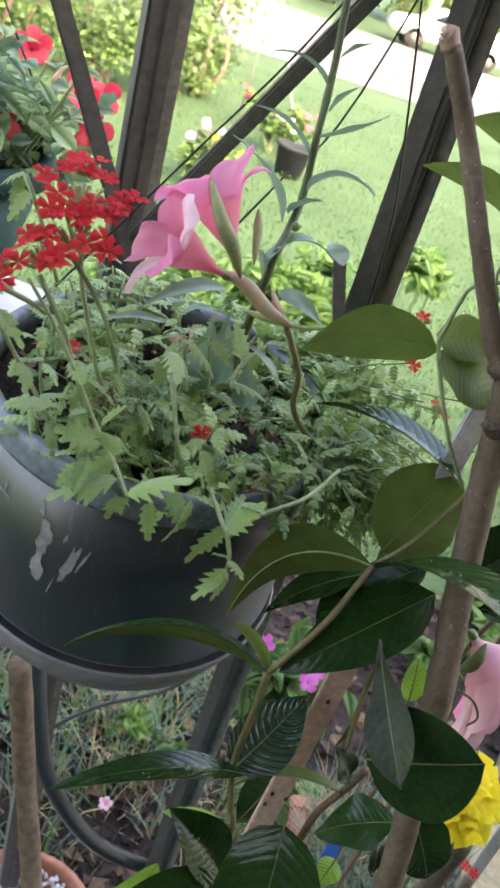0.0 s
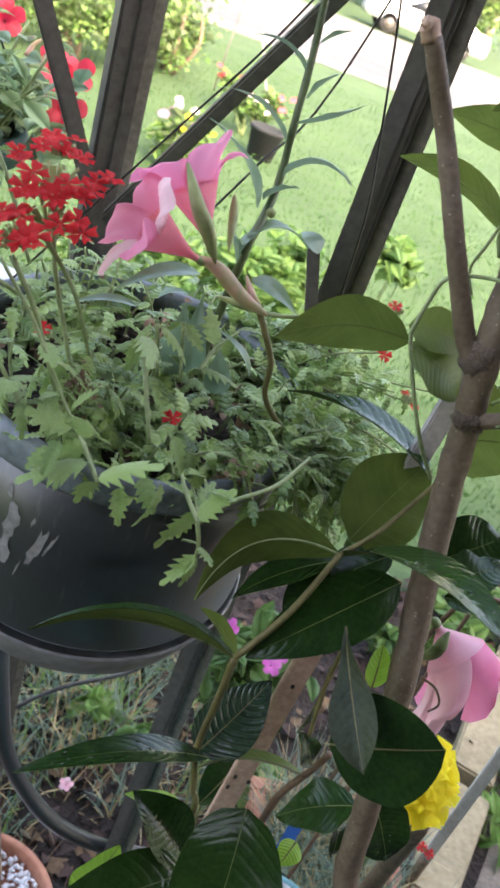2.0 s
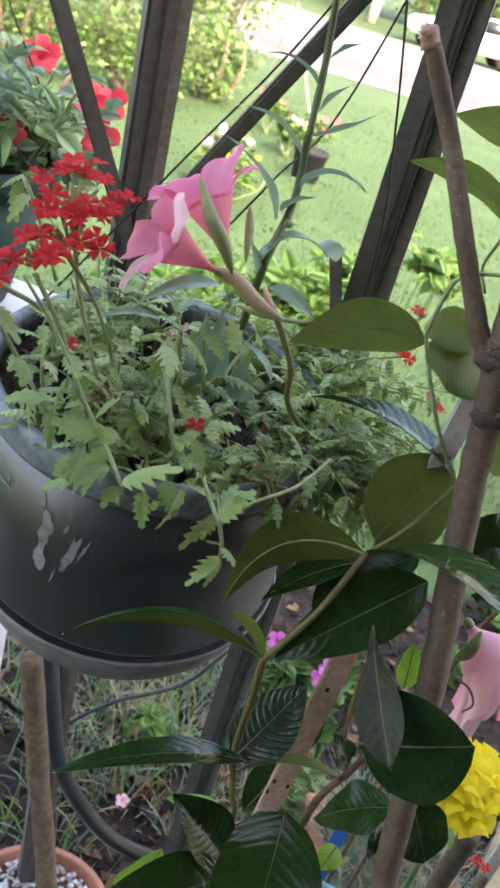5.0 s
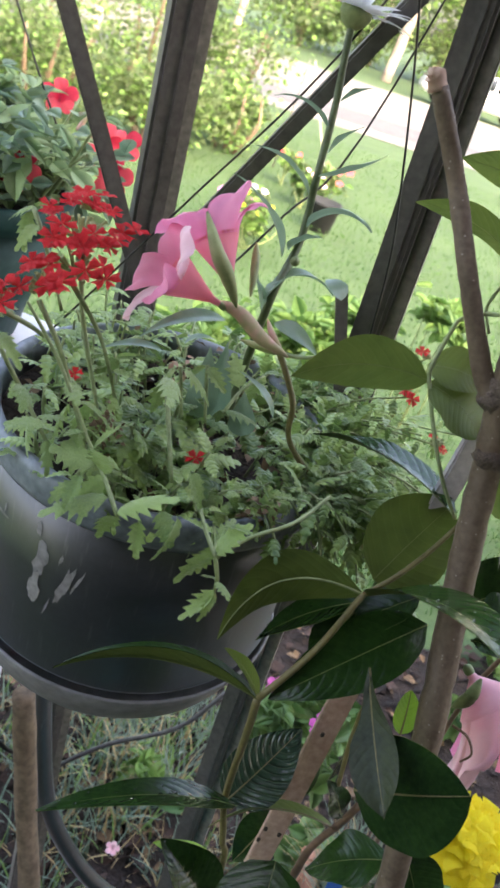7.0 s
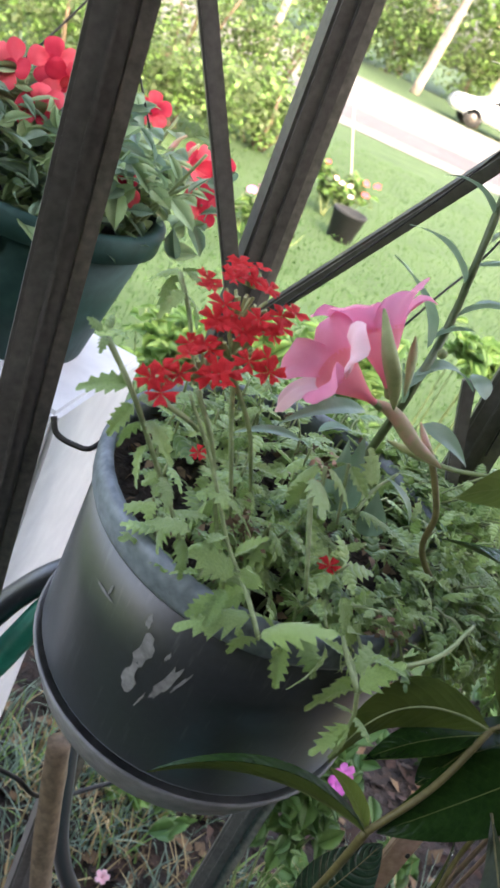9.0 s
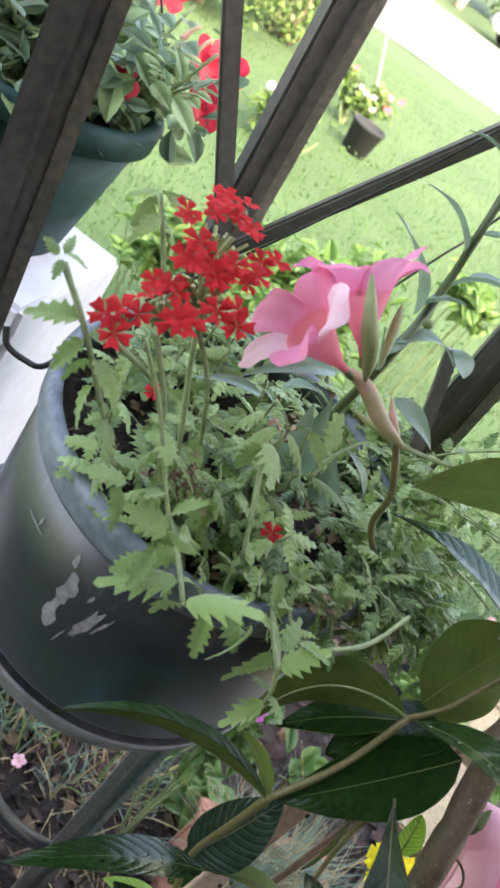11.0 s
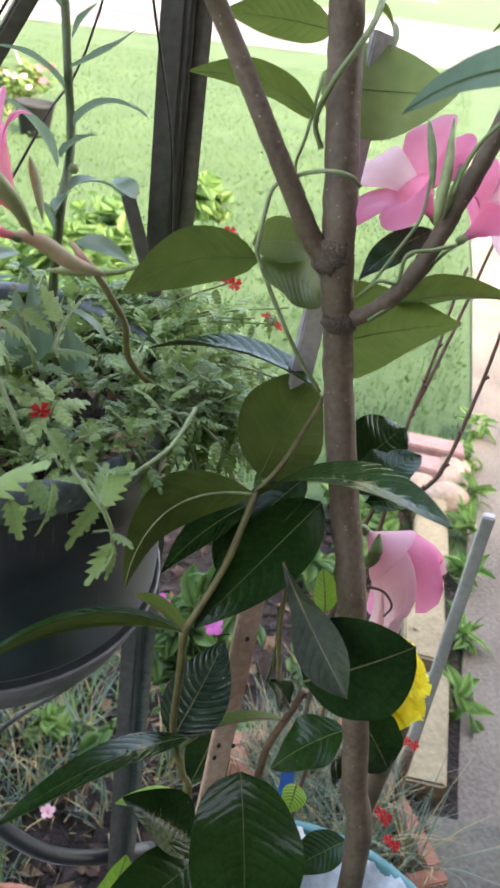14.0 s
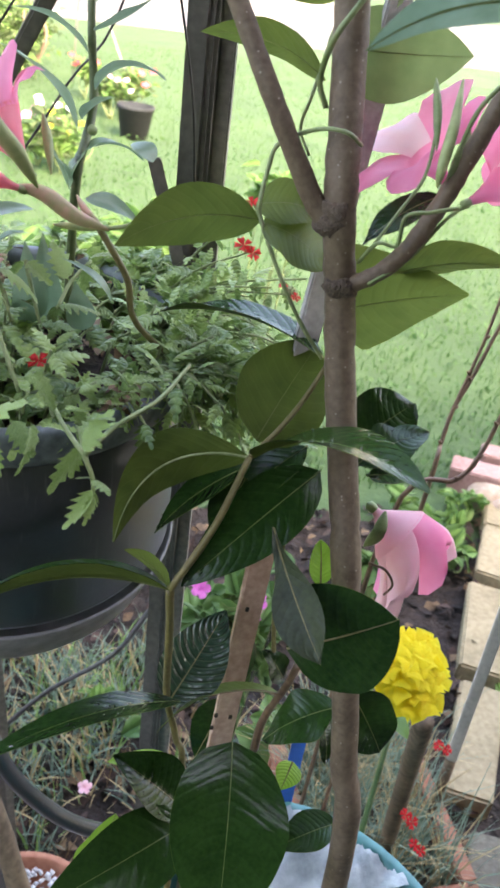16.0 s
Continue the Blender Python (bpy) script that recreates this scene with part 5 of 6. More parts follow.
for k in range(118):
    a = rv.uniform(0, 6.28)
    r = 0.110 * math.sqrt(rv.random())
    if r > 0.088 and 2.6 < a < 4.0:
        # bare soil at the side of the pot
        continue
    local = V((r * math.cos(a), r * math.sin(a), 0.0))
    out = V((math.cos(a), math.sin(a), 0))
    right = local.x > 0.02
    q0 = POT @ local
    lean = out * (r / 0.13) * (0.04 if right else 0.012) + V((rv.uniform(-0.015, 0.015), rv.uniform(-0.015, 0.015), 0))
    q2 = q0 + lean + V((0, 0, (rv.uniform(0.010, 0.030) if local.y > 0.0 else rv.uniform(0.02, 0.048)) if right else rv.uniform(0.025, 0.066)))
    q1 = q0.lerp(q2, 0.5) + V((rv.uniform(-0.006, 0.006), rv.uniform(-0.006, 0.006), 0.006))
    verbena_stem((q0, q1, q2), 0.0012, rv, 0.020 if right else 0.023, 0.0125, (0.1, 1.0))
for k in range(22):
    # trailing shoots over the back and right of the rim
    a = rv.uniform(-0.75, 1.6)
    q0 = POT @ V((0.106 * math.cos(a), 0.106 * math.sin(a), 0.004))
    out = V((math.cos(a), math.sin(a), 0))
    L = rv.uniform(0.05, 0.10)
    verbena_stem((q0, q0 + out * L * 0.5 + V((0, 0, 0.025)), q0 + out * L + V((0, 0, rv.uniform(-0.05, 0.010)))), 0.0012, rv, 0.020, 0.0125, (0.1, 1.0))
for k in range(46):
    # fuller growth hanging over the right of the rim, towards the branched stake
    a = rv.uniform(-0.45, 0.95)
    q0 = POT @ V((0.106 * math.cos(a), 0.106 * math.sin(a), 0.004))
    out = V((math.cos(a), math.sin(a), 0))
    L = rv.uniform(0.06, 0.12)
    verbena_stem((q0, q0 + out * L * 0.5 + V((0, 0, 0.02)), q0 + out * L + V((0, 0, rv.uniform(-0.06, 0.015)))), 0.0012, rv, 0.019, 0.0125, (0.2, 1.0))
for k in range(34):
    # growth spilling over the front of the rim
    a = rv.uniform(-0.72, 0.35)
    q0 = POT @ V((0.104 * math.cos(a), 0.104 * math.sin(a), 0.006))
    out = V((math.cos(a), math.sin(a), 0))
    L = rv.uniform(0.03, 0.075)
    verbena_stem((q0, q0 + out * L * 0.5 + V((0, 0, 0.022)), q0 + out * L + V((0, 0, rv.uniform(-0.055, 0.012)))), 0.0012, rv, 0.020, 0.0125, (0.1, 1.0))
for a in (-1.95, -1.75, -1.6, -1.45, -1.3, -1.15, -0.9, -0.7, -0.5, -0.3, -0.15):
    # short shoots leaning on the front of the rim
    q0 = POT @ V((0.100 * math.cos(a), 0.100 * math.sin(a), 0.008))
    out = V((math.cos(a), math.sin(a), 0))
    L = 0.022 if a < -1.2 else 0.04
    verbena_stem((q0, q0 + out * L * 0.5 + V((0, 0, 0.018)), q0 + out * L + V((0, 0, rv.uniform(0.0, 0.022)))), 0.0013, rv, 0.023, 0.012, (0.1, 1.0))
for q in ((0.1950, 0.5765, 1.2718), (0.2037, 0.6013, 1.2970), (0.2237, 0.5513, 1.2510), (0.2343, 0.5522, 1.2635), (0.2080, 0.5469, 1.2573)):
    # slender shoots at the back under the small red flowers
    q0 = POT @ V((0.10, 0.07, -0.004))
    verbena_stem((q0, q0.lerp(V(q), 0.5) + V((0, 0, 0.01)), q), 0.0011, rv, 0.018, 0.013, (0.2, 0.95))
verts, faces = [], []
for mesh, m in rest:
    k = len(verts)
    verts += [m @ v.co for v in mesh.vertices]
    faces += [tuple(i + k for i in f.vertices) for f in mesh.polygons]
uvs = []
for mesh, m in rest:
    layer = np.empty(len(mesh.loops) * 2)
    mesh.uv_layers[0].data.foreach_get("uv", layer)
    ids = np.empty(len(mesh.loops), np.int32)
    mesh.loops.foreach_get("vertex_index", ids)
    one = np.zeros((len(mesh.vertices), 2))
    one[ids] = layer.reshape(-1, 2)
    uvs += one.tolist()
tagged(part("foliage", mesh_of("foliage", verts, faces, [LEAF_VERBENA], None, uvs), verbena, "dense small toothed leaves"), kind="stuff")
dry = []
for k in range(160):
    a, r = rv.uniform(0, 6.28), 0.11 * math.sqrt(rv.random())
    dry.append(POT @ V((r * math.cos(a), r * math.sin(a), rv.uniform(0.002, 0.03))))
DRY = surface("dry_brown_leaf", (0.07, 0.042, 0.022), (0.20, 0.13, 0.07), 0.9, 120, 20, 0.3, 0.001)
tagged(part("dead_leaves", leaf_cloud(dry, 0.011, rv, [DRY]), verbena, "dry brown leaves low in the plant"), kind="stuff")

for k, (p, n, s) in enumerate((((-0.0111, 0.4361, 1.2506), 60, 0.006), ((0.0238, 0.4779, 1.2832), 34, 0.005), ((0.0936, 0.4339, 1.2279), 40, 0.006))):
    tagged(part("dried_flower_head", leaf_cloud([V(p) + V((rv.gauss(0, 0.006), rv.gauss(0, 0.006), rv.gauss(0, 0.006))) for _ in range(n)], s, rv, [DRY, BUD_SKIN if k == 1 else DRY]), verbena, "withered brown flower head"), kind="stuff")

# pale strap leaves behind the flowers
strap_plant = empty("lily_leaves", (0.06, 0.60, 1.18), label="broad smooth green leaves standing in the pot", category="plant")
for k, (a, b, w, up) in enumerate((((0.0436, 0.5330, 1.3040), (-0.0083, 0.4981, 1.2882), 0.016, (0, -0.3, 1)), ((0.0415, 0.5071, 1.2379), (0.0386, 0.5140, 1.2897), 0.026, (0.2, -1, 0.3)), ((0.0571, 0.5160, 1.2379), (0.0492, 0.5253, 1.2922), 0.022, (-0.2, -1, 0.3)), ((0.0755, 0.5012, 1.2380), (0.0692, 0.5079, 1.2680), 0.022, (0, -1, 0.2)),
                               ((0.0912, 0.4893, 1.2628), (0.0599, 0.4871, 1.2899), 0.010, (0, -0.3, 1)), ((0.0737, 0.5131, 1.3191), (0.1071, 0.5013, 1.3088), 0.016, (0, -0.6, 1)), ((0.0209, 0.5243, 1.2819), (0.0418, 0.5257, 1.2907), 0.016, (0, 0.1, 1)), ((0.0094, 0.5028, 1.2815), (-0.0316, 0.4935, 1.2731), 0.010, (0, -0.2, 1)))):
    me, mid = blade(a, b, w, up=up, arch=0.14, fold=0.25, shape="lance", seed=k, mats=[LEAF_DAISY, LEAF_DAISY])
    part("leaf", me, strap_plant)

# ---- daisy ----
STEM_DARK = surface("dark_green_stem", (0.055, 0.080, 0.030), (0.115, 0.145, 0.058), 0.5, 300, 40, 0.2, 0.0005)
daisy = empty("daisy", (0.07, 0.57, 1.18), label="tall white daisy with narrow leaves along its stem", category="flower")
part("stem", tube([(0.066, 0.565, 1.19), (0.068, 0.568, 1.25), (0.0701, 0.5582, 1.3193), (0.0803, 0.5922, 1.3572), (0.0777, 0.6010, 1.4022), (0.0762, 0.6172, 1.4442), (0.0716, 0.6272, 1.4846), (0.0702, 0.6324, 1.4993)], 0.0031, 0.0026, 9, 6, 0.07, 3, STEM_DARK), daisy)
for k, (a, b, w, arch) in enumerate((((0.0752, 0.6131, 1.4326), (0.0322, 0.6033, 1.4432), 0.007, 0.16), ((0.0756, 0.5940, 1.3894), (0.0238, 0.5859, 1.4102), 0.009, 0.14), ((0.0701, 0.5751, 1.3447), (0.0210, 0.5700, 1.3919), 0.011, 0.12), ((0.0785, 0.6175, 1.4514), (0.0976, 0.6170, 1.4667), 0.008, 0.05), ((0.0805, 0.6036, 1.4178), (0.0977, 0.6027, 1.4418), 0.009, 0.06),
                                     ((0.0780, 0.6004, 1.4012), (0.1195, 0.5926, 1.4309), 0.010, -0.06), ((0.0806, 0.5871, 1.3689), (0.1234, 0.5698, 1.3823), 0.014, 0.22), ((0.0731, 0.5835, 1.3501), (0.0934, 0.5779, 1.3669), 0.012, 0.1), ((0.0677, 0.5608, 1.3293), (0.1150, 0.5811, 1.3282), 0.009, 0.2), ((0.0652, 0.5465, 1.3137), (0.0538, 0.5505, 1.3374), 0.012, 0.0), ((0.0667, 0.5553, 1.3193), (0.0770, 0.5583, 1.3379), 0.010, 0.05))):
    me, mid = blade(a, b, w * 2.2, up=turned(0.45, 1.0), arch=arch, fold=0.35, wave=0.03, shape="lance", seed=k + 60, nu=16, mats=[LEAF_DAISY, LEAF_DAISY])
    part("leaf", me, daisy)
me, mid = blade((0.1080, 0.5799, 1.3402), (0.1192, 0.5659, 1.3315), 0.019, up=(0.1, -0.35, 1), arch=0.12, fold=0.1, shape="round", seed=80, nu=12, mats=[LEAF_DAISY, LEAF_DAISY])
part("leaf", me, daisy, "broad pale leaf end")
bm = bmesh.new()
bmesh.ops.create_icosphere(bm, subdivisions=2, radius=0.0035)
bmesh.ops.translate(bm, vec=(0.0792, 0.5692, 1.3473), verts=bm.verts)
part("small_bud", bm, daisy, "", STEM_GREEN)
HEAD = V((0.0702, 0.6324, 1.4993))
head_m = pointing(HEAD, (0.10, 0.1, 1.0), 1.0)
dh = part("daisy_head", moved(lathe([(0.002, -0.004), (0.008, 0.0), (0.0115, 0.006), (0.011, 0.010), (0.0, 0.012)], 18, STEM_GREEN), head_m), daisy, "green base of the flower head")
part("disc", moved(lathe([(0.0105, 0.010), (0.008, 0.014), (0.0, 0.016)], 18, PETAL_YELLOW), head_m), dh, "yellow centre")
rd = random.Random(5)
for k in range(30):
    a = 2 * math.pi * k / 30 + rd.uniform(-0.05, 0.05)
    d = V((math.cos(a), math.sin(a), 0))
    L = rd.uniform(0.026, 0.032)
    me, mid = blade(d * 0.009 + V((0, 0, 0.009)), d * (0.009 + L) + V((0, 0, rd.uniform(0.008, 0.022))), 0.0075, up=(0, 0, 1), arch=0.06, fold=0.15, shape="strap", nu=8, nv=4, seed=k, mats=[PETAL_WHITE, PETAL_WHITE], name="petal")
    part("petal", moved(me, head_m), dh, "")

# ---- white wall end and the petunia pot on it ----
tagged(new("white_wall", block((0.8, 0.212, 1.068), (-0.529, 0.983, 0.534), -13.4, 0.006, WHITE_PAINT)), label="end of a low white painted wall beside the pots", category="wall", kind="structure")
petunia = empty("petunia_pot", (-0.27, 0.935, 1.068), label="dark green plastic pot standing on the white wall", category="plant pot")
PT = pose(-0.27, 0.935, 1.068)
part("pot_body", moved(lathe([(0.0, 0.0), (0.088, 0.0), (0.12, 0.147), (0.112, 0.147), (0.08, 0.01), (0.0, 0.012)], 48, POT_GREEN), PT), petunia)
part("rim", moved(lathe([(0.121, 0.142), (0.129, 0.144), (0.131, 0.167), (0.126, 0.172), (0.116, 0.170), (0.114, 0.142), (0.121, 0.142)], 48, POT_GREEN), PT), petunia)
part("soil", moved(soil_disc(0.112, 0.137, 9), PT), petunia)
part("hanger_wire", tube([(-0.1413, 0.9846, 1.2155), (-0.1765, 1.0003, 1.2811), (-0.2234, 1.0100, 1.3541), (-0.2840, 1.0330, 1.4492)], 0.0013, 0.0013, 5, 5, mat=WIRE), petunia)
part("hanger_wire", tube([(-0.3660, 0.9491, 1.2858), (-0.3336, 0.9856, 1.3436), (-0.3037, 1.0268, 1.4098), (-0.2840, 1.0330, 1.4492)], 0.0013, 0.0013, 5, 5, mat=WIRE), petunia)
pet = empty("petunia", (-0.27, 0.935, 1.21), label="bushy petunia with coral red trumpet flowers", category="flowering plant")
rp = random.Random(31)
for k in range(16):
    a = rp.uniform(0, 6.28)
    q = V((-0.27 + 0.09 * math.cos(a), 0.935 + 0.09 * math.sin(a), 1.21))
    part("stem", tube([q, q + V((0.03 * math.cos(a), 0.03 * math.sin(a), 0.06)), q + V((0.06 * math.cos(a), 0.06 * math.sin(a), rp.uniform(0.07, 0.14)))], 0.0025, 0.0016, 6, 4, 0.05, k, STEM_GREEN), pet)
spots = lumps((-0.27, 0.94, 1.28), (0.14, 0.13, 0.065), 1700, rp, 14, 0.45)
tagged(part("foliage", leaf_cloud([q for q in spots if q.z > 1.2], 0.029, rp, [LEAF_PETUNIA, LEAF_PETUNIA, LEAF_DAISY], "foliage", 0.7, 1.6, True), pet, "soft grey-green oval leaves"), kind="stuff")
PETAL_CORAL_DEEP = thin("deep_petunia_petal", (0.5, 0.015, 0.05), (0.72, 0.05, 0.09), 0.5, 0.4, 60, gloss=0.2)
CORAL = "coral red petunia flower"
for k, (p, way) in enumerate((((-0.1164, 0.9963, 1.2672), (0.1, -1, 0.3)), ((-0.1396, 1.0486, 1.2968), (0.6, -0.6, 0.4)), ((-0.2179, 1.1264, 1.3175), (0.2, -0.8, 0.5)), ((-0.1945, 0.8755, 1.2758), (0.0, -1, 0.2)), ((-0.2918, 0.9065, 1.3549), (0.2, -1, 0.4)), ((-0.2723, 0.8976, 1.3426), (0.3, -1, 0.0)), ((-0.2865, 0.8664, 1.3222), (-0.2, -0.8, 0.6)), ((-0.3273, 0.8816, 1.3412), (-0.3, -1, 0.3)), ((-0.1202, 1.0580, 1.2944), (0.0, -0.8, 0.6)), ((-0.2123, 0.9978, 1.2428), (-0.3, -1, 0.2)))):
    pink_flower(V(p) - V(way).normalized() * 0.022, p, 0.023, [PETAL_CORAL, PETAL_CORAL_DEEP, PETAL_CORAL], 40 + k, 0.7, 0.95, k * 0.7, CORAL, pet, PETAL_CORAL_DEEP, 1.02)
for k, (p, q) in enumerate((((-0.1773, 1.0633, 1.2934), (-0.1655, 1.0724, 1.3143)), ((-0.1573, 1.0361, 1.2898), (-0.1470, 1.0481, 1.3159)), ((-0.1602, 0.9893, 1.2640), (-0.1947, 0.9671, 1.2336)))):
    part("spent_bud", tube([p, V(p).lerp(V(q), 0.5) + V((0, 0, 0.004)), q], 0.0035, 0.0015, 7, 4, 0.1, k, BUD_SKIN), pet, "withered brownish bud")

# ---- hoses, straps, terracotta pot ----
HOSE = surface("green_rubber_hose", (0.0, 0.11, 0.075), (0.01, 0.2, 0.13), 0.4, 80, 9, 0.1, 0.0005)
hose = empty("garden_hose", (-0.1024, 0.6493, 0.9470), label="green rubber garden hose hung by the wall", category="hose")
part("hose", tube([(-0.1741, 0.6011, 0.7897), (-0.1319, 0.6264, 0.8722), (-0.1147, 0.6397, 0.9139), (-0.0990, 0.6514, 0.9520), (-0.0759, 0.6781, 0.9881)], 0.0135, 0.0135, 14, 6, mat=HOSE), hose)
hose2 = empty("black_hose", (-0.1228, 0.6585, 0.9595), label="black rubber hose hung by the wall", category="hose")
part("hose", tube([(-0.1966, 0.6283, 0.8370), (-0.1501, 0.6484, 0.9105), (-0.1303, 0.6587, 0.9468), (-0.1061, 0.6663, 0.9792), (-0.0751, 0.6835, 0.9987)], 0.0125, 0.0125, 14, 6, mat=POT_BLACK), hose2)
strap = empty("black_tube", (0.0145, 0.6947, 0.5815), label="black flexible plastic tube curving down to the bed", category="tube")
part("tube", tube([(-0.0282, 0.7161, 0.7479), (-0.0107, 0.6961, 0.6779), (0.0130, 0.6880, 0.5899), (0.0512, 0.6929, 0.5084), (0.1084, 0.6991, 0.4352), (0.1834, 0.7201, 0.3729), (0.2650, 0.7606, 0.3059)], 0.0105, 0.0105, 10, 6, mat=POT_BLACK), strap)
CABLE = surface("grey_cable", (0.04, 0.04, 0.045), (0.12, 0.12, 0.12), 0.5, 80, 9, 0.1, 0.0005)
cable = empty("cable", (0.0101, 0.8229, 0.4989), label="thin dark cable sagging under the pot", category="cable")
part("cable", tube([(-0.0072, 0.8443, 0.4292), (0.0181, 0.8366, 0.4846), (0.0724, 0.8374, 0.5432), (0.1521, 0.8145, 0.6291), (0.1970, 0.8038, 0.7257)], 0.0032, 0.0032, 7, 6, mat=CABLE), cable)
cable2 = empty("cable", (-0.0454, 0.6910, 0.6583), label="thin black cable by the white wall", category="cable")
part("cable", tube([(-0.1000, 0.6214, 0.7645), (-0.0637, 0.6292, 0.7469), (-0.0444, 0.6431, 0.7152), (-0.0266, 0.6747, 0.6736)], 0.0026, 0.0026, 7, 6, mat=WIRE), cable2)
TERRA = surface("terracotta", (0.26, 0.10, 0.06), (0.42, 0.19, 0.12), 0.8, 80, 9, 0.3, 0.001)
terra = empty("terracotta_pot", (0.03, 0.715, 0.0), label="terracotta pot topped with white gravel", category="plant pot")
part("pot_body", moved(lathe([(0.0, 0.008), (0.085, 0.008), (0.118, 0.125), (0.128, 0.125), (0.131, 0.165), (0.119, 0.165), (0.112, 0.12), (0.0, 0.12)], 48, TERRA), pose(0.03, 0.715, 0)), terra)
rg = random.Random(12)
gravel_v, gravel_f = [], []
for k in range(800):
    a, r = rg.uniform(0, 6.28), 0.112 * math.sqrt(rg.random())
    c = V((0.03 + r * math.cos(a), 0.715 + r * math.sin(a), 0.147 + rg.uniform(0, 0.01)))
    s = rg.uniform(0.004, 0.008)
    n = len(gravel_v)
    gravel_v += [c + V((rg.uniform(0.6, 1) * x * s, rg.uniform(0.6, 1) * y * s, rg.uniform(0.6, 1) * z * s)) for x, y, z in ((1, 0, 0), (-1, 0, 0), (0, 1, 0), (0, -1, 0), (0, 0, 1), (0, 0, -1))]
    gravel_f += [(n + i, n + j, n + h) for i, j, h in ((0, 2, 4), (2, 1, 4), (1, 3, 4), (3, 0, 4), (2, 0, 5), (1, 2, 5), (3, 1, 5), (0, 3, 5))]
tagged(part("gravel", mesh_of("gravel", gravel_v, gravel_f, [WHITE_PAINT]), terra, "white gravel"), kind="stuff")

# ---- teal tub, planter, yellow flowers ----
TEAL = surface("teal_plastic", (0.03, 0.14, 0.145), (0.09, 0.29, 0.29), 0.35, 50, 9, 0.1, 0.0006)
tub = empty("teal_tub", (0.22, 0.30, 0), label="tall teal plastic tub holding the vine and stakes", category="plant pot")
part("tub_body", moved(lathe([(0.0, 0.01), (0.125, 0.01), (0.157, 0.785), (0.151, 0.785), (0.12, 0.03), (0.0, 0.03)], 56, TEAL), pose(0.22, 0.30, 0)), tub)
part("rim", moved(lathe([(0.157, 0.78), (0.165, 0.782), (0.167, 0.795), (0.162, 0.802), (0.152, 0.800), (0.150, 0.78), (0.157, 0.78)], 56, TEAL), pose(0.22, 0.30, 0)), tub)
part("soil", moved(soil_disc(0.148, 0.70, 3), pose(0.22, 0.30, 0)), tub)
FILM = surface("white_plastic_film", (0.22, 0.26, 0.27), (0.55, 0.60, 0.61), 0.14, 60, 12, 0.5, 0.004)
verts, faces = [], []
for i in range(25):
    for j in range(17):
        x, y = 0.238 + 0.125 * i / 24, 0.360 + 0.105 * j / 16
        far = math.hypot(x - 0.22, y - 0.30)
        crease = noise.noise(V((x * 38, y * 38, 1.0))) * 0.013 + abs(noise.noise(V((x * 95, y * 80, 4.0)))) * 0.010
        verts.append((x, y, 0.770 + 0.030 * min(1.0, max(0.0, (far - 0.09) / 0.06)) + crease))
for i in range(24):
    for j in range(16):
        a = i * 17 + j
        if math.hypot(verts[a][0] - 0.22, verts[a][1] - 0.30) < 0.149:
            faces.append((a, a + 17, a + 18, a + 1))
me = mesh_of("film", verts, faces, [FILM])
part("plastic_film", me, tub, "crumpled wet plastic film")
BLUE = surface("blue_plastic", (0.01, 0.08, 0.35), (0.03, 0.16, 0.6), 0.4, 60, 9, 0.1, 0.0005)
tagub = empty("blue_tag", (0.2578, 0.4461, 0.8716), label="blue plastic plant tag in the tub", category="plant tag")
part("tag", bar_mesh((0.262, 0.43, 0.70), (0.2806, 0.4722, 0.8885), 0.014, 0.0015, (0.1, -1, 0), 0.0004, mat=BLUE), tagub)

planter = empty("brick_red_planter", (0.62, 0.84, 0), label="rectangular brick red plastic planter", category="planter")
for c, s in (((0.62, 1.002, 0.1), (0.26, 0.014, 0.2)), ((0.62, 0.678, 0.1), (0.26, 0.014, 0.2)), ((0.743, 0.84, 0.1), (0.014, 0.31, 0.2)), ((0.497, 0.84, 0.1), (0.014, 0.31, 0.2))):
    part("side_panel", block(s, c, 0, 0.003, TERRA), planter)
for c, s in (((0.62, 1.008, 0.194), (0.282, 0.03, 0.018)), ((0.62, 0.672, 0.194), (0.282, 0.03, 0.018)), ((0.749, 0.84, 0.194), (0.03, 0.305, 0.018)), ((0.491, 0.84, 0.194), (0.03, 0.305, 0.018))):
    part("rim", block(s, c, 0, 0.003, TERRA), planter)
part("soil", block((0.23, 0.31, 0.02), (0.62, 0.84, 0.15), 0, 0.004, SOIL, rough=0.004), planter)

GREYBLADE = thin("grey_green_blade", (0.08, 0.14, 0.10), (0.20, 0.28, 0.21), 0.6, 0.3, 30)
STRAWBLADE = thin("straw_blade", (0.28, 0.20, 0.09), (0.48, 0.38, 0.2), 0.8, 0.2, 30)


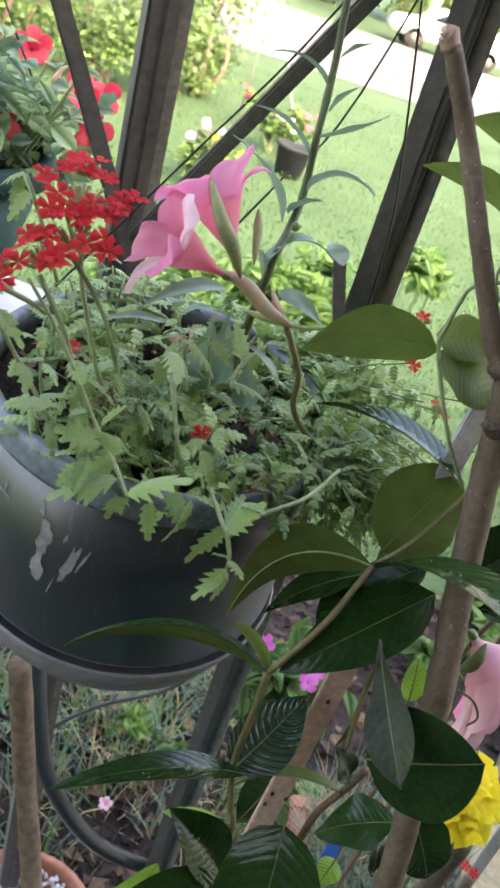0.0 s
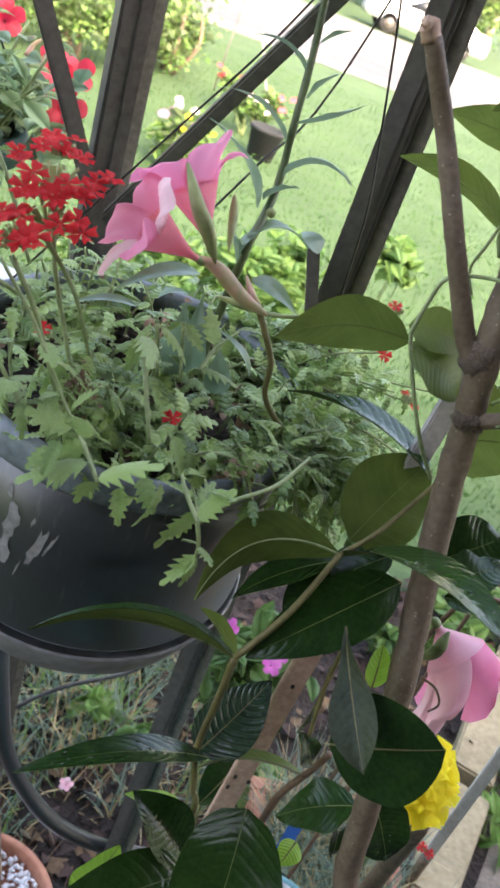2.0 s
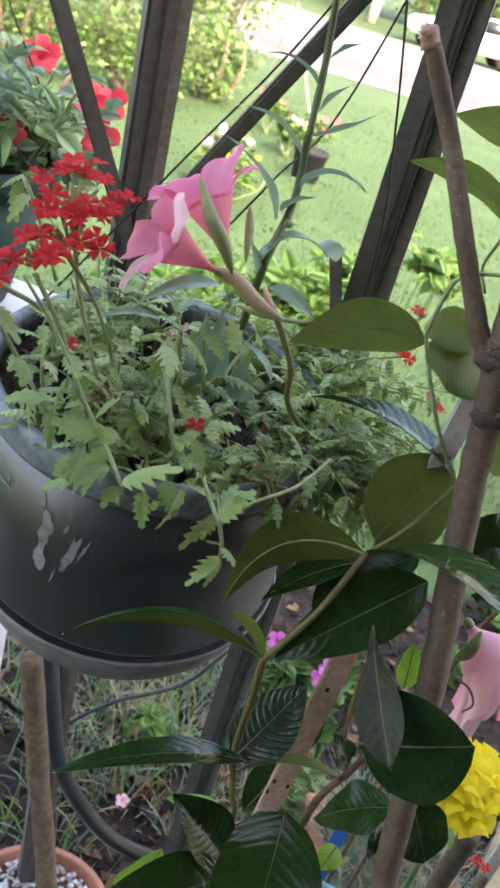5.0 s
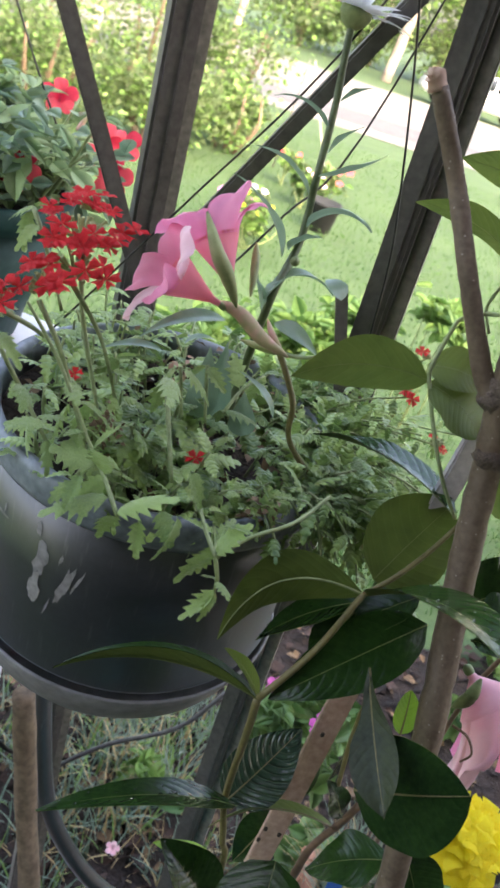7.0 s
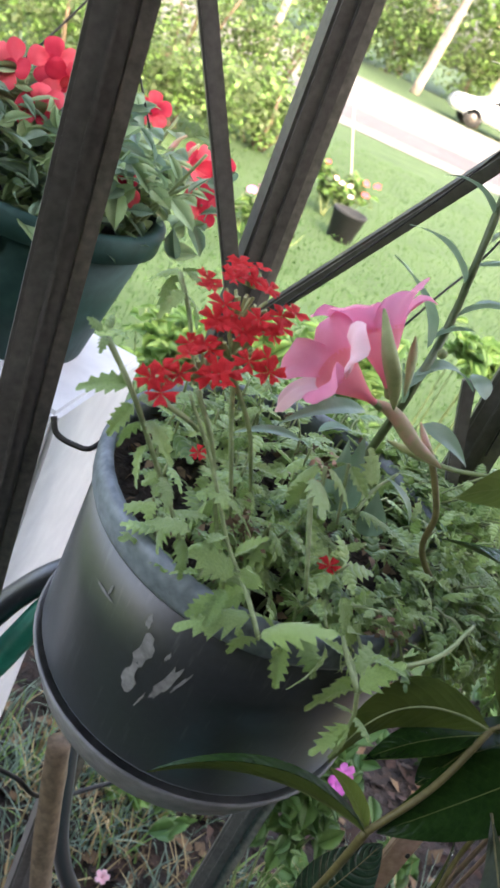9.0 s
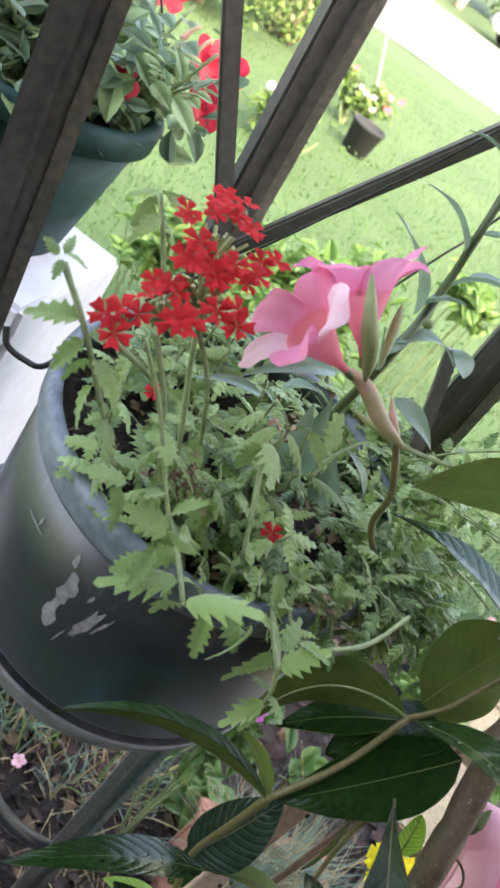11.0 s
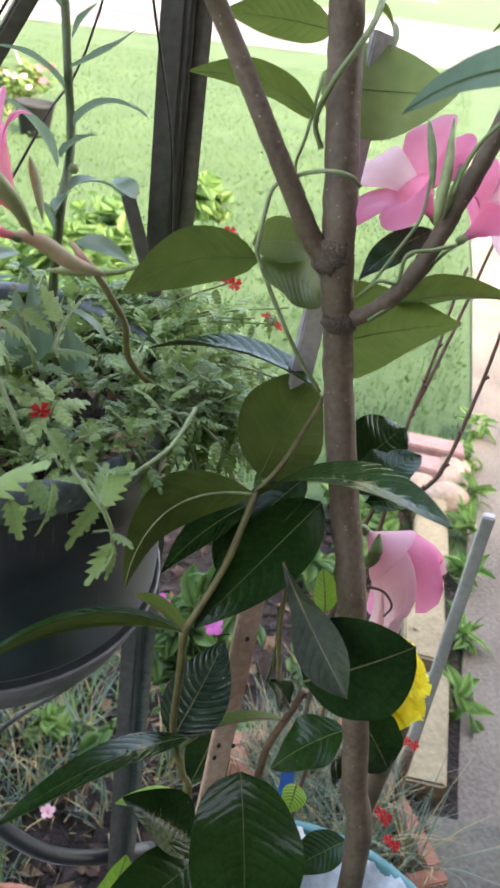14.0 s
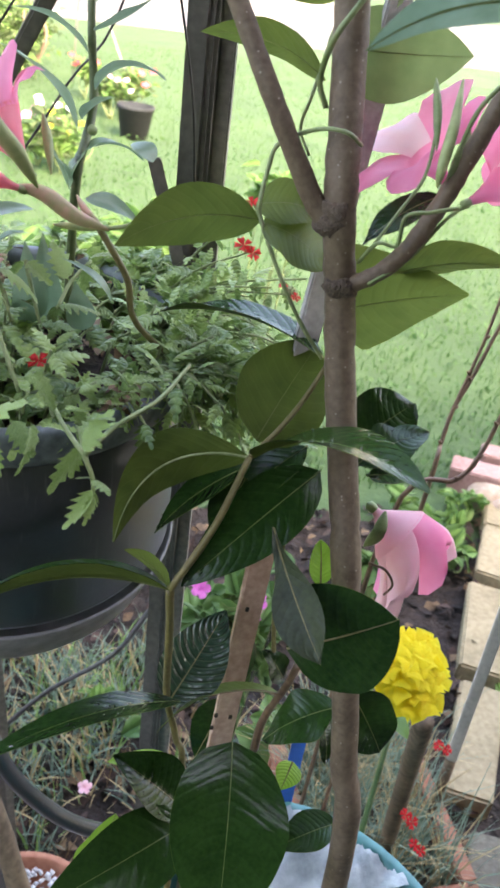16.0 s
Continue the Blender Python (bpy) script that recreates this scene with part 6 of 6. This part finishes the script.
def tufts(centres, blades, length, width, mats, rng, spread=0.05, name="blades", rise=1.0):
    """Thin arching blades in tufts, joined."""
    verts, faces, index = [], [], []
    for c in centres:
        for _ in range(blades):
            a = rng.uniform(0, 6.28)
            L = length * rng.uniform(0.5, 1.2)
            d = V((math.cos(a), math.sin(a), 0))
            s = V((-math.sin(a), math.cos(a), 0)) * width * rng.uniform(0.6, 1.2)
            q = V(c) + V((rng.gauss(0, spread), rng.gauss(0, spread), 0))
            lean = rng.uniform(0.15, 0.8)
            n = len(verts)
            for f in (0, 0.35, 0.7, 1.0):
                p = q + d * (L * lean * f * (0.5 + 0.5 * f)) + V((0, 0, L * rise * (f - 0.45 * lean * f * f)))
                verts += [p - s * (1 - f * 0.9), p + s * (1 - f * 0.9)]
            for i in range(3):
                faces.append((n + 2 * i, n + 2 * i + 1, n + 2 * i + 3, n + 2 * i + 2))
            index += [rng.randrange(len(mats))] * 3
    return mesh_of(name, verts, faces, mats, index)


rt = random.Random(77)
pinks = empty("dianthus", (0.62, 0.84, 0.16), label="grey-green grassy dianthus with small red flowers", category="flowering plant")
tagged(part("foliage", tufts([(0.62 + rt.uniform(-0.1, 0.1), 0.84 + rt.uniform(-0.14, 0.14), 0.16) for _ in range(30)], 36, 0.22, 0.0022, [GREYBLADE, GREYBLADE, STRAWBLADE], rt, 0.02), pinks, "fine grey-green blades"), kind="stuff")
for k, p in enumerate(((0.5312, 0.5768, 0.5048), (0.5679, 0.6478, 0.6022), (0.5116, 0.5876, 0.5487))):
    flower_head(pinks, p, (0.0, -0.4, 1), 2, 0.007, 0.008, 70 + k, label="small red flower")

yellow = empty("yellow_flower", (0.42, 0.52, 0.0), label="plant with a dense head of bright yellow flowers", category="flowering plant")
YF = [floret_mesh(PETAL_YELLOW, 50 + s, 1.35) for s in range(3)]
part("stem", tube([(0.42, 0.52, 0.0), (0.41, 0.52, 0.5), (0.392, 0.512, 0.884)], 0.004, 0.003, 8, 6, 0.05, 2, STEM_GREEN), yellow)
flower_head(yellow, (0.3920, 0.5110, 0.8960), (0.05, -0.45, 0.9), 30, 0.030, 0.0175, 91, YF, "dense head of bright yellow flowers", core=0.04)
flower_head(yellow, (0.3760, 0.5350, 0.9070), (-0.3, -0.4, 0.8), 6, 0.012, 0.014, 92, YF, "smaller head of yellow flowers", core=0.05)
flower_head(yellow, (0.4090, 0.5290, 0.9040), (0.2, -0.3, 0.9), 8, 0.015, 0.014, 93, YF, "smaller head of yellow flowers", core=0.05)
for k, (dx, dy, w) in enumerate(((-0.026, -0.018, 0.02), (0.024, -0.014, 0.022), (-0.028, 0.012, 0.026), (0.004, -0.028, 0.02), (0.026, 0.016, 0.022))):
    q = V((0.393, 0.5125, 0.866 - 0.012 * k))
    me, mid = blade(q, q + V((dx, dy, 0.004)), w, up=(0, -0.4, 1), arch=0.1, fold=0.2, seed=k, mats=[LEAF_BED, LEAF_BED])
    part("leaf", me, yellow)

# ---- mulch, dry leaves, tufts and seedlings in the bed ----
rb = random.Random(55)
bark = []
for _ in range(2600):
    y = rb.uniform(0.55, 2.0)
    bark.append(V((rb.uniform(-0.45, 0.62 + 0.55 * (y - 0.4)), y, 0.012 + rb.random() * 0.012)))
CHIP = surface("bark_chip", (0.020, 0.011, 0.008), (0.075, 0.042, 0.032), 0.9, 80, 14, 0.5, 0.003)
stuff("bark_chips", leaf_cloud(bark, 0.042, rb, [CHIP, MULCH, MULCH, CHIP, DRY], "bark_chips", 0.35, 1.4), "loose bark chips and dry leaves", "mulch")
clumps = [(0.10, 1.24), (0.17, 1.13), (0.22, 1.24), (0.27, 1.37), (0.06, 1.08), (0.13, 1.36), (-0.04, 1.2), (0.02, 1.42)]
tuft_spots = [(rb.uniform(-0.25, 0.55), rb.uniform(0.9, 1.5), 0.01) for _ in range(26)]
tuft_spots += [(x + rb.gauss(0, 0.022), y + rb.gauss(0, 0.022), 0.01) for x, y in clumps for _ in range(5)]
stuff("bed_grass", tufts(tuft_spots, 22, 0.14, 0.0030, [GREYBLADE, GREYBLADE, GREYBLADE, LEAF_BED, STRAWBLADE], rb, 0.03, rise=0.8), "thin blue-green and straw grass blades in the bed", "grass")
stuff("dry_stalks", tufts([(rb.uniform(0.0, 0.4), rb.uniform(0.75, 1.15), 0.01) for _ in range(26)], 9, 0.13, 0.002, [STRAWBLADE, DRY], rb, 0.03, rise=0.3), "dry straw stalks lying on the bed", "dry stalks")


def leafy_plant(name, foot, top, radii, count, size, mats, seed, label, category="plant", long=1.6, stems=5, knots=8):
    """A plant with several stems from its foot and an uneven crown of leaves."""
    rng = random.Random(seed)
    ob = empty(name, foot, label=label, category=category)
    f, t = V(foot), V(top)
    for k in range(stems):
        q = t + V((rng.gauss(0, radii[0] * 0.5), rng.gauss(0, radii[1] * 0.5), rng.uniform(-0.3, 0.3) * radii[2]))
        mid = f.lerp(q, 0.5) + V((rng.gauss(0, 0.02), rng.gauss(0, 0.02), 0))
        part("stem", tube([f + V((rng.gauss(0, 0.01), rng.gauss(0, 0.01), 0)), mid, q], size * 0.07, size * 0.03, 6, 4, 0.05, k, STEM_GREEN), ob)
    spots = [q for q in lumps(t, radii, count, rng, knots) if q.z > f.z + 0.02]
    tagged(part("foliage", leaf_cloud(spots, size, rng, mats, "foliage", 0.6, long, True), ob), kind="stuff")
    return ob


mp = leafy_plant("magenta_plant", (0.40, 0.98, 0.008), (0.37, 0.95, 0.50), (0.10, 0.09, 0.12), 260, 0.045, [LEAF_WEED, LEAF_WEED], 61, "leafy bedding plant with magenta flowers", "flowering plant")
for k, p in enumerate(((0.3563, 0.8754, 0.6351), (0.2855, 0.9186, 0.6480), (0.3766, 0.9149, 0.6195))):
    pink_flower(V(p) + V((0, 0.014, -0.012)), p, 0.014, [PETAL_MAGENTA], 120 + k, 0.8, 1.0, k * 0.9, "magenta flower", mp)
sp = leafy_plant("pale_plant", (0.18, 1.22, 0.01), (0.18, 1.22, 0.08), (0.05, 0.05, 0.04), 22, 0.05, [LEAF_BED], 62, "pale pink flower on a weed in the bed", "flowering plant")
pink_flower(V((0.1380, 0.9316, 0.1992)) + V((0, 0.01, -0.02)), (0.1356, 0.9282, 0.2129), 0.012, [PETAL_PALE], 131, 0.9, 0.9, 0, "pale pink flower", sp)
for k, (p, n, s) in enumerate((((0.285, 1.19, 0.01), 7, 0.05), ((0.62, 1.45, 0.01), 30, 0.06), ((0.75, 1.25, 0.01), 30, 0.05), ((0.95, 1.62, 0.01), 40, 0.07), ((0.55, 1.1, 0.01), 30, 0.06))):
    leafy_plant("green_seedling", p, V(p) + V((0, 0, 0.07)), (0.05, 0.05, 0.04), n, s, [LEAF_WEED], 200 + k, "small bright green seedling in the mulch", "weed", 1.3, 3, 4)
for k, (q, r, n) in enumerate((((0.1294, 2.2761, 0.6280), 0.17, 170), ((0.3088, 2.2554, 0.6468), 0.17, 190), ((0.4738, 2.4658, 0.6573), 0.15, 140), ((0.7649, 2.5018, 0.8089), 0.10, 50), ((0.2223, 1.9336, 0.6693), 0.16, 160), ((0.2721, 2.2183, 0.5485), 0.16, 170), ((-0.0767, 2.4658, 0.4890), 0.16, 140))):
    leafy_plant("tall_leafy_plant", (q[0], q[1] + 0.05, 0.01 if q[1] < 2.0 else 0.0), q, (r, r, r * 0.7), n * 3, 0.06, [LEAF_BED, LEAF_BED], 220 + k, "tall bright green leafy plant behind the pots", "plant", 1.5, 5, 6)

# ---- edging along the path ----
SLAB = surface("mossy_concrete", (0.06, 0.058, 0.042), (0.16, 0.15, 0.115), 0.9, 90, 6, 0.5, 0.005)
ANG = -math.degrees(math.atan2(0.185, 0.322))
for k, (c, l) in enumerate((((0.985, 1.075), 0.33), ((1.170, 1.41), 0.34), ((1.352, 1.705), 0.26), ((1.462, 1.90), 0.18))):
    tagged(new("paver", block((0.105, l, 0.06), (c[0], c[1], 0.03), ANG + (k % 2) * 2 - 1, 0.006, PAVER, "paver", k, 0.004)), label="tan concrete edging paver beside the path", category="paver", group="path edging")
for k, (c, turn) in enumerate((((1.47, 2.08), -34), ((1.62, 2.17), -26))):
    tagged(new("brick", block((0.20, 0.095, 0.10), (c[0], c[1], 0.05), turn, 0.005, BRICK, "brick", 20 + k, 0.003, (0, -4 + 4 * (k % 2)))), label="pink brick on edge beside the lawn", category="brick", group="edging bricks")
for k, (c, s) in enumerate((((1.47, 2.00), (0.075, 0.06, 0.05)), ((1.59, 2.03), (0.09, 0.075, 0.055)), ((1.53, 1.93), (0.085, 0.06, 0.05)), ((1.66, 2.10), (0.07, 0.055, 0.045)))):
    bm = bmesh.new()
    bmesh.ops.create_icosphere(bm, subdivisions=3, radius=1.0)
    for v in bm.verts:
        v.co *= 1 + 0.22 * noise.noise(v.co * 1.3 + V((k * 7, 0, 0)))
        v.co = V((v.co.x * s[0], v.co.y * s[1], max(-0.8, v.co.z) * s[2]))
        v.co += V((c[0], c[1], s[2] * 0.78))
    for f in bm.faces:
        f.smooth = True
    me = bpy.data.meshes.new("stone")
    bm.to_mesh(me)
    bm.free()
    me.materials.append(STONE)
    tagged(new("stone", me), label="rounded tan edging stone", category="stone", group="edging stones")
tagged(new("path_slab", block((0.42, 0.5, 0.03), (0.978, 0.571, 0.017), -25, 0.006, SLAB, "slab", 4, 0.006)), label="rough concrete slab at the path's edge", category="slab", kind="structure")
for k in range(7):
    x, y = 1.12 + k * 0.13, 1.14 + k * 0.20
    leafy_plant("path_weed", (x, y, 0.01), (x, y, 0.05), (0.04, 0.06, 0.03), 22, 0.07, [LEAF_BED], 240 + k, "green weed growing along the path's edge", "weed", 2.6, 2, 3)

for k, (x, y) in enumerate(((1.16, 1.95), (1.23, 1.85), (1.19, 1.71), (1.11, 1.69), (1.34, 1.93), (1.17, 1.79))):
    leafy_plant("bed_weed", (x, y, 0.01), (x, y, 0.07), (0.05, 0.05, 0.04), 34, 0.055, [LEAF_BED, LEAF_WEED], 260 + k, "low green weed in the bed beside the pavers", "weed", 1.4, 3, 4)

# ---- far lawn: flower bed, bucket, bushes ----
NURSERY = surface("matte_black_plastic", (0.005, 0.0065, 0.008), (0.013, 0.017, 0.020), 0.9, 40, 6, 0.1, 0.001)
bucket = empty("black_bucket", (0.765, 6.97, 0), label="black plastic nursery pot on the lawn", category="plant pot")
part("bucket", moved(lathe([(0.0, 0.0), (0.105, 0.0), (0.14, 0.22), (0.148, 0.22), (0.148, 0.245), (0.135, 0.245), (0.1, 0.02), (0.0, 0.02)], 32, NURSERY), pose(0.765, 6.97, 0)), bucket)
for k, (p, mat, s, lab) in enumerate((((0.03, 5.85), PETAL_MAGENTA, 0.05, "purple"), ((0.16, 6.20), PETAL_WHITE, 0.040, "white"), ((0.62, 7.6), PETAL_PALE, 0.035, "pale pink"), ((0.19, 5.70), PETAL_YELLOW, 0.03, "yellow"), ((0.45, 8.4), PETAL_CORAL, 0.04, "orange red"), ((0.85, 8.0), PETAL_CORAL, 0.05, "red"))):
    fp = leafy_plant("bedding_flower", (*p, 0), (*p, 0.22), (0.16, 0.16, 0.12), 150, 0.09, [LEAF_FAR, LEAF_BED], 300 + k, "clump of %s flowers on the lawn" % lab, "flowering plant")
    rr = random.Random(k)
    for j in range(4):
        q = V((p[0] + rr.uniform(-0.16, 0.16), p[1] - rr.uniform(0.0, 0.16), 0.26 + rr.uniform(0, 0.12)))
        part_at("flower", floret_mesh(mat, j, 1.3), fp, pointing(q, (rr.uniform(-0.4, 0.4), -0.7, 0.9), s * 0.75))
rod = empty("thin_rod", (0.91, 8.2, 0), label="thin pale rod standing in the lawn", category="rod")
part("rod", tube([(0.91, 8.2, 0), (0.40, 8.2, 1.15)], 0.007, 0.006, 7, 3, mat=GREY_WOOD), rod)
rod2 = empty("thin_rod", (0.35, 9.2, 0), label="thin brown garden cane in the lawn", category="rod")
part("rod", tube([(0.35, 9.2, 0), (0.40, 9.2, 1.1)], 0.008, 0.007, 7, 3, mat=BAR_PAINT), rod2)


def bush(place, radii, count, size, seed, label="bushy green garden shrub", trunks=4, mats=None):
    rng = random.Random(seed)
    x, y = place
    ob = empty("bush", (x, y, 0), label=label, category="bush")
    for k in range(trunks):
        a = rng.uniform(0, 6.28)
        part("trunk", tube([(x + 0.1 * math.cos(a), y + 0.1 * math.sin(a), 0), (x + 0.3 * math.cos(a), y + 0.3 * math.sin(a), radii[2] * 0.8), (x + radii[0] * 0.6 * math.cos(a), y + radii[1] * 0.6 * math.sin(a), radii[2] * 1.5)], 0.03, 0.012, 7, 5, 0.1, k, BARK), ob)
    spots = [q for q in lumps((x, y, radii[2]), radii, count, rng, 14, 0.5) if q.z > 0.05]
    tagged(part("foliage", leaf_cloud(spots, size, rng, mats or [LEAF_FAR, LEAF_FAR, LEAF_BED], "foliage", 0.8, 1.6), ob), kind="stuff")
    return ob


for k, (p, r) in enumerate((((-5.2, 11.5), (1.3, 1.0, 1.0)), ((-3.7, 10.4), (1.2, 0.9, 0.9)), ((-2.4, 9.8), (1.0, 0.8, 0.85)), ((-1.3, 10.2), (0.9, 0.8, 0.8)), ((-0.45, 10.6), (0.7, 0.6, 0.75)), ((-1.9, 8.0), (0.7, 0.6, 0.5)), ((-0.9, 8.3), (0.6, 0.5, 0.42)), ((-3.0, 7.8), (0.8, 0.6, 0.55)), ((-0.2, 9.3), (0.45, 0.4, 0.4)), ((-7.0, 12.5), (1.5, 1.2, 1.3)))):
    bush(p, r, 3000, 0.066, 400 + k)


def tree(place, height, lean, trunk_r, crown, count, size, seed, label, bare=0.45):
    """A tapered trunk with limbs and an uneven, open crown."""
    rng = random.Random(seed)
    x, y = place
    ob = empty("tree", (x, y, 0), label=label, category="tree")
    top = V((x + lean, y, height))
    part("trunk", tube([(x, y, 0), V((x, y, 0)).lerp(top, 0.5) + V((rng.uniform(-0.2, 0.2), 0, 0)), top], trunk_r, trunk_r * 0.35, 10, 8, 0.08, seed, PALE_BARK), ob)
    knots = []
    for k in range(9):
        f = rng.uniform(bare, 0.95)
        b = V((x, y, 0)).lerp(top, f)
        e = b + V((rng.uniform(-1, 1) * crown[0], rng.uniform(-1, 1) * crown[1], rng.uniform(0.1, 0.8) * crown[2]))
        part("limb", tube([b, b.lerp(e, 0.5) + V((0, 0, 0.2)), e], trunk_r * 0.35, trunk_r * 0.1, 6, 4, 0.1, k, PALE_BARK), ob)
        knots.append(e)
    spots = []
    for _ in range(count):
        e = rng.choice(knots)
        spots.append(e + V((rng.gauss(0, crown[0] * 0.28), rng.gauss(0, crown[1] * 0.28), rng.gauss(0, crown[2] * 0.25))))
    tagged(part("crown", leaf_cloud(spots, size, rng, [LEAF_FAR, LEAF_BED, LEAF_FAR], "crown", 0.9, 1.5), ob), kind="stuff")
    return ob


PALE_BARK = surface("pale_bark", (0.2, 0.15, 0.12), (0.5, 0.42, 0.36), 0.9, 20, 2, 0.5, 0.02)
tree((4.65, 37.0), 9.0, 0.6, 0.22, (2.4, 2.0, 2.2), 2200, 0.30, 501, "roadside tree with a pale sunlit trunk", 0.5)
tree((6.6, 33.0), 8.0, 0.9, 0.18, (2.2, 2.0, 2.0), 1800, 0.30, 502, "roadside tree with a pale slanting trunk", 0.55)
tree((-0.55, 11.9), 4.2, 0.5, 0.06, (1.0, 0.8, 0.9), 1700, 0.10, 503, "young slender tree with sparse leaves", 0.35)
tree((-2.4, 12.6), 4.6, 0.3, 0.07, (1.2, 0.9, 1.0), 2000, 0.10, 504, "young slender tree with sparse leaves", 0.3)
for k, (x, y, h) in enumerate(((-12, 44, 11), (-5, 47, 12), (1, 46, 10), (5, 50, 12), (10, 48, 12), (15, 50, 11), (14.5, 53, 13), (-19, 42, 12), (16, 62, 13), (-9, 20, 8), (-14, 24, 9))):
    tree((x, y), h, 0.3, 0.25, (3.6, 3.0, 3.4), 5200, 0.30, 520 + k, "large leafy tree beyond the road", 0.12)
for k, (x, y) in enumerate(((1, 43), (4, 45), (8, 46), (12, 47), (-4, 42), (12.5, 48), (-9, 41))):
    bush((x, y), (2.6, 1.6, 1.7), 3000, 0.24, 560 + k, "dense green roadside shrub")

# ---- white house far beyond the road ----
house = empty("house", (32.5, 70, 0), label="white house standing far beyond the road", category="house")
part("wall", block((12.0, 8.0, 4.8), (32.5, 70, 2.4), -20, 0.05, WHITE_PAINT), house)
part("roof", block((13.0, 9.0, 0.35), (32.5, 70, 4.97), -20, 0.08, ROAD), house, "pale flat overhanging roof")

# ---- parked car across the road ----
car = empty("car", (7.5, 32.3, 0), label="white car parked across the road", category="car")
CAR_PAINT = surface("white_car_paint", (0.75, 0.75, 0.76), (0.82, 0.82, 0.82), 0.2, 4, 1, 0.0)
GLASS, gt, gb, go = material("car_glass")
gb.inputs["Base Color"].default_value, gb.inputs["Roughness"].default_value = (0.02, 0.025, 0.03, 1), 0.05
RUBBER = surface("tyre_rubber", (0.01, 0.01, 0.01), (0.03, 0.03, 0.03), 0.8, 20, 4, 0.1, 0.002)


def extruded(profile, y0, y1, mat, bevel=0.05):
    bm = bmesh.new()
    vs = [bm.verts.new((x, y0, z)) for x, z in profile]
    f = bm.faces.new(vs)
    e = bmesh.ops.extrude_face_region(bm, geom=[f])
    bmesh.ops.translate(bm, vec=(0, y1 - y0, 0), verts=[v for v in e["geom"] if isinstance(v, bmesh.types.BMVert)])
    bmesh.ops.recalc_face_normals(bm, faces=bm.faces)
    if bevel:
        bmesh.ops.bevel(bm, geom=list(bm.edges), offset=bevel, segments=2, affect="EDGES")
    me = bpy.data.meshes.new("panel")
    bm.to_mesh(me)
    bm.free()
    me.materials.append(mat)
    return smooth(me)


CX, CY = 5.3, 31.5
cb = part("body", moved(extruded([(0.05, 0.35), (0.0, 0.62), (0.15, 0.86), (1.0, 0.98), (1.75, 1.42), (3.1, 1.46), (3.9, 1.05), (4.4, 0.98), (4.48, 0.5), (4.4, 0.33)], 0, 1.7, CAR_PAINT, 0.06), pose(CX, CY, 0)), car)
for prof in ([(1.2, 1.0), (1.8, 1.36), (2.35, 1.4), (2.35, 1.0)], [(2.45, 1.0), (2.45, 1.4), (3.05, 1.39), (3.6, 1.05)]):
    part("side_window", moved(extruded(prof, -0.012, 0.02, GLASS, 0), pose(CX, CY, 0)), cb, "dark side window")
for x in (0.85, 3.55):
    for y in (0.1, 1.6):
        w = part("wheel", moved(lathe([(0.0, -0.1), (0.30, -0.1), (0.33, -0.06), (0.33, 0.06), (0.30, 0.1), (0.0, 0.1)], 28, RUBBER), pose(CX + x, CY + y, 0.34) @ pose(0, 0, 0, 90)), car, "black tyre")
        part("rim", moved(lathe([(0.0, -0.115), (0.14, -0.112), (0.16, -0.1), (0.16, 0.1), (0.0, 0.115)], 20, BAR_PAINT), pose(CX + x, CY + y, 0.34) @ pose(0, 0, 0, 90)), w, "grey wheel rim")
part("headlight", moved(block((0.12, 0.3, 0.12), (0.06, 0.3, 0.72), 0, 0.03, GLASS), pose(CX, CY, 0)), car)

# ---- blue ribbon tied to the branched stake ----
RIBBON = thin("blue_ribbon", (0.02, 0.20, 0.62), (0.08, 0.36, 0.80), 0.35, 0.4, 200, gloss=0.5)
ribbon = empty("ribbon", (0.2207, 0.5365, 1.5039), label="bright blue plastic ribbon tied round the stake", category="ribbon")
for k, (a, b) in enumerate((((0.2222, 0.5303, 1.5112), (0.1983, 0.5451, 1.4947)), ((0.1951, 0.5425, 1.4880), (0.2110, 0.5264, 1.4665)), ((0.2241, 0.5293, 1.5065), (0.2082, 0.5287, 1.4729)))):
    me, mid = blade(a, b, 0.0062, up=turned(0.8, 0.4), arch=(0.10, 0.06, 0.03)[k], fold=0.1, shape="strap", nu=12, nv=3, seed=k, mats=[RIBBON, RIBBON], name="strip")
    part("strip", me, ribbon)
